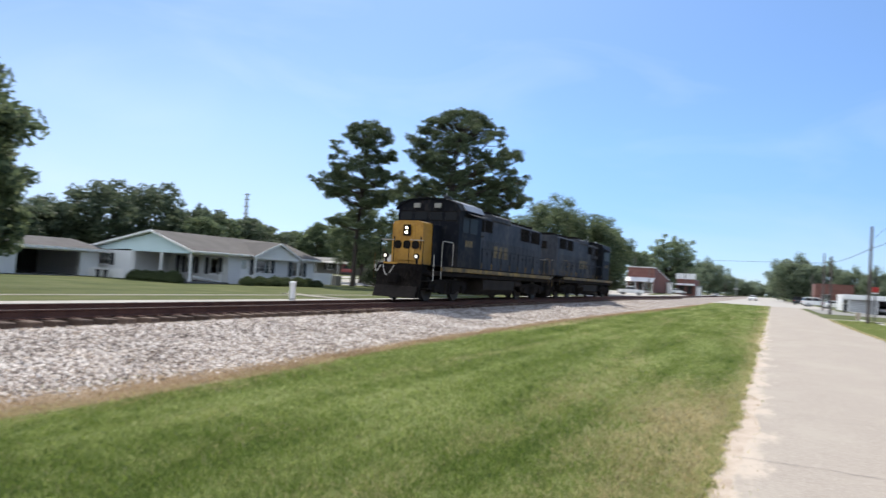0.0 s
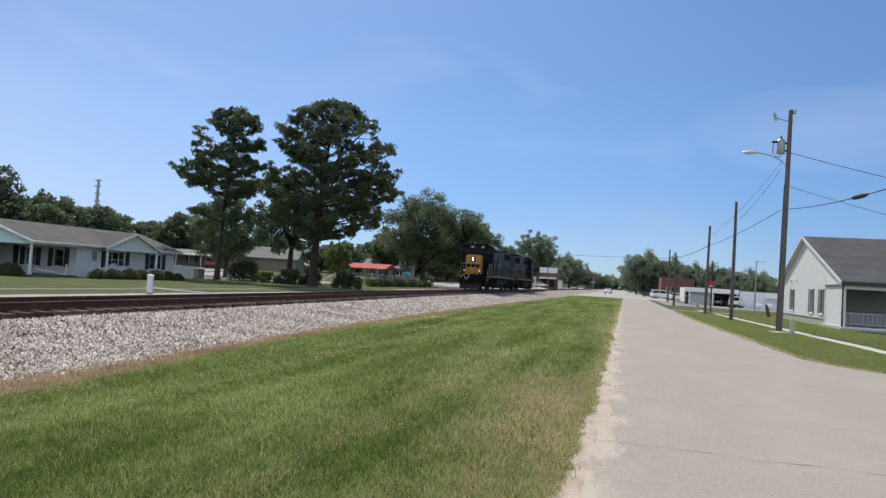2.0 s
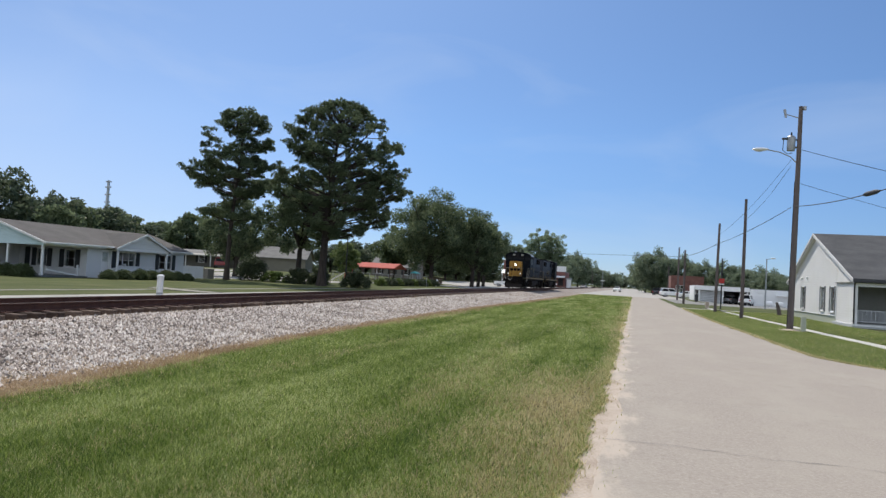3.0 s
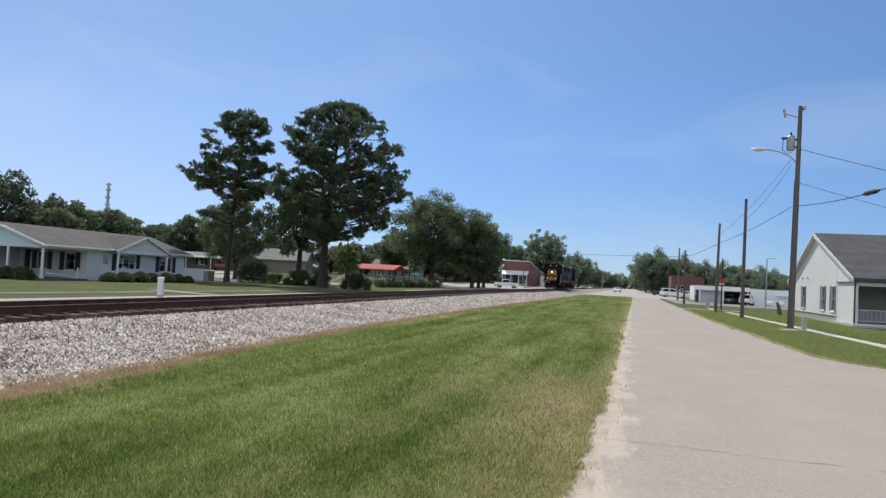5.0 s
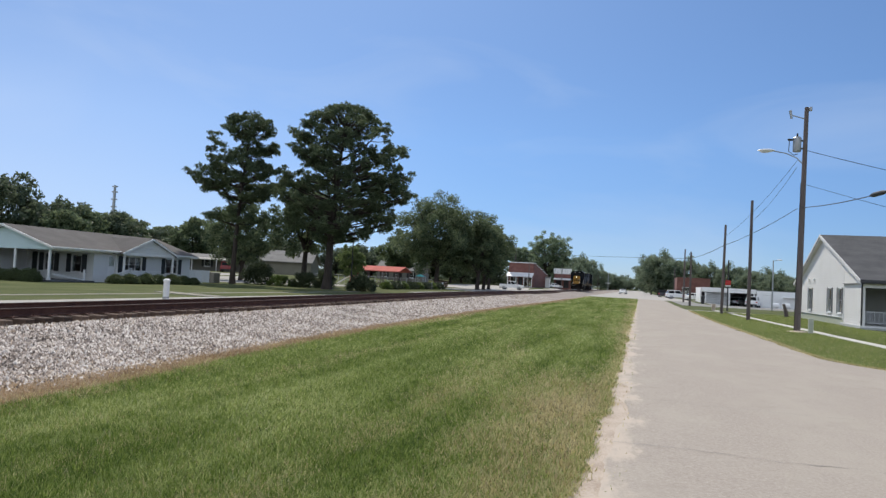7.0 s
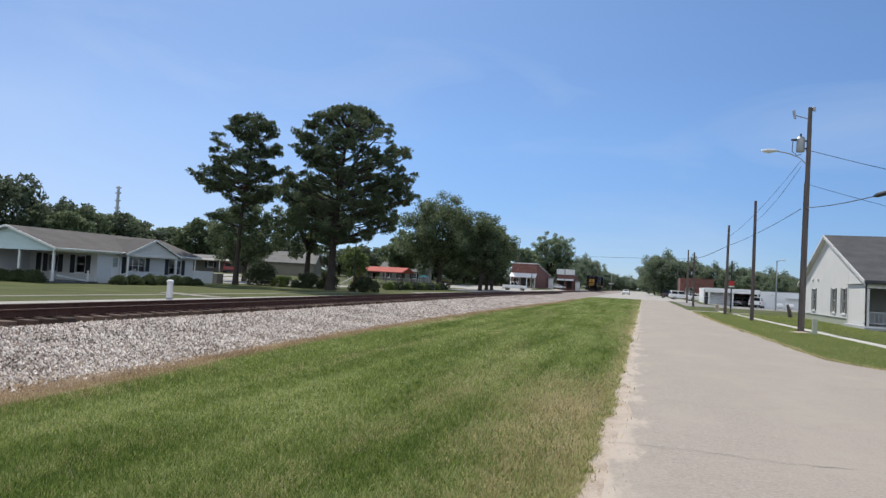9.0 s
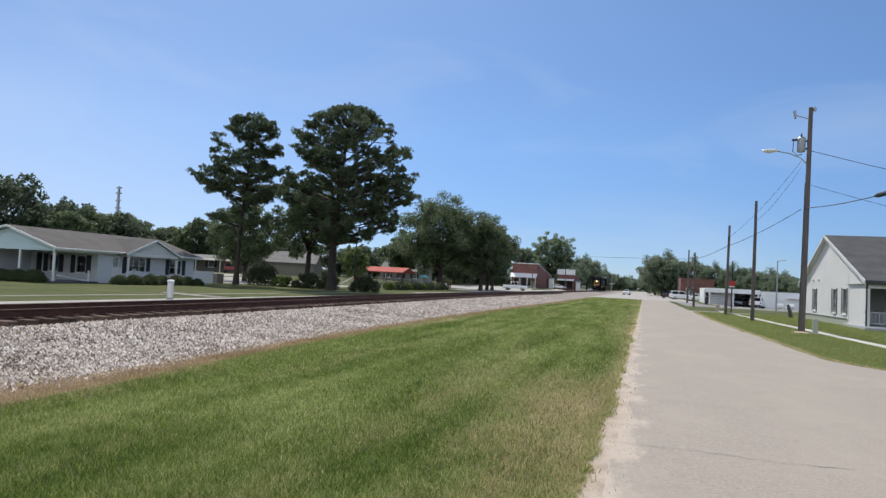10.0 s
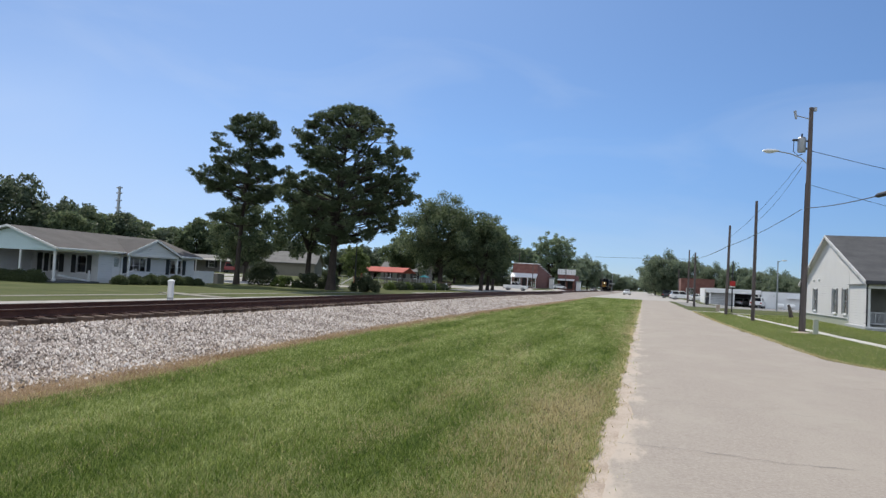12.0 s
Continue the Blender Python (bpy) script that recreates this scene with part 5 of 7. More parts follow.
        for w in (-1.37, 1.37):
            g = Geo().tube([(-1.15, 0, 0), (1.15, 0, 0)], 0.085, 10)
            for s in (-1, 1):
                g.tube([(s * 0.68, 0, 0), (s * 0.71, 0, 0), (s * 0.712, 0, 0), (s * 0.82, 0, 0)], [0.535, 0.535, 0.508, 0.502], 28)
                for k in range(6):
                    a = k * math.pi / 3
                    g.tube([(s * 0.815, 0.27 * math.cos(a), 0.27 * math.sin(a)), (s * 0.835, 0.27 * math.cos(a), 0.27 * math.sin(a))], 0.05, 8)
            ws = part("wheelset", g, M_WHEEL, truck, smooth=True)
            ws.location = (0, yc + w, 0.508)
            axles.append((ws, yc + w))
    return loco, axles


# ---- poles and cables ----
def utility_pole(place, height, tilt, r=0.15, label="weathered brown wooden utility pole beside the footpath"):
    p = thing("utility_pole", label, "utility pole", place, group="utility poles")
    p.matrix_basis = pose(*place, tilt[0], tilt[1], 0)
    part("shaft", Geo().tube([(0, 0, -0.3), (0, 0, height * 0.5), (0, 0, height)], [r, r * 0.85, r * 0.66], 12), M_POLE, p, smooth=True)
    return p


def hang(a, b, sag, n=18):
    a, b = Vector(a), Vector(b)
    return [a.lerp(b, i / n) + Vector((0, 0, -sag * 4 * (i / n) * (1 - i / n))) for i in range(n + 1)]


def build_poles():
    p = utility_pole((7.4, 35.9, 0), 10.9, (0, 0.75), 0.145, "tall weathered wooden pole carrying a transformer and street lamp")
    tank = part("transformer", Geo().tube([(-0.36, 0, 8.72), (-0.36, 0, 8.78), (-0.36, 0, 9.38), (-0.36, 0, 9.45)], [0.17, 0.19, 0.19, 0.13], 16), M_STEEL, p, "grey transformer can", smooth=True)
    part("bushing", Geo().tube([(-0.36, 0.0, 9.45), (-0.36, 0, 9.62)], [0.045, 0.035], 8), M_TANK, tank)
    for z in (8.85, 9.22):
        part("bracket", Geo().box((-0.22, -0.05, z), (-0.08, 0.05, z + 0.07)), M_DARKSTEEL, tank)
    part("cutout", Geo().box((-0.78, -0.05, 9.26), (-0.54, 0.05, 9.36), 0.02), M_DARKSTEEL, p, "dark fuse cutout")
    part("cutout_lead", Geo().tube([(-0.70, 0, 9.28), (-0.72, 0, 8.75), (-0.50, 0, 8.55), (-0.30, 0, 8.62)], 0.018, 6), M_DARKSTEEL, p)
    arm = part("lamp_arm", Geo().tube([(-0.1, 0, 8.15), (-0.35, 0, 8.42), (-0.85, -0.1, 8.62), (-1.45, -0.15, 8.73)], 0.026, 8), M_STEEL, p, "curved steel lamp arm", smooth=True)
    part("lamp_head", Geo().ball((-1.74, -0.17, 8.74), (0.40, 0.14, 0.085), 12, 6), M_WHITEMETAL, arm, "white street lamp head", smooth=True)
    part("lamp_lens", Geo().ball((-1.80, -0.17, 8.69), (0.24, 0.11, 0.07), 12, 6), M_BOARD, arm, smooth=True)
    part("insulator_arm", Geo().tube([(-0.1, 0, 10.35), (-0.65, 0, 10.52)], 0.025, 6).tube([(-0.65, 0, 10.35), (-0.72, 0, 10.75)], [0.05, 0.07], 8).box((0.1, -0.06, 10.72), (0.24, 0.06, 10.92), 0.02), M_STEEL, p)
    part("ground_wire", Geo().tube([(-0.152, -0.02, 0.0), (-0.128, -0.02, 7.2)], 0.012, 5), M_WIRE, p)
    utility_pole((6.95, 47.8, 0), 7.85, (0, 0.2), 0.125)
    utility_pole((6.5, 58.3, 0), 7.2, (0, 0.8), 0.125)
    utility_pole((6.0, 85.6, 0), 6.45, (0, -0.4), 0.14)
    utility_pole((6.9, 112.0, 0), 8.3, (0, 0.0), 0.15)
    # small cabinet and marker at the tall pole's foot
    box = thing("utility_box", "small green metal utility box at the pole's foot", "utility box", (7.78, 35.0, 0))
    part("body", Geo().box((-0.10, -0.10, 0), (0.10, 0.10, 0.66), 0.02), M_GREENBOX, box)
    part("lid", Geo().box((-0.12, -0.12, 0.66), (0.12, 0.12, 0.72), 0.02), M_GREENBOX, box)
    solo("dirt_mound", Geo().ball((7.4, 35.7, -0.06), (0.65, 0.6, 0.14), 14, 6, 0.06, random.Random(2)), M_SAND, "small mound of bare sandy earth round the pole", "mound", "structure")
    cables = (((7.25, 35.9, 5.95), (6.9, 47.8, 5.61), 0.05, 0.015), ((6.9, 47.8, 5.61), (6.45, 58.3, 5.53), 0.05, 0.016), ((7.4, 35.9, 6.0), (8.9, 12.0, 6.0), 0.6, 0.018),
              ((6.45, 58.3, 5.5), (6.0, 85.6, 5.68), 0.12, 0.022), ((7.5, 35.9, 8.81), (21.0, 33.0, 5.1), 0.25, 0.014), ((7.45, 35.9, 7.17), (21.0, 38.0, 4.0), 0.15, 0.010), ((7.2, 35.9, 8.0), (6.9, 47.8, 6.4), 0.25, 0.009),
              ((7.2, 35.9, 8.3), (6.5, 58.3, 6.2), 0.35, 0.009), ((6.0, 85.6, 5.7), (6.9, 112, 6.6), 0.3, 0.025))
    for a, b, sag, r in cables:
        solo("overhead_cable", Geo().tube(hang(a, b, sag), r, 6), M_WIRE, "black overhead cable strung between poles", "cable", group="overhead cables")
    solo("cable_joint", Geo().tube([(7.92, 27.5, 5.455), (7.94, 27.2, 5.45), (7.99, 26.4, 5.43), (8.01, 26.1, 5.425)], [0.035, 0.085, 0.085, 0.035], 10), M_WIRE, "black splice case on the cable", "cable joint")
    solo("overhead_cable", Geo().tube(hang((-33.4, 188, 10.45), (6.0, 85.6, 5.66), 0.3), 0.026, 6), M_WIRE, "black cable crossing high over the railway", "cable")


# ---- buildings ----
def wall_with_holes(length, height, thick, holes, z0=0.0):
    """A wall along x from 0 to length, its outer face at y 0 and its back at y thick; holes (s0, s1, z0, z1) go through."""
    g = Geo()
    cuts = sorted({0.0, length, *[h[0] for h in holes], *[h[1] for h in holes]})
    for a, b in zip(cuts, cuts[1:]):
        inside = sorted((h[2], h[3]) for h in holes if h[0] < b - 1e-6 and h[1] > a + 1e-6)
        z = z0
        for lo, hi in inside:
            if lo > z + 1e-6:
                g.box((a, 0, z), (b, thick, lo))
            z = max(z, hi)
        if z < height - 1e-6:
            g.box((a, 0, z), (b, thick, height))
    g.weld = True
    return g


def window(parent, m, width, height, shutters=False, panes=2, curtain=True, deep=0.10):
    """A window in its wall: frame, sill, panes, and shutters beside it. Own space: x along the wall, y inward, z up from its foot; m puts it there."""
    w = part("window", Geo().box((-0.06, -0.03, -0.06), (0, deep, height + 0.06)).box((width, -0.03, -0.06), (width + 0.06, deep, height + 0.06)).box((0, -0.03, -0.06), (width, deep, 0)).box((0, -0.03, height), (width, deep, height + 0.06)), M_TRIM, parent)
    w.matrix_basis = m
    for k in range(panes):
        a, b = width * k / panes, width * (k + 1) / panes
        part("pane", Geo().box((a + 0.03, 0.035, 0.03), (b - 0.03, 0.045, height - 0.03)), M_GLASS, w)
        part("sash", Geo().box((a, 0.02, 0), (a + 0.03, 0.07, height)).box((b - 0.03, 0.02, 0), (b, 0.07, height)).box((a + 0.03, 0.02, height / 2 - 0.02), (b - 0.03, 0.06, height / 2 + 0.02)).box((a + 0.03, 0.02, 0), (b - 0.03, 0.07, 0.03)).box((a + 0.03, 0.02, height - 0.03), (b - 0.03, 0.07, height)), M_TRIM, w)
    part("sill", Geo().box((-0.1, -0.08, -0.11), (width + 0.1, -0.0, -0.062), 0.01), M_TRIM, w)
    if curtain:
        part("curtain", Geo().box((0.02, deep + 0.05, 0), (width * 0.22, deep + 0.07, height)).box((width * 0.78, deep + 0.05, 0), (width - 0.02, deep + 0.07, height)), M_CURTAIN, w)
    if shutters:
        wide = 0.24 if shutters == "slim" else 0.46
        for a in (-0.06 - wide, width + 0.06):
            part("shutter", Geo().box((a, -0.045, -0.05), (a + wide, -0.004, height + 0.05), 0.008), M_SLATE if shutters == "slim" else M_SHUTTER, w, "grey louvred shutter" if shutters == "slim" else "black louvred shutter")
    return w


def gable_roof(name, parent, ridge, eaves, a, b, mat, axis="y", thick=0.14, label=""):
    """Two slabs from a ridge (across, height) down to two eaves (across, height), run from a to b along an axis."""
    for e in eaves:
        part(name, Geo().prism([ridge, e, (e[0], e[1] - thick), (ridge[0], ridge[1] - thick)], a, b, axis), mat, parent, label)


def face_x(x, y, z):
    """Space of a wall that looks along +x: its s runs along +y."""
    return Matrix(((0, -1, 0, x), (1, 0, 0, y), (0, 0, 1, z), (0, 0, 0, 1)))


def face_ny(x, y, z):
    """Space of a wall that looks along -y: its s runs along +x."""
    return Matrix(((1, 0, 0, x), (0, 1, 0, y), (0, 0, 1, z), (0, 0, 0, 1)))


def face_nx(x, y, z):
    """Space of a wall that looks along -x: its s runs along -y."""
    return Matrix(((0, 1, 0, x), (-1, 0, 0, y), (0, 0, 1, z), (0, 0, 0, 1)))


def placed(geo, m):
    return geo.turned(m)


def long_white_house():
    h = thing("house", "long low white house with grey-brown shingle roof and corner porch", "house")
    top = 2.45
    # front wall, towards the railway
    holes = [(1.45, 2.35, 0.25, 2.25), (3.05, 5.15, 0.85, 2.10), (8.15, 9.75, 0.85, 2.10)]
    part("wall", placed(wall_with_holes(11.5, top, 0.2, holes), face_x(-40.0, 42.0, 0)), M_SIDING, h)
    for s, w in ((3.05, 2.1), (8.15, 1.6)):
        window(h, face_x(-40.0, 42.0 + s, 0.85), w, 1.25, True, 3 if w > 2 else 2)
    door = part("door", placed(Geo().box((1.47, 0.08, 0.25), (2.33, 0.13, 2.23), 0.01), face_x(-40.0, 42.0, 0)), M_TRIM, h, "white front door")
    part("door_glass", placed(Geo().box((1.65, 0.07, 1.3), (2.15, 0.079, 2.05)), face_x(-40.0, 42.0, 0)), M_GLASS, door)
    # porch back wall and its inner side
    holes = [(0.45, 1.05, 0.25, 2.15), (1.78, 2.68, 0.75, 2.05), (4.45, 5.35, 0.75, 2.05)]
    part("wall", placed(wall_with_holes(6.3, top, 0.2, holes), face_ny(-46.5, 42.0, 0)), M_SIDING, h)
    for s in (1.78, 4.45):
        window(h, face_ny(-46.5 + s, 42.0, 0.75), 0.9, 1.3, True, 1)
    part("side_door", placed(Geo().box((0.47, 0.06, 0.25), (1.03, 0.11, 2.13), 0.01), face_ny(-46.5, 42.0, 0)), M_SHUTTER, h, "dark side door under the porch")
    part("wall", Geo().box((-46.7, 38.0, 0), (-46.5, 42.0, top)), M_SIDING, h)
    # end wall, with a row of windows
    holes = [(0.6, 3.2, 1.05, 1.95)]
    part("wall", placed(wall_with_holes(5.6, 2.25, 0.2, holes), face_ny(-52.3, 37.99, 0)), M_SIDING, h)
    window(h, face_ny(-51.7, 37.99, 1.05), 2.6, 0.9, True, 4)
    part("wall", Geo().box((-52.3, 38.2, 0), (-52.1, 53.3, 2.2)), M_SIDING, h)
    part("wall", Geo().box((-52.1, 53.3, 0), (-40.2, 53.5, 2.2)), M_SIDING, h)
    # gables
    part("gable", Geo().prism([(-40.0, 2.42), (-44.2, 3.80), (-52.2, 2.20), (-46.0, 2.42)], 37.98, 38.12), M_AQUA, h, "pale aqua gable panel")
    part("gable", Geo().prism([(-40.0, 2.2), (-44.2, 3.80), (-52.2, 2.1)], 53.34, 53.46), M_SIDING, h)
    part("porch_beam", Geo().box((-46.5, 37.96, 2.26), (-39.95, 38.14, 2.44)), M_AQUA, h, "pale aqua beam under the gable")
    part("porch_beam", Geo().box((-40.14, 38.14, 2.22), (-39.95, 42.0, 2.44)), M_TRIM, h)
    # ceiling and floor take dark colours to deepen the shade under the porch
    part("porch_ceiling", Geo().box((-46.4, 38.15, 2.40), (-40.15, 41.98, 2.43)), M_TAN, h, "tan porch ceiling, darkened for porch shade")
    part("porch_floor", Geo().box((-46.5, 37.7, -0.1), (-39.8, 42.0, 0.12), 0.02), M_SLATE, h, "slate porch floor, darkened for porch shade")
    for x in (-40.08, -43.2, -46.3):
        part("porch_post", Geo().box((x - 0.08, 37.98, 0.12), (x + 0.08, 38.12, 2.24), 0.015).box((x - 0.12, 37.94, 0.12), (x + 0.12, 38.16, 0.26), 0.01), M_TRIM, h, "white square porch post")
    part("soffit", Geo().prism([(-39.45, 2.352), (-44.2, 3.872), (-52.6, 2.132), (-52.6, 2.108), (-44.2, 3.848), (-39.45, 2.328)], 37.61, 37.97), M_TRIM, h, "white soffit under the roof edge")
    gable_roof("roof", h, (-44.2, 4.02), ((-39.45, 2.50), (-52.6, 2.28)), 37.6, 53.9, M_SHINGLE, label="grey-brown shingle roof")
    part("fascia", Geo().box((-39.47, 37.6, 2.32), (-39.43, 53.9, 2.50)), M_TRIM, h)
    part("gutter", Geo().box((-39.43, 37.6, 2.38), (-39.33, 53.9, 2.50), 0.02), M_TRIM, h)
    part("rake_board", Geo().prism([(-39.45, 2.36), (-39.45, 2.50), (-44.2, 4.02), (-52.6, 2.28), (-52.6, 2.14), (-44.2, 3.86)], 37.56, 37.60), M_TRIM, h, "white rake board")
    # front portico with its own small gable
    part("portico_gable", Geo().prism([(44.2, 2.42), (50.2, 2.42), (47.2, 3.55)], -39.30, -39.18, "x"), M_SIDING, h)
    for e in ((43.9, 2.40), (50.5, 2.40)):
        part("portico_roof", Geo().prism([(47.2, 3.72), e, (e[0], e[1] - 0.12), (47.2, 3.58)], -43.4, -39.0, "x"), M_SHINGLE, h)
    for e in ((43.86, 2.40), (50.54, 2.40)):
        part("portico_rake", Geo().prism([(47.2, 3.73), e, (e[0], e[1] - 0.16), (47.2, 3.55)], -39.0, -38.96, "x"), M_TRIM, h, "white rake board")
    part("portico_beam", Geo().box((-39.30, 44.2, 2.22), (-39.14, 50.2, 2.42)), M_TRIM, h)
    for y in (44.3, 50.1):
        part("porch_post", Geo().box((-39.30, y - 0.07, 0.25), (-39.16, y + 0.07, 2.24), 0.015), M_TRIM, h, "white square porch post")
    part("portico_floor", Geo().box((-40.0, 43.2, -0.1), (-38.9, 51.2, 0.25), 0.02), M_CONCRETE, h)
    rail = Geo().tube([(-38.95, 43.3, 0.15), (-38.95, 43.3, 1.15)], 0.03, 6).tube([(-38.95, 43.3, 0.7), (-38.95, 44.9, 1.2)], 0.03, 6).tube([(-38.95, 44.9, 0.2), (-38.95, 44.9, 1.2)], 0.03, 6)
    for k in range(8):
        rail.tube([(-38.95, 43.5 + 0.18 * k, 0.2), (-38.95, 43.5 + 0.18 * k, 0.78 + 0.055 * k)], 0.012, 5)
    part("railing", rail, M_TRIM, h, "white step railing")
    part("portico_panel", Geo().box((-39.27, 44.4, 0.32), (-39.19, 48.6, 0.98), 0.01), M_SIDING, h, "low white porch panel")
    part("portico_cap", Geo().box((-39.31, 44.36, 0.98), (-39.15, 48.66, 1.03), 0.01), M_TRIM, h)
    part("ramp", Geo().prism([(38.2, 0.50), (38.2, 0.60), (41.0, 0.22), (41.0, 0.12)], -39.95, -39.85, "x"), M_TRIM, h, "white sloping ramp board")
    part("ramp_post", Geo().box((-39.97, 41.0, 0.0), (-39.85, 41.12, 0.95), 0.01), M_TRIM, h)
    part("steps", Geo().box((-39.3, 42.6, 0), (-38.7, 43.2, 0.17), 0.01).box((-38.9, 42.6, 0), (-38.4, 43.2, 0.09), 0.01), M_CONCRETE, h)


def garage():
    h = thing("garage", "low white garage with wide dark open doorway", "garage")
    part("wall", placed(wall_with_holes(9.0, 2.15, 0.2, [(2.3, 7.4, 0.0, 1.90)]), face_x(-49.4, 28.2, 0)), M_SIDING, h)
    part("wall", Geo().box((-57, 28.2, 0), (-49.6, 28.4, 2.15)), M_SIDING, h)
    part("wall", Geo().box((-57.0, 37.0, 0), (-49.6, 37.2, 2.15)), M_SIDING, h)
    part("wall", Geo().box((-57.2, 28.2, 0), (-57.0, 37.2, 2.15)), M_SHADEWALL, h)
    part("floor_slab", Geo().box((-57, 28.4, -0.05), (-49.4, 37, 0.04)), M_STREET, h)
    gable_roof("roof", h, (-53.3, 3.0), ((-48.9, 2.20), (-57.6, 2.20)), 27.8, 37.5, M_SHINGLE, label="grey-brown shingle roof")
    part("fascia", Geo().box((-48.92, 27.8, 2.02), (-48.87, 37.5, 2.20)), M_TRIM, h)
    part("gable", Geo().prism([(-49.4, 2.1), (-53.3, 2.85), (-57.0, 2.1)], 28.2, 28.32), M_SIDING, h)


def grey_house():
    """The pale grey house with a porch on the side of the road."""
    h = thing("house", "pale grey clapboard house with charcoal roof and side porch", "house")
    x0 = 12.3
    # gable wall that faces the road: s runs towards the camera from its far corner
    holes = [(3.45, 4.20, 0.85, 2.38), (8.75, 9.50, 0.85, 2.38), (11.10, 11.85, 0.85, 2.38)]
    part("wall", placed(wall_with_holes(12.3, 2.75, 0.2, holes, 0.58), face_nx(x0, 59.5, 0)), M_LAP, h)
    for s in (3.45, 8.75, 11.10):
        window(h, face_nx(x0, 59.5 - s, 0.85), 0.75, 1.53, "slim", 1, True)
    for k in range(32):
        z = 0.61 + 0.165 * k
        lo, hi = (47.3, 59.4) if z < 2.7 else (max(47.3, 52.3 - (5.80 - z) * 9.2 / 3.26), min(59.4, 52.3 + (5.80 - z) * 7.8 / 3.37))
        spans = [(lo, hi)]
        if 0.60 < z < 2.44:
            cuts = [(54.94, 56.41), (49.64, 51.11), (47.29, 48.76)]
            spans, a = [], lo
            for c0, c1 in sorted(cuts):
                if c0 > a:
                    spans.append((a, c0))
                a = c1
            spans.append((a, hi))
        for a, b in spans:
            if b - a > 0.1:
                part("clapboard", Geo().prism([(x0 - 0.011, z), (x0 - 0.001, z), (x0 - 0.001, z + 0.165), (x0 - 0.003, z + 0.165)], a, b), M_LAP, h)
    part("foundation", Geo().box((x0 + 0.03, 47.23, -0.1), (x0 + 0.23, 59.47, 0.54)), M_GREENBOX, h, "grey-green block foundation")
    part("water_table", Geo().box((x0 - 0.03, 47.2, 0.54), (x0 + 0.2, 59.5, 0.60), 0.005), M_TRIM, h)
    part("gable", Geo().prism([(47.2, 2.75), (59.5, 2.75), (59.5, 2.78), (52.3, 5.86), (47.2, 4.03)], x0, x0 + 0.15, "x"), M_LAP, h, "pale grey clapboard gable")
    part("corner_board", Geo().box((x0 - 0.025, 47.17, 0.4), (x0 + 0.10, 47.30, 2.75)), M_TRIM, h)
    part("corner_board", Geo().box((x0 - 0.025, 59.40, 0.4), (x0 + 0.10, 59.53, 2.75)), M_TRIM, h)
    for y in (56.0, 54.5):
        part("wall_lamp", Geo().box((x0 - 0.12, y - 0.10, 2.95), (x0, y + 0.10, 3.10), 0.02), M_WHITEMETAL, h, "small white floodlight")
    # porch shade is painted into this wall and the ceiling below
    part("wall", placed(wall_with_holes(14, 2.75, 0.2, [(3.2, 4.2, 0.36, 2.45), (6.0, 7.2, 0.9, 2.4)], 0.30), face_ny(x0 + 0.2, 47.2, 0)), M_PORCHWALL, h, "grey porch wall, darkened for porch shade")
    part("kick_panel", Geo().box((x0 + 0.25, 47.17, 0.30), (x0 + 3.3, 47.197, 1.05), 0.004), M_PANEL, h, "blue-grey lower panel on the porch wall")
    part("door", placed(Geo().box((3.22, 0.07, 0.36), (4.18, 0.12, 2.43), 0.01), face_ny(x0 + 0.2, 47.2, 0)), M_TRIM, h)
    window(h, face_ny(x0 + 6.2, 47.2, 0.9), 1.2, 1.5, False, 1)
    part("wall", Geo().box((x0 + 0.2, 59.3, 0.1), (26.5, 59.5, 2.75)), M_LAP, h)
    part("wall", Geo().box((26.3, 46.8, 0.1), (26.5, 59.3, 2.75)), M_LAP, h)
    # roof: the near slope reaches out over the porch
    gable_roof("roof", h, (52.3, 6.12), ((43.1, 2.86), (60.1, 2.75)), x0 - 0.25, 27.0, M_DARKSHINGLE, "x", 0.16, "charcoal shingle roof")
    part("rake_board", Geo().prism([(43.100, 2.72), (43.1, 2.86), (52.3, 6.12), (60.1, 2.75), (60.1, 2.62), (52.3, 5.97)], x0 - 0.29, x0 - 0.25, "x"), M_LAP, h, "pale grey rake board")
    part("soffit", Geo().prism([(43.15, 2.66), (52.3, 5.92), (60.0, 2.60), (60.0, 2.54), (52.3, 5.84), (43.15, 2.60)], x0 - 0.25, x0 - 0.002, "x"), M_LAP, h)
    part("gutter", Geo().box((x0 - 0.25, 42.980, 2.63), (27.0, 43.100, 2.77), 0.02), M_DARKSTEEL, h, "dark gutter")
    part("downspout", Geo().tube([(x0 - 0.16, 43.050, 2.65), (x0 - 0.13, 43.250, 2.42), (x0 - 0.13, 43.250, 0.12)], 0.045, 8), M_DARKSTEEL, h, "dark downspout")
    part("porch_floor", Geo().box((x0 - 0.2, 43.200, -0.05), (26.5, 47.2, 0.26), 0.02), M_PANEL, h, "grey painted porch floor")
    part("porch_edge", Geo().box((x0 - 0.22, 43.16, 0.16), (26.5, 43.198, 0.27), 0.004), M_TRIM, h)
    part("porch_beam", Geo().box((x0 - 0.10, 43.300, 2.42), (26.5, 43.480, 2.66)), M_TRIM, h)
    part("porch_ceiling", Geo().box((x0 - 0.10, 43.500, 2.64), (26.5, 47.18, 2.68)), M_PORCHWALL, h)
    part("porch_side", Geo().prism([(43.3, 2.66), (47.18, 2.66), (47.18, 4.02), (43.3, 2.68)], x0, x0 + 0.12, "x"), M_LAP, h)
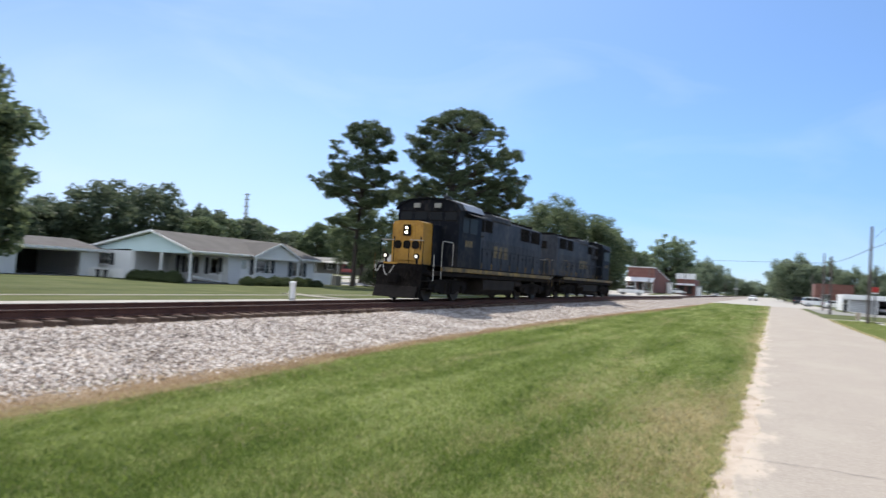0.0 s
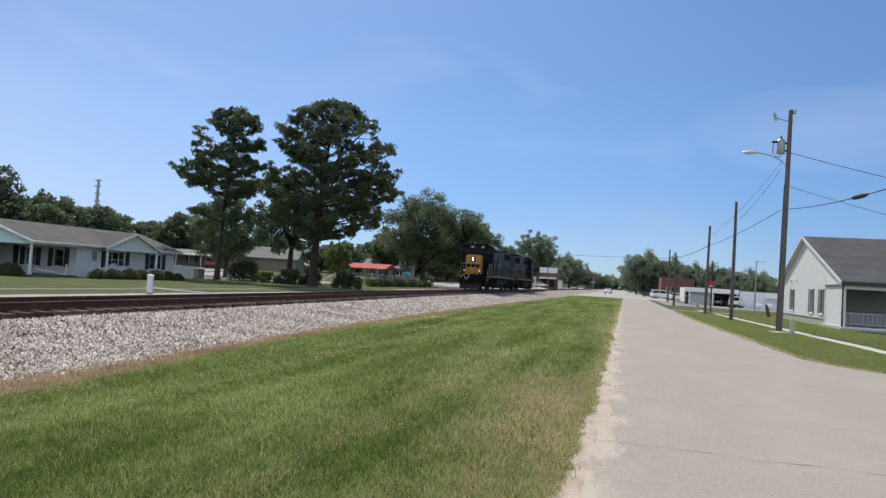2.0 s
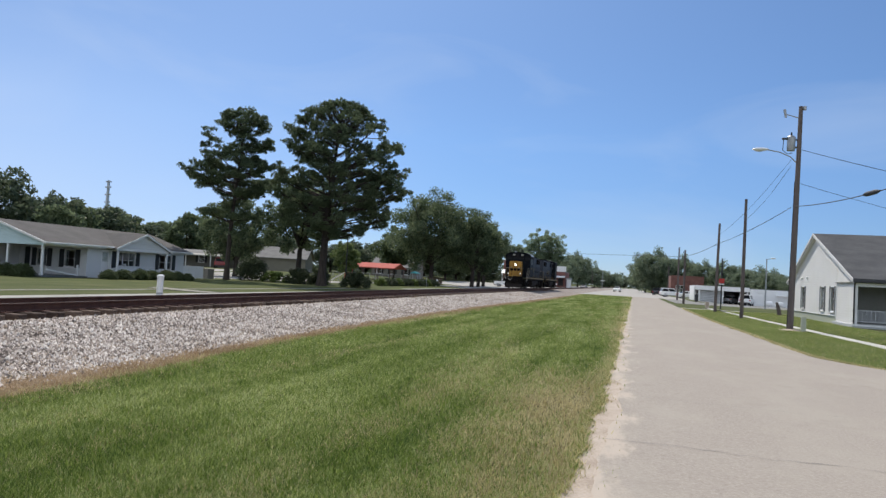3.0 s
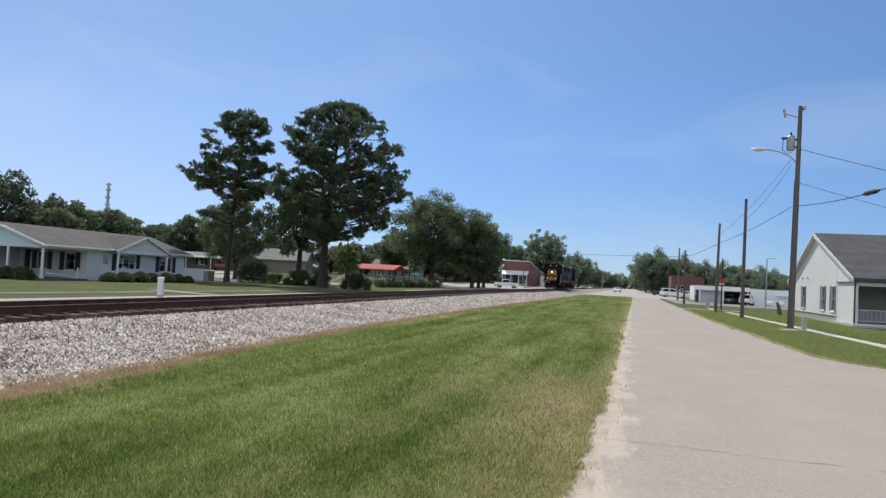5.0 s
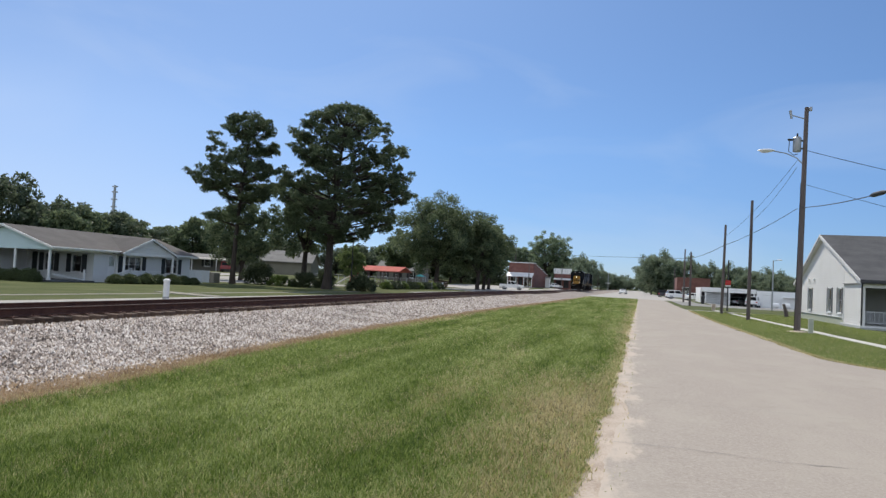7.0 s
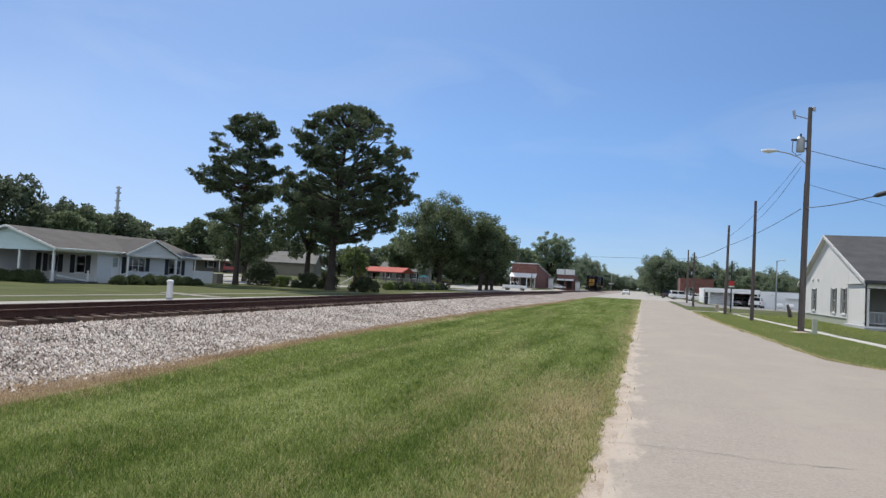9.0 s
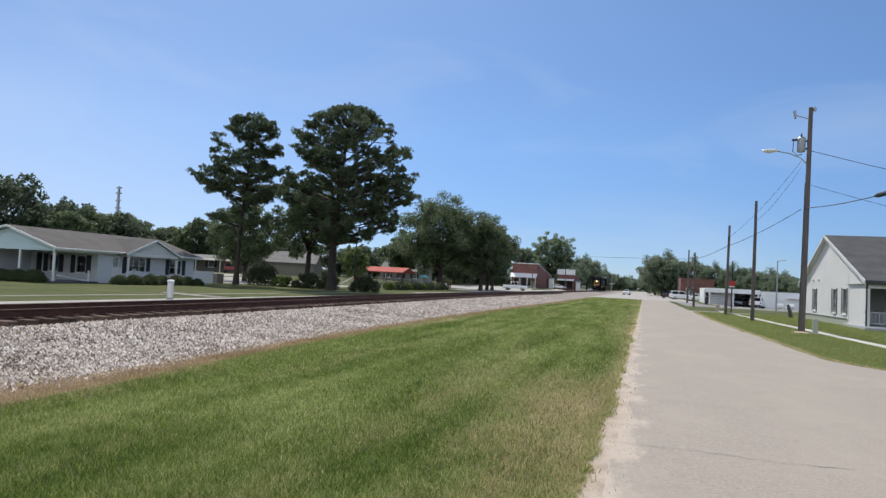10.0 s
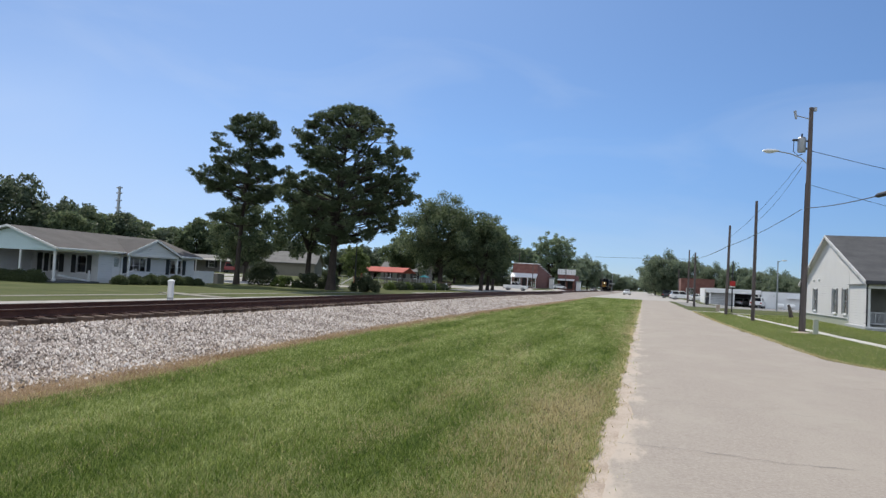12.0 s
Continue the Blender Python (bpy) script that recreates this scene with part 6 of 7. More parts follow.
    for x in (x0 - 0.02, x0 + 4.2, x0 + 8.8):
        part("porch_post", Geo().box((x - 0.09, 43.320, 0.26), (x + 0.09, 43.460, 2.43), 0.015), M_TRIM, h, "white porch post")
    for z in (0.40, 1.02):
        part("porch_rail", Geo().box((x0 - 0.2, 43.360, z), (26, 43.420, z + 0.05)), M_PANEL, h, "grey porch rail")
    for k in range(60):
        part("baluster", Geo().box((x0 - 0.1 + 0.22 * k, 43.375, 0.45), (x0 - 0.08 + 0.22 * k, 43.405, 1.02)), M_PANEL, h)
    part("wall", Geo().box((x0 + 0.005, 43.55, 0.27), (x0 + 0.12, 47.195, 2.62)), M_LAP, h, "closed clapboard side of the porch")


# ---- trees, shrubs and hedges in place ----
def build_plants():
    pine((-41, 62.3, 0), 18.5, [(0.30, 1.4), (0.36, 3.0), (0.40, 2.6), (0.44, 0.9), (0.49, 2.6), (0.535, 4.3), (0.58, 5.1), (0.63, 4.7), (0.71, 4.0), (0.80, 3.3), (0.87, 2.9), (0.925, 2.4), (0.955, 1.7), (0.975, 0.8)], 0.27, 11,
         "tall dark pine with bare trunk and tiered crown beside the lawn", limbs=56, lean=(0.25, 0.4), pull=(3.4, 0.14))
    pine((-30, 62.0, 0), 18.9, [(0.27, 3.4), (0.31, 4.8), (0.38, 6.0), (0.46, 7.0), (0.55, 6.9), (0.69, 6.3), (0.79, 5.6), (0.86, 4.7), (0.92, 3.6), (0.955, 2.3), (0.985, 1.0)], 0.42, 23,
         "broad old pine with thick trunk and wide rounded crown", limbs=88, lean=(0.75, 0.3), pull=(0.0, 0.16))
    broadleaf((-50.4, 78, 0), 10.8, 8.8, 5, "leafy green tree standing behind the tall pine", leaves=19000, leaf=0.17, base=0.10, lumps=95)
    broadleaf((-38.6, 73, 0), 12.8, 9.2, 6, "drooping green tree between the two pines", leaves=13000, leaf=0.20, mat=M_OAK, base=0.22)
    broadleaf((-37.2, 84, 0), 5.6, 4.2, 7, "small bright green tree near the playground", leaves=6000, leaf=0.16, mat=M_OAKLIGHT, name="small_tree")
    broadleaf((-32.1, 13.8, 0), 12.4, 9.4, 8, "large dark leafy tree at the edge of the lawn", leaves=36000, leaf=0.17, base=0.02, lumps=130)
    broadleaf((-30.2, 15.6, 0), 8.4, 6.2, 18, "smaller leafy tree under the large dark tree", leaves=22000, leaf=0.15, base=0.02, lumps=110, name="small_tree")
    # shade trees over the playground
    broadleaf((-34.9, 116, 0), 17.1, 15.5, 9, "large dense oak shading the grass by the playground", leaves=44000, leaf=0.19, base=0.12, lumps=170)
    broadleaf((-28.2, 120, 0), 14.4, 11.6, 10, "dense dark oak beside another oak", leaves=30000, leaf=0.19, base=0.12, lumps=140)
    broadleaf((-28.8, 128, 0), 12.9, 10.5, 19, "dense green oak at the end of the oak row", leaves=26000, leaf=0.19, base=0.12, lumps=140)
    broadleaf((-30.4, 140, 0.1), 13.0, 10.0, 12, "oak with thinning brownish crown", leaves=16000, leaf=0.27, base=0.18)
    broadleaf((-34.5, 205, 0.6), 12.2, 9.5, 13, "haze-paled green tree behind the brick store", leaves=9000, leaf=0.32, mat=M_AIRY)
    broadleaf((-28.6, 226, 0.6), 18.4, 15.0, 14, "tall airy light green tree behind the brick store, haze in its leaf colour", leaves=24000, leaf=0.25, mat=M_AIRY, base=0.16, lumps=190, fat=0.72)
    broadleaf((-47, 130, 0.0), 11.0, 10.0, 15, "green tree behind the playground shelter", leaves=9000, leaf=0.30)
    # bushes round the pines
    shrub((-39.6, 64.6, 0), (2.1, 1.8, 2.9), 31, "large rounded dark evergreen bush beside the pine", M_HEDGE, leaves=5200, leaf=0.10, lumps=16)
    shrub((-36.4, 63.8, 0), (1.6, 1.2, 1.25), 32, "low light green bush on the lawn's edge", M_BUSHLIGHT, leaves=2600, leaf=0.08)
    shrub((-33.4, 63.6, 0), (1.8, 1.4, 1.75), 33, "dark green bush at the big pine's foot", M_HEDGE, leaves=3400, leaf=0.09, lumps=12)
    shrub((-31.4, 64.4, 0), (1.3, 1.1, 2.2), 34, "upright dark bush behind the big pine", M_HEDGE, leaves=2600, leaf=0.09)
    shrub((-26.4, 62.2, 0), (1.75, 1.5, 1.75), 35, "wide dark evergreen bush beside the lamp post", M_HEDGE, leaves=4200, leaf=0.09, lumps=14)
    # clipped shrubs along the white house
    for k, (x, y, s) in enumerate(((-44.5, 36.8, 0.84), (-43.15, 36.8, 0.88), (-41.75, 36.7, 0.92), (-40.3, 36.7, 0.98), (-37.8, 41.9, 0.80), (-37.8, 43.5, 0.86), (-37.7, 45.1, 0.94), (-37.8, 46.7, 0.88), (-37.7, 48.3, 0.92), (-37.8, 49.8, 0.82), (-37.8, 51.2, 0.68))):
        shrub((x, y, 0), (0.93 * s, 0.90 * s, 0.98 * s), 50 + k, "clipped rounded dark green shrub along the house", M_CLIPPED, "clipped_shrub", 3800, 0.055, "clipped shrubs", 16)
    # low hedge along the street
    for k in range(12):
        shrub((-30.2 + 0.05 * k, 79.0 + 2.0 * k, 0), (0.9, 1.25, 1.15), 70 + k, "low green hedge bush beside the street", M_BUSHLIGHT if k % 3 == 0 else M_HEDGE, "hedge_bush", 1100, 0.10, "street hedge")
    # woods on the skyline: a few trees, copied at other sizes and turns
    kinds = [broadleaf((-99, 85, 0), 15.6, 12, 41, "leafy tree in the woods behind the houses", 8000, 0.38, M_FARLEAF, 0.05, 110, "woodland_tree", 1.15),
             broadleaf((-98, 94, 0), 13.0, 10.5, 42, "leafy tree in the woods behind the houses", 8000, 0.38, M_FARLEAF, 0.05, 110, "woodland_tree", 1.15),
             broadleaf((-105, 107, 0), 12.4, 9.5, 43, "leafy tree in the woods behind the houses", 8000, 0.38, M_OAK, 0.08, 110, "woodland_tree", 1.15),
             broadleaf((6.4, 231, 0), 14.4, 15.0, 44, "haze-paled green tree at the far end of the road", 12000, 0.34, M_HAZELEAF, 0.05, 190, "roadside_tree", 1.0)]
    size = [(15.6, 12.0), (13.0, 10.5), (12.4, 9.5), (14.4, 15.0)]
    for t in kinds:
        tagged(t, group="skyline woods")
    spots = [(-108, 118, 12.0, 12), (-123, 145, 11.0, 13), (-125, 157, 11.4, 12), (-102, 137, 12.4, 9.5), (-80, 78, 8.6, 7), (-114, 165, 12.2, 12), (-94, 154, 8.0, 11), (-97, 176, 10.2, 13),
             (-72, 166, 9.2, 11), (-104, 69, 11.5, 12), (-99, 75, 14.6, 12), (-103, 61, 10.0, 12), (-114, 126, 12.0, 13), (-60, 172, 8.6, 11), (-50, 180, 9.5, 11), (-84, 150, 9.0, 11), (-80, 170, 7.6, 11), (-72, 176, 8.0, 11), (-65, 182, 7.4, 11), (-58, 186, 8.2, 12), (-50, 192, 7.6, 11), (-43, 196, 8.0, 11)]
    right = [(15.6, 236, 13.0, 13), (4.5, 246, 11.4, 11), (9, 228, 10.5, 10), (21.5, 230, 11.2, 11), (28, 221, 10.8, 11), (30, 189, 8.6, 11), (33, 178, 7.6, 9), (37, 170, 7.0, 9), (22, 260, 8.4, 12), (30, 240, 8.8, 12), (42, 186, 7.5, 11)]
    far = [(-23, 300, 15.0, 14), (-27, 279, 12.6, 12), (-22, 420, 12.8, 14), (-14, 452, 10.4, 16), (-30, 430, 10.0, 15), (-28, 259, 9.6, 12), (-19, 482, 9.4, 20), (-8, 485, 9.0, 17), (-40, 440, 10.5, 18), (-52, 400, 11, 18), (4, 480, 8.8, 18), (16, 450, 9.5, 18), (-38, 330, 11.0, 14), (-48, 300, 12.0, 15)]
    rng = random.Random(9)
    for group in (spots, right, far):
        for x, y, height, width in group:
            k = rng.randrange(3) if group is spots else 3
            sx = width / size[k][1]
            copy_thing(kinds[k], pose(x, y, ground_z(x, y), 0, 0, rng.uniform(0, 360)) @ Matrix.Diagonal((sx, sx, height / size[k][0], 1)))
    # low growth along the back of the park
    rs = np.random.RandomState(15)
    centres, radii = [], []
    for k in range(170):
        u = k / 169
        centres.append((-100 + 62 * u + rng.uniform(-2, 2), 188 + 16 * u + rng.uniform(-4, 4), rng.uniform(0.8, 2.6)))
        radii.append(rng.uniform(1.3, 2.2))
    tagged(new("undergrowth", arrays_mesh("undergrowth", leaf_cloud(centres, radii, [70] * 170, 0.4, rs, 0.9), 4, M_FARLEAF)), "tangled low bushes behind the park", "bushes", kind="stuff")
    # closed skyline far off
    rs = np.random.RandomState(12)
    centres, radii = [], []
    for k in range(420):
        a = 2 * math.pi * k / 420 + rng.uniform(-0.01, 0.01)
        r = rng.uniform(560, 640)
        for z in (3, 8):
            centres.append((r * math.sin(a), r * math.cos(a) + 60, z + rng.uniform(-1, 2.5)))
            radii.append(rng.uniform(5, 8))
    me = arrays_mesh("far_woods", leaf_cloud(centres, radii, [45] * len(centres), 1.6, rs, 0.8), 4, M_FARLEAF)
    tagged(new("far_woods", me), "distant dark green woods along the horizon", "woods", kind="stuff")


# ---- buildings and masts in the distance ----
def brick_store():
    s = thing("store", "red brick corner store with stepped parapet and white awning", "store")
    x0, x1, y0, y1, zb, zt = -34.6, -27.7, 185.0, 215.0, 0.4, 7.2
    holes = [(0.5, 2.4, 0.9, 3.3), (2.7, 3.9, 0.7, 3.3), (4.2, 6.4, 0.9, 3.3)]
    part("wall", placed(wall_with_holes(x1 - x0, zt, 0.35, holes, zb), face_ny(x0, y0, 0)), M_BRICK, s)
    for a, b in ((0.5, 2.4), (4.2, 6.4)):
        window(s, face_ny(x0 + a, y0, 0.9), b - a, 2.4, False, 2, False)
    part("door", placed(Geo().box((2.75, 0.1, 0.7), (3.85, 0.16, 3.25), 0.01), face_ny(x0, y0, 0)), M_SHADEWALL, s)
    for k in range(7):
        a = y0 + 0.35 + (y1 - y0 - 0.35) * k / 7
        b = y0 + 0.35 + (y1 - y0 - 0.35) * (k + 1) / 7
        z = zt - 0.42 * k
        part("side_wall", Geo().box((x1 - 0.35, a, zb), (x1, b, z)), M_BRICK, s)
        part("coping", Geo().box((x1 - 0.42, a - 0.05, z), (x1 + 0.07, b + 0.05, z + 0.16), 0.02), M_TRIM, s, "white coping")
    part("coping", Geo().box((x0 - 0.08, y0 - 0.08, zt), (x1 + 0.08, y0 + 0.4, zt + 0.22), 0.02), M_TRIM, s, "white coping")
    part("wall", Geo().box((x0, y0 + 0.35, zb), (x0 + 0.35, y1, 5)), M_BRICK, s)
    part("roof", Geo().box((x0 + 0.35, y0 + 0.35, 4.0), (x1 - 0.35, y1, 4.15)), M_STREET, s)
    part("awning", Geo().prism([(y0, 4.6), (y0 - 2.2, 3.55), (y0 - 2.2, 3.42), (y0, 4.45)], x0 - 0.2, x1 + 0.1, "x"), M_WHITEMETAL, s, "white sloping awning")
    for x in (x0 + 0.1, x0 + 2.4, x0 + 4.6, x1 - 0.1):
        part("awning_post", Geo().box((x - 0.07, y0 - 2.1, zb), (x + 0.07, y0 - 1.96, 3.5)), M_TRIM, s, "white awning post")
    part("pavement_slab", Geo().box((x0 - 0.5, y0 - 2.6, 0.3), (x1 + 0.5, y0, 0.68)), M_CONCRETE, s)
    w = thing("store", "small brick store with white sign band and canopy", "store")
    x0, x1, y0 = -25.6, -20.4, 215.0
    part("wall", placed(wall_with_holes(x1 - x0, 5.2, 0.3, [(0.5, 2.2, 1.1, 3.2), (3.0, 4.6, 0.8, 3.2)], 0.3), face_ny(x0, y0, 0)), M_BRICK, w)
    part("wall", Geo().box((x1 - 0.3, y0 + 0.3, 0.3), (x1, y0 + 14, 5.0)), M_BRICK, w)
    part("wall", Geo().box((x0, y0 + 0.3, 0.3), (x0 + 0.3, y0 + 14, 5.0)), M_BRICK, w)
    part("roof", Geo().box((x0, y0 + 0.1, 5.0), (x1, y0 + 14, 5.2)), M_STREET, w)
    part("sign_band", Geo().box((x0 - 0.2, y0 - 0.15, 5.2), (x1 + 0.2, y0 + 0.1, 6.9), 0.03), M_WHITEMETAL, w, "white metal sign band")
    for k in range(7):
        x = x0 + 0.3 + (x1 - x0 - 0.6) * k / 6
        part("seam", Geo().box((x - 0.03, y0 - 0.17, 5.25), (x + 0.03, y0 - 0.15, 6.85)), M_STEEL, w)
    part("canopy", Geo().prism([(y0, 3.9), (y0 - 1.8, 3.5), (y0 - 1.8, 3.3), (y0, 3.7)], x0, x1, "x"), M_WHITEMETAL, w)
    part("interior", Geo().box((x0 + 0.4, y0 + 0.8, 0.4), (x1 - 0.4, y0 + 0.9, 4.8)), M_SHADEWALL, w)
    shed = thing("shed", "small white shed between two stores", "shed")
    part("wall", Geo().box((-27.2, 206, 0.3), (-25.9, 208, 3.6), 0.02), M_WHITEMETAL, shed)
    part("roof", Geo().prism([(-27.4, 3.6), (-25.7, 3.6), (-25.9, 4.0), (-27.2, 4.0)], 205.8, 208.2), M_STEEL, shed)
    shed = thing("shed", "small white shed beside the brick store", "shed")
    part("wall", Geo().box((-20.0, 216, 0.3), (-18.7, 218, 2.9), 0.02), M_WHITEMETAL, shed)
    part("roof", Geo().prism([(-20.2, 2.9), (-18.5, 2.9), (-18.7, 3.3), (-20.0, 3.3)], 215.8, 218.2), M_STEEL, shed)


def low_white_building():
    b = thing("commercial_building", "long low white flat-roofed building with open carport", "building")
    z = -0.35
    part("fascia", Geo().box((10.5, 124.0, 1.85), (19.2, 124.3, 2.62), 0.04), M_WHITEMETAL, b, "deep white metal fascia")
    part("roof", Geo().box((10.5, 124.3, 2.35), (19.2, 136, 2.60)), M_WHITEMETAL, b)
    for x in (11.2, 15.0, 18.9):
        part("post", Geo().box((x - 0.12, 124.1, z), (x + 0.12, 124.34, 1.9), 0.02), M_WHITEMETAL, b)
    part("wall", Geo().box((10.6, 135.6, z), (19.2, 135.8, 2.35)), M_GREYWALL, b)
    part("wall", Geo().box((10.5, 126, z), (10.75, 135.6, 2.35)), M_WHITE, b)
    part("low_wall", Geo().box((11.4, 125.2, z), (14.8, 125.5, 1.80), 0.02), M_PANEL, b, "mid-grey panelled wall under the fascia")
    for k in range(7):
        part("wall_batten", Geo().box((11.4, 125.16, z + 0.22 + 0.28 * k), (14.8, 125.2, z + 0.27 + 0.28 * k)), M_WHITE, b)
    part("wall", placed(wall_with_holes(10.5, 2.40, 0.25, [(1.0, 2.2, 0.0, 1.8), (6.0, 7.6, 0.6, 1.6)], z), face_ny(19.2, 123.6, 0)), M_GREYWALL, b, "pale grey block wall")
    part("door", placed(Geo().box((1.02, 0.08, z), (2.18, 0.14, 1.78)), face_ny(19.2, 123.6, 0)), M_WHITEMETAL, b)
    part("window", placed(Geo().box((6.0, 0.1, 0.6), (7.6, 0.14, 1.6)), face_ny(19.2, 123.6, 0)), M_GLASS, b)
    part("ledge", Geo().box((23.2, 122.9, 1.45), (29.7, 123.6, 1.62), 0.02), M_WHITEMETAL, b)
    part("wall", Geo().box((29.5, 123.85, z), (29.7, 136, 2.4)), M_GREYWALL, b)
    part("roof", Geo().box((19.2, 123.6, 2.40), (29.7, 136, 2.50)), M_STEEL, b)
    part("side_wall", Geo().box((19.2, 123.9, z), (19.4, 135.6, 2.35)), M_SHADEWALL, b)
    r = thing("commercial_building", "long red brick building behind the parked cars", "building")
    x0, x1, y0 = 9.9, 18.2, 190.0
    part("wall", placed(wall_with_holes(x1 - x0, 5.3, 0.3, [(1.4, 3.4, 1.0, 2.8), (5.4, 7.4, 1.0, 2.8)]), face_ny(x0, y0, 0)), M_BRICK, r)
    for s in (1.4, 5.4):
        window(r, face_ny(x0 + s, y0, 1.0), 2.0, 1.8, False, 2, False)
    part("wall", Geo().box((x0, y0 + 0.3, 0), (x0 + 0.3, y0 + 16, 5.3)), M_BRICK, r)
    part("wall", Geo().box((x1 - 0.3, y0 + 0.3, 0), (x1, y0 + 16, 5.0)), M_BRICK, r)
    part("roof", Geo().box((x0 + 0.3, y0 + 0.3, 4.9), (x1 - 0.3, y0 + 16, 5.1)), M_STREET, r)
    part("coping", Geo().box((x0 - 0.05, y0 - 0.05, 5.3), (x1 + 0.05, y0 + 0.35, 5.42)), M_BRICK, r)


def far_house(place, length, depth, eave, ridge, wall_mat, label, turn=0, porch=False, cover=None, openings=True):
    h = thing("house", label, "house", place, turn)
    holes = [(length * f, length * f + 1.1, 0.9, 2.1) for f in (0.12, 0.42, 0.72)] if openings else []
    part("wall", placed(wall_with_holes(length, eave, 0.2, holes), face_ny(-length / 2, 0, 0)), wall_mat, h)
    for a, _, z, _ in holes:
        window(h, face_ny(-length / 2 + a, 0, z), 1.1, 1.2, True, 1)
    for x in (-length / 2, length / 2 - 0.2):
        part("wall", Geo().box((x, 0.2, 0), (x + 0.2, depth, eave)), wall_mat, h)
        part("gable", Geo().prism([(0, eave), (depth, eave), (depth / 2, ridge - 0.12)], x + 0.02, x + 0.18, "x"), wall_mat, h)
    part("wall", Geo().box((-length / 2 + 0.2, depth - 0.2, 0), (length / 2 - 0.2, depth, eave)), wall_mat, h)
    gable_roof("roof", h, (depth / 2, ridge), ((-0.5, eave - 0.05), (depth + 0.5, eave - 0.05)), -length / 2 - 0.4, length / 2 + 0.4, cover or M_SHINGLE, "x")
    if porch:
        part("porch_roof", Geo().prism([(0.0, eave), (-2.4, eave - 0.35), (-2.4, eave - 0.50), (0.0, eave - 0.15)], -length / 2, length / 2, "x"), M_CONCRETE, h, "flat pale porch roof")
        for k in range(4):
            x = -length / 2 + 0.1 + (length - 0.2) * k / 3
            part("porch_post", Geo().box((x - 0.06, -2.35, 0), (x + 0.06, -2.23, eave - 0.45)), M_TRIM, h)
    return h


def pavilion():
    p = thing("picnic_shelter", "open picnic shelter with red metal roof in the park", "shelter", (-39.0, 100, 0))
    for e in ((-3.0, 2.45), (3.0, 2.45)):
        part("roof", Geo().prism([(0, 3.2), e, (e[0], e[1] - 0.12), (0, 3.08)], -3.9, 3.9, "x"), M_REDROOF, p, "red ribbed metal roof")
    for x in (-3.6, -1.2, 1.2, 3.6):
        for y in (-2.6, 2.6):
            part("post", Geo().box((x - 0.08, y - 0.08, 0), (x + 0.08, y + 0.08, 2.50), 0.01), M_POLE, p)
    part("slab", Geo().box((-3.8, -2.9, 0), (3.8, 2.9, 0.08)), M_CONCRETE, p)
    for x in (-2.4, 0.0, 2.4):
        t = thing("picnic_table", "brown wooden picnic table under the red shelter", "table", (-39.0 + x, 100, 0.08), group="picnic tables")
        part("tabletop", Geo().box((-0.9, -0.38, 0.70), (0.9, 0.38, 0.76), 0.01), M_POLE, t)
        for s in (-0.75, 0.55):
            part("bench", Geo().box((-0.9, s, 0.40), (0.9, s + 0.25, 0.45), 0.01), M_POLE, t)
        for s in (-0.6, 0.6):
            part("leg", Geo().box((s - 0.04, -0.7, 0), (s + 0.04, -0.6, 0.4)).box((s - 0.04, -0.65, 0.34), (s + 0.04, 0.75, 0.40)).box((s - 0.04, 0.62, 0), (s + 0.04, 0.72, 0.4)).box((s - 0.04, -0.06, 0.34), (s + 0.04, 0.06, 0.70)), M_POLE, t)
    u = thing("playground_canopy", "small turquoise playground canopy on posts", "playground", (-34.4, 105.5, 0))
    part("canopy", Geo().prism([(-0.75, 1.85), (0.75, 1.85), (0, 2.2)], -0.7, 0.7), M_TEAL, u)
    for x in (-0.65, 0.65):
        for y in (-0.6, 0.6):
            part("post", Geo().tube([(x, y, 0), (x, y, 1.88)], 0.05, 8), M_STEEL, u)
    f = thing("chain_link_fence", "grey chain-link fence round the playground", "fence")
    for k in range(20):
        part("fence_post", Geo().tube([(-48 + k * 1.0, 94.5, 0), (-48 + k * 1.0, 94.5, 1.5)], 0.035, 6), M_STEEL, f)
    for z in (0.2, 0.85, 1.48):
        part("fence_rail", Geo().tube([(-48, 94.5, z), (-29, 94.5, z)], 0.022, 6), M_STEEL, f)
    f = thing("rail_fence", "low dark board fence beside the gravel drive", "fence")
    for k in range(7):
        part("fence_post", Geo().box((-31.4 - k * 1.1, 104.0 + k * 5.0, 0), (-31.2 - k * 1.1, 104.2 + k * 5.0, 1.25), 0.01), M_TIE, f)
        if k < 6:
            for z in (0.45, 0.95):
                part("fence_board", Geo().tube([(-31.3 - k * 1.1, 104.1 + k * 5.0, z), (-32.4 - k * 1.1, 109.1 + k * 5.0, z)], 0.07, 4), M_TIE, f)


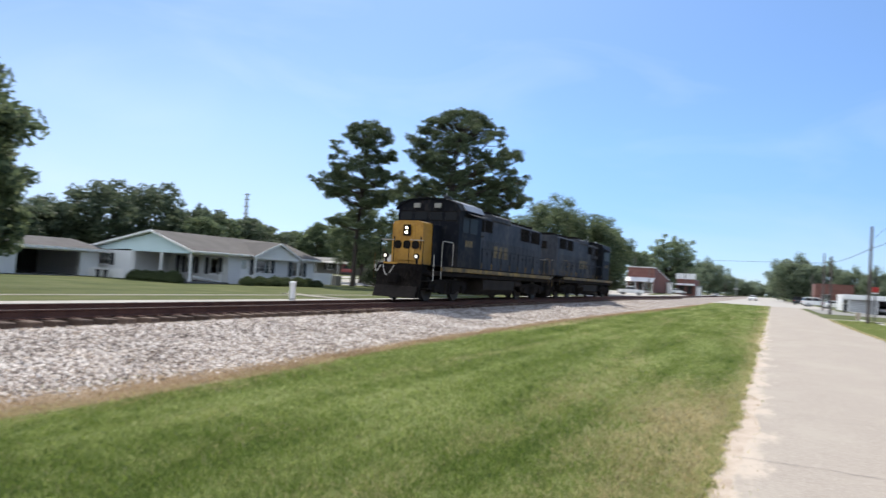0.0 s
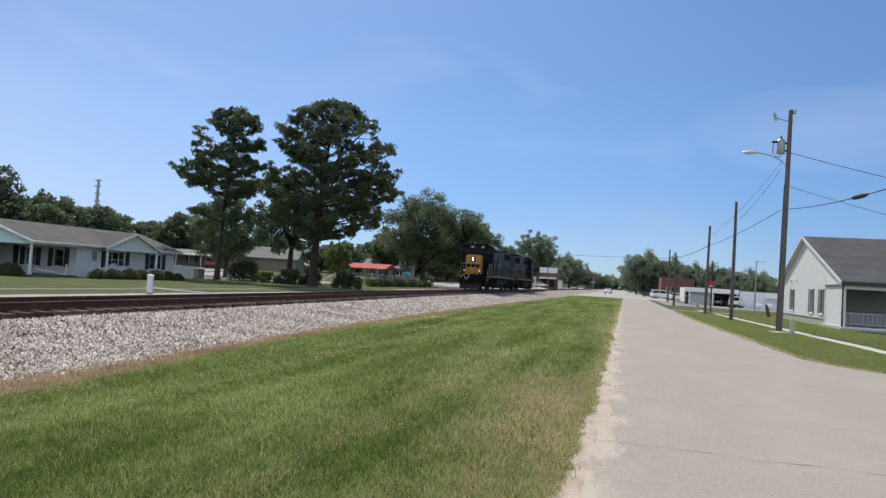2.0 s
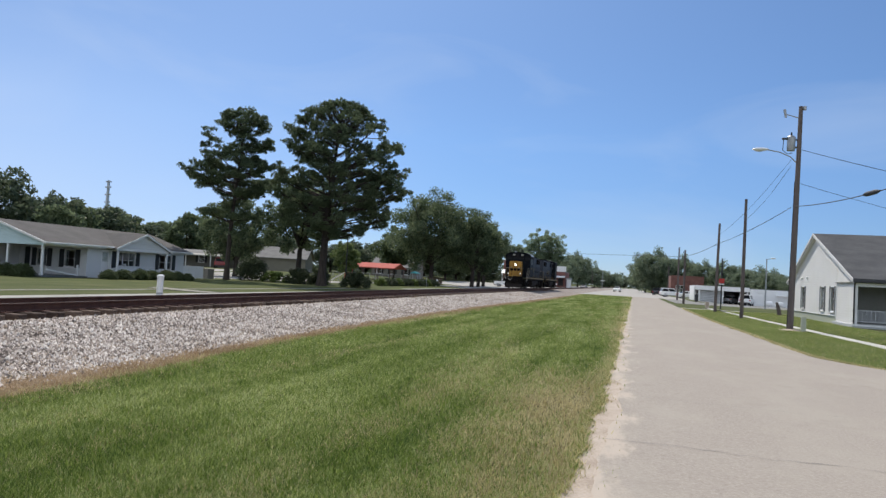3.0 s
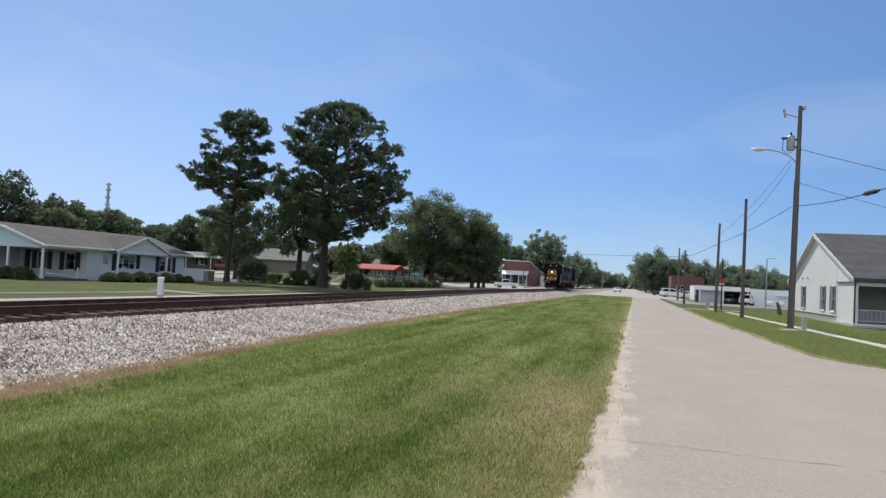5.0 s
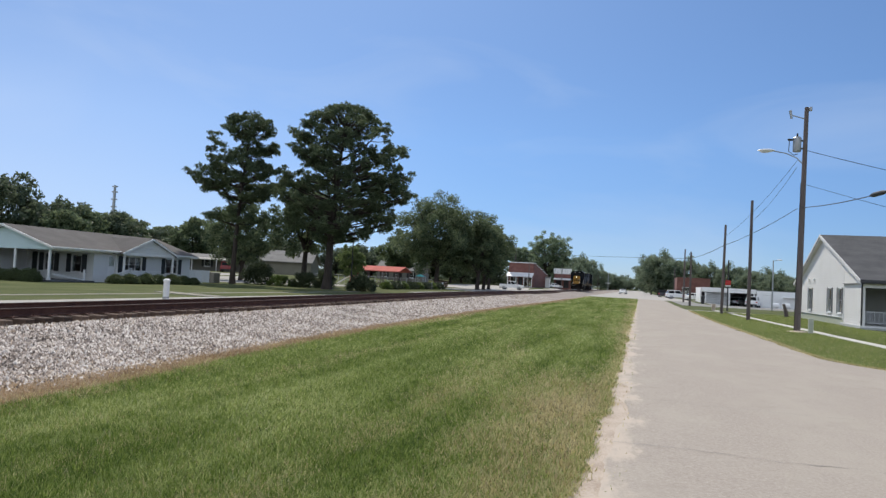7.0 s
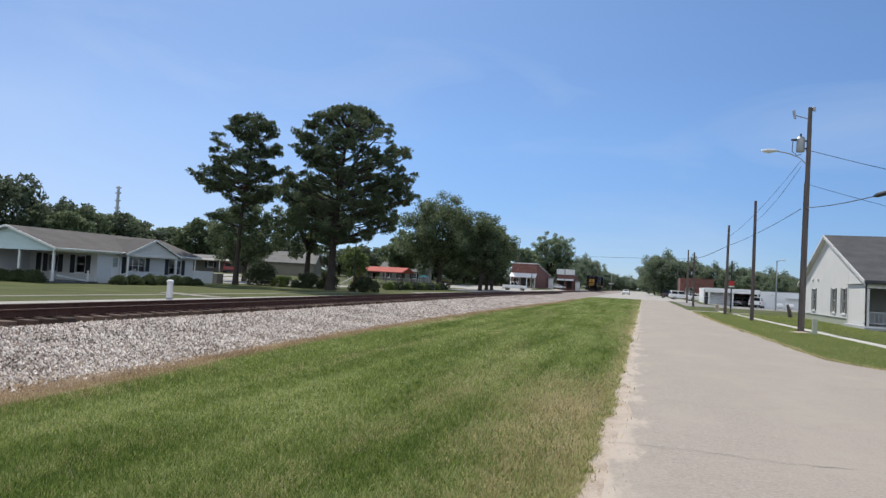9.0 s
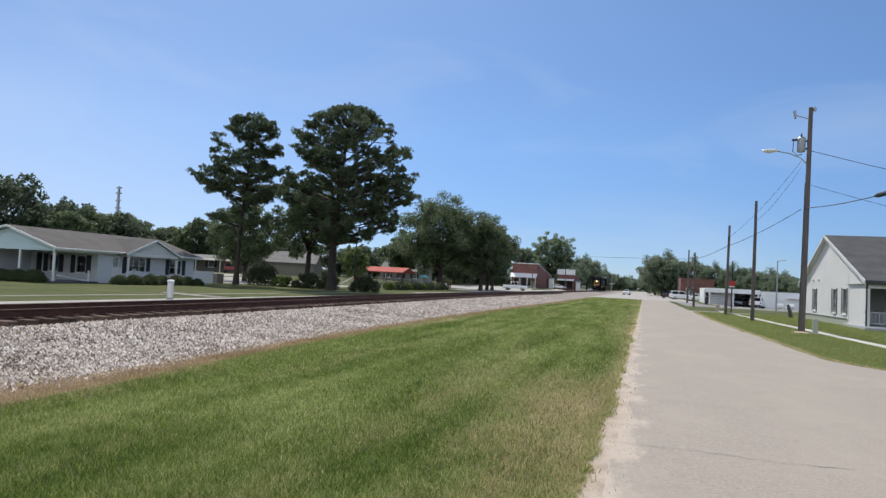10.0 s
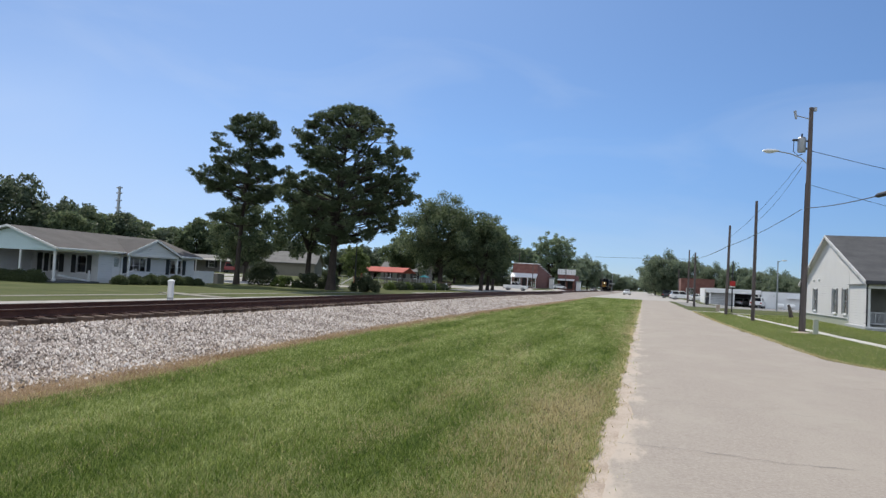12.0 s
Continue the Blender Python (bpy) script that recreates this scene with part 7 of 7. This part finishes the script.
def build_distance():
    brick_store()
    low_white_building()
    far_house((-62.0, 110, 0.85), 9.4, 9, 2.5, 4.6, M_OLIVE, "tan house with pale shingle roof behind the pines", 18, cover=M_PALEROOF, openings=False)
    far_house((-73.5, 104, 0.85), 14, 7, 2.5, 3.15, M_TAN, "low tan house with pale porch roof behind the lawn", 8, True, M_PALEROOF)
    far_house((-55, 152, 0.65), 11, 8, 2.6, 4.8, M_TAN, "tan house with pale roof behind the picnic shelter", 5, cover=M_PALEROOF)
    # low white garden wall and a tan cabinet beyond the white house
    w = thing("garden_wall", "low white panelled garden wall beyond the house", "wall", (-41.6, 55.2, 0))
    for k in range(3):
        part("panel", Geo().box((-0.04, 0.08 + 1.2 * k, 0.06), (0.04, 1.20 + 1.2 * k, 1.2), 0.015), M_TRIM, w)
        part("wall_post", Geo().box((-0.07, 1.2 * k - 0.06, 0), (0.07, 1.2 * k + 0.06, 1.28), 0.015), M_TRIM, w)
    part("cap_rail", Geo().box((-0.07, 0.0, 1.2), (0.07, 3.6, 1.25), 0.01), M_TRIM, w)
    c = thing("utility_cabinet", "tan metal utility cabinet on the lawn's edge", "cabinet", (-42.7, 61.0, 0))
    part("body", Geo().box((-0.5, -0.55, 0), (0.5, 0.55, 1.0), 0.03), M_TAN, c)
    part("lid", Geo().box((-0.54, -0.59, 1.0), (0.54, 0.59, 1.06), 0.02), M_TAN, c)
    # slide and frame in the playground
    p = thing("playground_slide", "small playground slide with red frame under the trees", "playground", (-40.5, 90, 0))
    part("chute", Geo().prism([(-1.5, 0.25), (-1.5, 0.32), (0.6, 1.55), (0.6, 1.48)], -0.25, 0.25), M_BOARD, p, "pale slide chute")
    for x in (0.6, 1.5):
        for y in (-0.3, 0.3):
            part("frame_post", Geo().tube([(x, y, 0), (x, y, 2.3)], 0.05, 8), M_REDROOF, p)
    part("platform", Geo().box((0.55, -0.35, 1.42), (1.55, 0.35, 1.5)), M_REDROOF, p)
    far_house((-60, 228, 0.6), 6.0, 5, 2.6, 3.8, M_WHITE, "small white house under the oaks")
    pavilion()
    # radio mast
    m = thing("radio_mast", "tall thin grey antenna mast rising behind the trees", "mast", (-236.7, 258, 0))
    part("shaft", Geo().tube([(0, 0, 0), (0, 0, 20), (0, 0, 37.4)], [0.9, 0.8, 0.55], 8), M_STEEL, m)
    for z in (27, 30.5, 34, 36.5):
        part("antenna", Geo().box((-1.5, -0.3, z), (1.5, 0.3, z + 0.6), 0.05), M_STEEL, m)
    # crossing signal beside the line
    s = thing("crossing_signal", "grey crossing signal post beside the line", "signal", (-10.9, 262, 0))
    part("post", Geo().tube([(0, 0, 0), (0, 0, 7.2)], 0.12, 8), M_STEEL, s)
    part("crossbuck", Geo().box((-0.9, -0.16, 3.3), (0.9, -0.13, 3.55)).turned(pose(0, 0, 0)), M_BOARD, s)
    part("signal_head", Geo().box((-0.65, -0.25, 2.5), (-0.25, -0.05, 2.9), 0.03), M_DARKSTEEL, s)
    part("signal_head", Geo().box((0.25, -0.25, 2.5), (0.65, -0.05, 2.9), 0.03), M_DARKSTEEL, s)
    for (x, y), h in (((-33.4, 188.0), 12.8), ((7.6, 156.0), 6.6), ((-28.2, 180.0), 7.0), ((-22.5, 208.0), 8.0), ((-14.0, 250.0), 6.5)):
        utility_pole((x, y, ground_z(x, y)), h - ground_z(x, y), (0, 0), 0.13, "distant brown utility pole beside the street")


# ---- vehicles ----
def wheel(parent, x, y, r, wide):
    w = part("wheel", Geo().tube([(x, y - wide / 2, r), (x, y + wide / 2, r)], r, 18), M_TYRE, parent)
    part("rim", Geo().tube([(x, y - wide / 2 - 0.012, r), (x, y + wide / 2 + 0.012, r)], r * 0.62, 14), M_STEEL, w)


def vehicle(name, label, place, turn, paint, lower, glasshouse, length, width, wheels, r=0.33):
    """A car from its side outline: lower body, glass above, roof, wheels, lamps. Own space: front towards +x."""
    c = thing(name, label, "car" if name != "pickup_truck" else "truck", place, turn)
    hw = width / 2
    part("body", Geo().prism(lower, -hw, hw), paint, c, smooth=True)
    g = Geo()
    n = len(glasshouse)
    top = max(p[1] for p in glasshouse)
    v = [(x, s * (hw - 0.06 - 0.16 * (z - glasshouse[0][1]) / (top - glasshouse[0][1])), z) for s in (-1, 1) for x, z in glasshouse]
    g.add(v, [tuple(range(n)), tuple(range(2 * n - 1, n - 1, -1))] + [(i, n + i, n + (i + 1) % n, (i + 1) % n) for i in range(n)])
    part("cabin", g, paint, c)
    z0 = glasshouse[0][1]

    def side(x, z, s):
        return (x, s * (hw - 0.056 - 0.16 * (z - z0) / (top - z0)), z)

    lo, hi = z0 + 0.06, top - 0.10
    fx = lambda p, q, z: p[0] + (q[0] - p[0]) * (z - p[1]) / (q[1] - p[1])
    back = [fx(glasshouse[0], glasshouse[1], z) + 0.10 for z in (lo, hi)]
    front = [fx(glasshouse[-1], glasshouse[-2], z) - 0.14 for z in (lo, hi)]
    for s in (-1, 1):
        for u, w in ((0.0, 0.47), (0.53, 1.0)):
            q = [side(back[0] + (front[0] - back[0]) * u, lo, s), side(back[0] + (front[0] - back[0]) * w, lo, s), side(back[1] + (front[1] - back[1]) * w, hi, s), side(back[1] + (front[1] - back[1]) * u, hi, s)]
            part("side_window", Geo().add(q + [(x, y - s * 0.01, z) for x, y, z in q], [(0, 1, 2, 3), (7, 6, 5, 4), (0, 4, 5, 1), (1, 5, 6, 2), (2, 6, 7, 3), (3, 7, 4, 0)]), M_CARGLASS, c)
    for (p, q), out, name in (((glasshouse[0], glasshouse[1]), -0.008, "rear_window"), ((glasshouse[-1], glasshouse[-2]), 0.008, "windscreen")):
        g = Geo()
        for push in (out, 0.0):
            g.v += [(fx(p, q, z) + push, t * (hw - 0.18 - 0.16 * (z - z0) / (top - z0)), z) for z, t in ((lo, -1), (lo, 1), (hi, 1), (hi, -1))]
        g.f += [(0, 1, 2, 3), (7, 6, 5, 4), (0, 4, 5, 1), (1, 5, 6, 2), (2, 6, 7, 3), (3, 7, 4, 0)]
        part(name, g, M_CARGLASS, c)
    tops = [p for p in glasshouse if p[1] > top - 0.06]
    a, b = min(p[0] for p in tops), max(p[0] for p in tops)
    part("roof", Geo().box((a - 0.12, -hw + 0.18, top - 0.03), (b + 0.12, hw - 0.18, top + 0.035), 0.03), paint, c)
    for s in (-1, 1):
        part("headlight", Geo().box((length / 2 - 0.10, min(s * (hw - 0.45), s * (hw - 0.1)), 0.62), (length / 2 + 0.015, max(s * (hw - 0.45), s * (hw - 0.1)), 0.80), 0.02), M_BOARD, c)
        part("tail_light", Geo().box((-length / 2 - 0.015, min(s * (hw - 0.3), s * (hw - 0.05)), 0.75), (-length / 2 + 0.08, max(s * (hw - 0.3), s * (hw - 0.05)), 0.95), 0.02), M_RED, c)
        for x in wheels:
            wheel(c, x, s * (hw - 0.12), r, 0.24)
    part("grille", Geo().box((length / 2 - 0.05, -0.45, 0.48), (length / 2 + 0.012, 0.45, 0.62), 0.01), M_DARKSTEEL, c)
    part("bumper", Geo().box((-length / 2 - 0.05, -hw + 0.1, 0.34), (-length / 2 + 0.1, hw - 0.1, 0.55), 0.03), M_DARKSTEEL, c)
    return c


CAR_LOW = [(-2.25, 0.32), (2.15, 0.30), (2.25, 0.55), (2.15, 0.78), (1.2, 0.95), (-1.5, 0.98), (-2.2, 0.92), (-2.28, 0.6)]
CAR_TOP = [(-1.75, 0.96), (-1.05, 1.42), (0.15, 1.45), (1.05, 0.94)]
SUV_LOW = [(-2.35, 0.38), (2.3, 0.36), (2.38, 0.70), (2.25, 1.0), (1.2, 1.10), (-2.3, 1.12), (-2.4, 0.7)]
SUV_TOP = [(-2.25, 1.10), (-2.0, 1.78), (0.25, 1.80), (1.1, 1.08)]
TRUCK_LOW = [(-2.75, 0.60), (-1.9, 0.52), (2.6, 0.46), (2.75, 0.70), (2.7, 1.14), (1.2, 1.26), (-2.78, 1.28), (-2.8, 0.85)]
TRUCK_TOP = [(-0.95, 1.24), (-0.85, 1.98), (0.45, 2.0), (1.15, 1.22)]


def build_vehicles():
    t = vehicle("pickup_truck", "white pickup truck parked by the street", (-28.3, 156.0, ground_z(-28.3, 156.0)), 0, M_CARWHITE, TRUCK_LOW, TRUCK_TOP, 5.5, 1.95, (-1.75, 1.75), 0.38)
    part("bed_rail", Geo().box((-2.78, -0.95, 1.26), (-1.0, -0.87, 1.34)).box((-2.78, 0.87, 1.26), (-1.0, 0.95, 1.34)), M_CARDARK, t)
    part("tailgate", Geo().box((-2.83, -0.85, 0.7), (-2.76, 0.85, 1.25), 0.02), M_CARDARK, t, "black tailgate")
    vehicle("car", "red car parked beside the low tan house", (-67.9, 100.9, 0.85), 118, M_CARRED, SUV_LOW, SUV_TOP, 4.75, 1.9, (-1.45, 1.45), 0.36)
    vehicle("car", "white car on the far end of the road", (-4.2, 205, 0.02), -96, M_CARWHITE, CAR_LOW, CAR_TOP, 4.5, 1.8, (-1.4, 1.4))
    vehicle("car", "white sport utility car parked beside the road", (8.1, 150.5, 0.02), 8, M_CARWHITE, SUV_LOW, SUV_TOP, 4.75, 1.9, (-1.45, 1.45), 0.36)
    vehicle("car", "white sedan parked beside the road", (10.6, 137, 0.0), 12, M_CARWHITE, CAR_LOW, CAR_TOP, 4.5, 1.8, (-1.4, 1.4))
    vehicle("car", "dark car parked at the bend of the road", (6.0, 171, 0.02), 80, M_CARDARK, SUV_LOW, SUV_TOP, 4.75, 1.9, (-1.45, 1.45), 0.36)
    vehicle("car", "silver car under the white carport", (16.9, 128, -0.33), 60, M_CARSILVER, CAR_LOW, CAR_TOP, 4.5, 1.8, (-1.4, 1.4))
    vehicle("car", "white van parked against the grey wall", (18.2, 120.5, -0.33), 75, M_CARWHITE, SUV_LOW, SUV_TOP, 4.75, 1.9, (-1.45, 1.45), 0.36)
    vehicle("car", "white car parked beside the small brick store", (-24.6, 208.5, 0.66), 30, M_CARWHITE, CAR_LOW, CAR_TOP, 4.5, 1.8, (-1.4, 1.4))
    vehicle("car", "dark car waiting beyond the crossing", (-17.6, 262, 0.03), 80, M_CARSILVER, CAR_LOW, CAR_TOP, 4.5, 1.8, (-1.4, 1.4))


def build_small():
    build_vehicles()
    m = thing("marker_post", "short white round marker post beside the track", "post", (-17.35, 21.9, 0))
    part("post", Geo().tube([(0, 0, -0.1), (0, 0, 1.02)], 0.115, 16), M_TRIM, m, smooth=True)
    part("cap", Geo().tube([(0, 0, 1.0), (0, 0, 1.06), (0, 0, 1.11)], [0.135, 0.135, 0.07], 16), M_TRIM, m)
    part("band", Geo().tube([(0, 0, 0.36), (0, 0, 0.42)], 0.122, 16), M_STEEL, m)
    l = thing("lamp_post", "black park lamp post beside the bushes", "lamp post", (-28.1, 63.4, 0))
    part("post", Geo().tube([(0, 0, 0), (0, 0, 0.5), (0, 0, 0.55), (0, 0, 5.1)], [0.12, 0.11, 0.07, 0.05], 10), M_DARKSTEEL, l)
    part("arm", Geo().tube([(0, 0, 5.0), (-0.4, 0, 5.25), (-0.9, 0, 5.3)], 0.03, 6), M_DARKSTEEL, l)
    part("lamp_head", Geo().ball((-1.05, 0, 5.28), (0.26, 0.13, 0.08), 10, 6), M_STEEL, l)
    s = thing("street_lamp", "grey street lamp on a steel post by the car park", "street lamp", (14.9, 85.3, 0))
    part("post", Geo().tube([(0, 0, 0), (0, 0, 5.8)], [0.09, 0.06], 8), M_STEEL, s)
    part("arm", Geo().tube([(0, 0, 5.7), (0.5, 0, 5.88)], 0.03, 6), M_STEEL, s)
    part("lamp_head", Geo().ball((0.68, 0, 5.87), (0.28, 0.13, 0.08), 10, 6), M_WHITEMETAL, s)
    g = thing("road_sign", "small red and white sign on a dark post", "sign", (8.3, 70, 0))
    part("post", Geo().tube([(0, 0, 0), (0, 0, 4.9)], 0.06, 8), M_DARKSTEEL, g)
    part("panel", Geo().box((-0.25, -0.08, 2.5), (0.25, -0.05, 2.95), 0.01), M_RED, g)
    part("panel_edge", Geo().box((-0.25, -0.08, 2.36), (0.25, -0.055, 2.48), 0.01), M_BOARD, g)
    b = thing("waste_bin", "dark upright waste bin beside the car park", "bin", (9.3, 107, 0))
    part("body", Geo().tube([(0, 0, 0), (0, 0, 1.05)], [0.24, 0.27], 12), M_DARKSTEEL, b)
    part("lid", Geo().ball((0, 0, 1.06), (0.28, 0.28, 0.16), 12, 6), M_DARKSTEEL, b)
    b = thing("stone_marker", "pale stone marker by the footpath", "marker", (7.0, 69.2, 0))
    part("body", Geo().box((-0.16, -0.14, 0), (0.16, 0.14, 0.65), 0.03), M_SAND, b)
    b = thing("wooden_stump", "leaning brown tree stump beside the grey house", "stump", (11.2, 58.6, 0.12))
    part("trunk", Geo().tube([(0.1, 0, -0.1), (0, 0, 0.5), (-0.14, 0, 0.98)], [0.17, 0.14, 0.09], 9), M_POLE, b)
    for x in (17.6, 18.9):
        k = thing("storage_tank", "small white cylindrical storage tank beside the lawn", "tank", (x, 98.5, 0), group="storage tanks")
        part("shell", Geo().tube([(-0.45, 0, 0.45), (-0.4, 0, 0.45), (0.4, 0, 0.45), (0.45, 0, 0.45)], [0.2, 0.34, 0.34, 0.2], 14), M_WHITEMETAL, k)
        for s in (-0.25, 0.25):
            part("foot", Geo().box((s - 0.05, -0.25, 0), (s + 0.05, 0.25, 0.16)), M_GREYWALL, k)
    f = thing("picket_fence", "low white picket fence before the end wall", "fence", (-51.2, 36.4, 0))
    for k in range(29):
        part("picket", Geo().prism([(0.20 * k, 0.04), (0.20 * k + 0.13, 0.04), (0.20 * k + 0.13, 0.72), (0.20 * k + 0.065, 0.80), (0.20 * k, 0.72)], 0, 0.025), M_TRIM, f)
    for z in (0.2, 0.55):
        part("rail", Geo().box((0, 0.027, z), (5.75, 0.07, z + 0.08)), M_TRIM, f)
    for x in (-47.8, -46.9):
        u = thing("garden_urn", "dark upright garden urn on the lawn", "urn", (x, 36.0, 0), group="garden urns")
        part("urn", Geo().tube([(0, 0, 0), (0, 0, 0.08), (0, 0, 0.2), (0, 0, 0.55), (0, 0, 0.62)], [0.14, 0.14, 0.09, 0.18, 0.20], 12), M_DARKSTEEL, u, smooth=True)
    d = thing("park_gate_post", "short white post at the end of the hedge", "post", (-30.2, 104.0, 0))
    part("post", Geo().box((-0.16, -0.16, 0), (0.16, 0.16, 1.1), 0.02), M_TRIM, d)


# ---- what moves: two coupled locomotives rolling away along the line ----
def travelled(t):
    return 18.4 * t + 0.08 * t * t


def motions():
    for (loco, axles), offset, turned_round in ((FIRST, 22.9, False), (SECOND, 22.9 + 17.9 + 0.95 + 17.9, True)):
        rows = []
        for k in range(25):
            t = k * 0.5
            y = offset + travelled(t)
            back = y - 17.9 if turned_round else y
            z = (rail_z(back + 3.3) + rail_z(back + 14.5)) / 2
            rows.append((t, pose(TRACK_X, y, z, 0, 0, 180 if turned_round else 0)))
        walk(loco, rows)
        for wheelset, y in axles:
            spin = -1 if not turned_round else 1
            walk(wheelset, [(k / 30, pose(0, y, 0.508, spin * math.degrees(travelled(k / 30) / 0.508), 0, 0)) for k in range(361)])


build_ground()
build_roads()
FIRST = locomotive("dark blue and yellow diesel locomotive with lit headlights, rolling away")
SECOND = locomotive("dark blue diesel locomotive coupled behind another, cab facing away")
build_poles()
long_white_house()
garage()
grey_house()
build_plants()
build_distance()
build_small()
build_grass()
build_track()
motions()
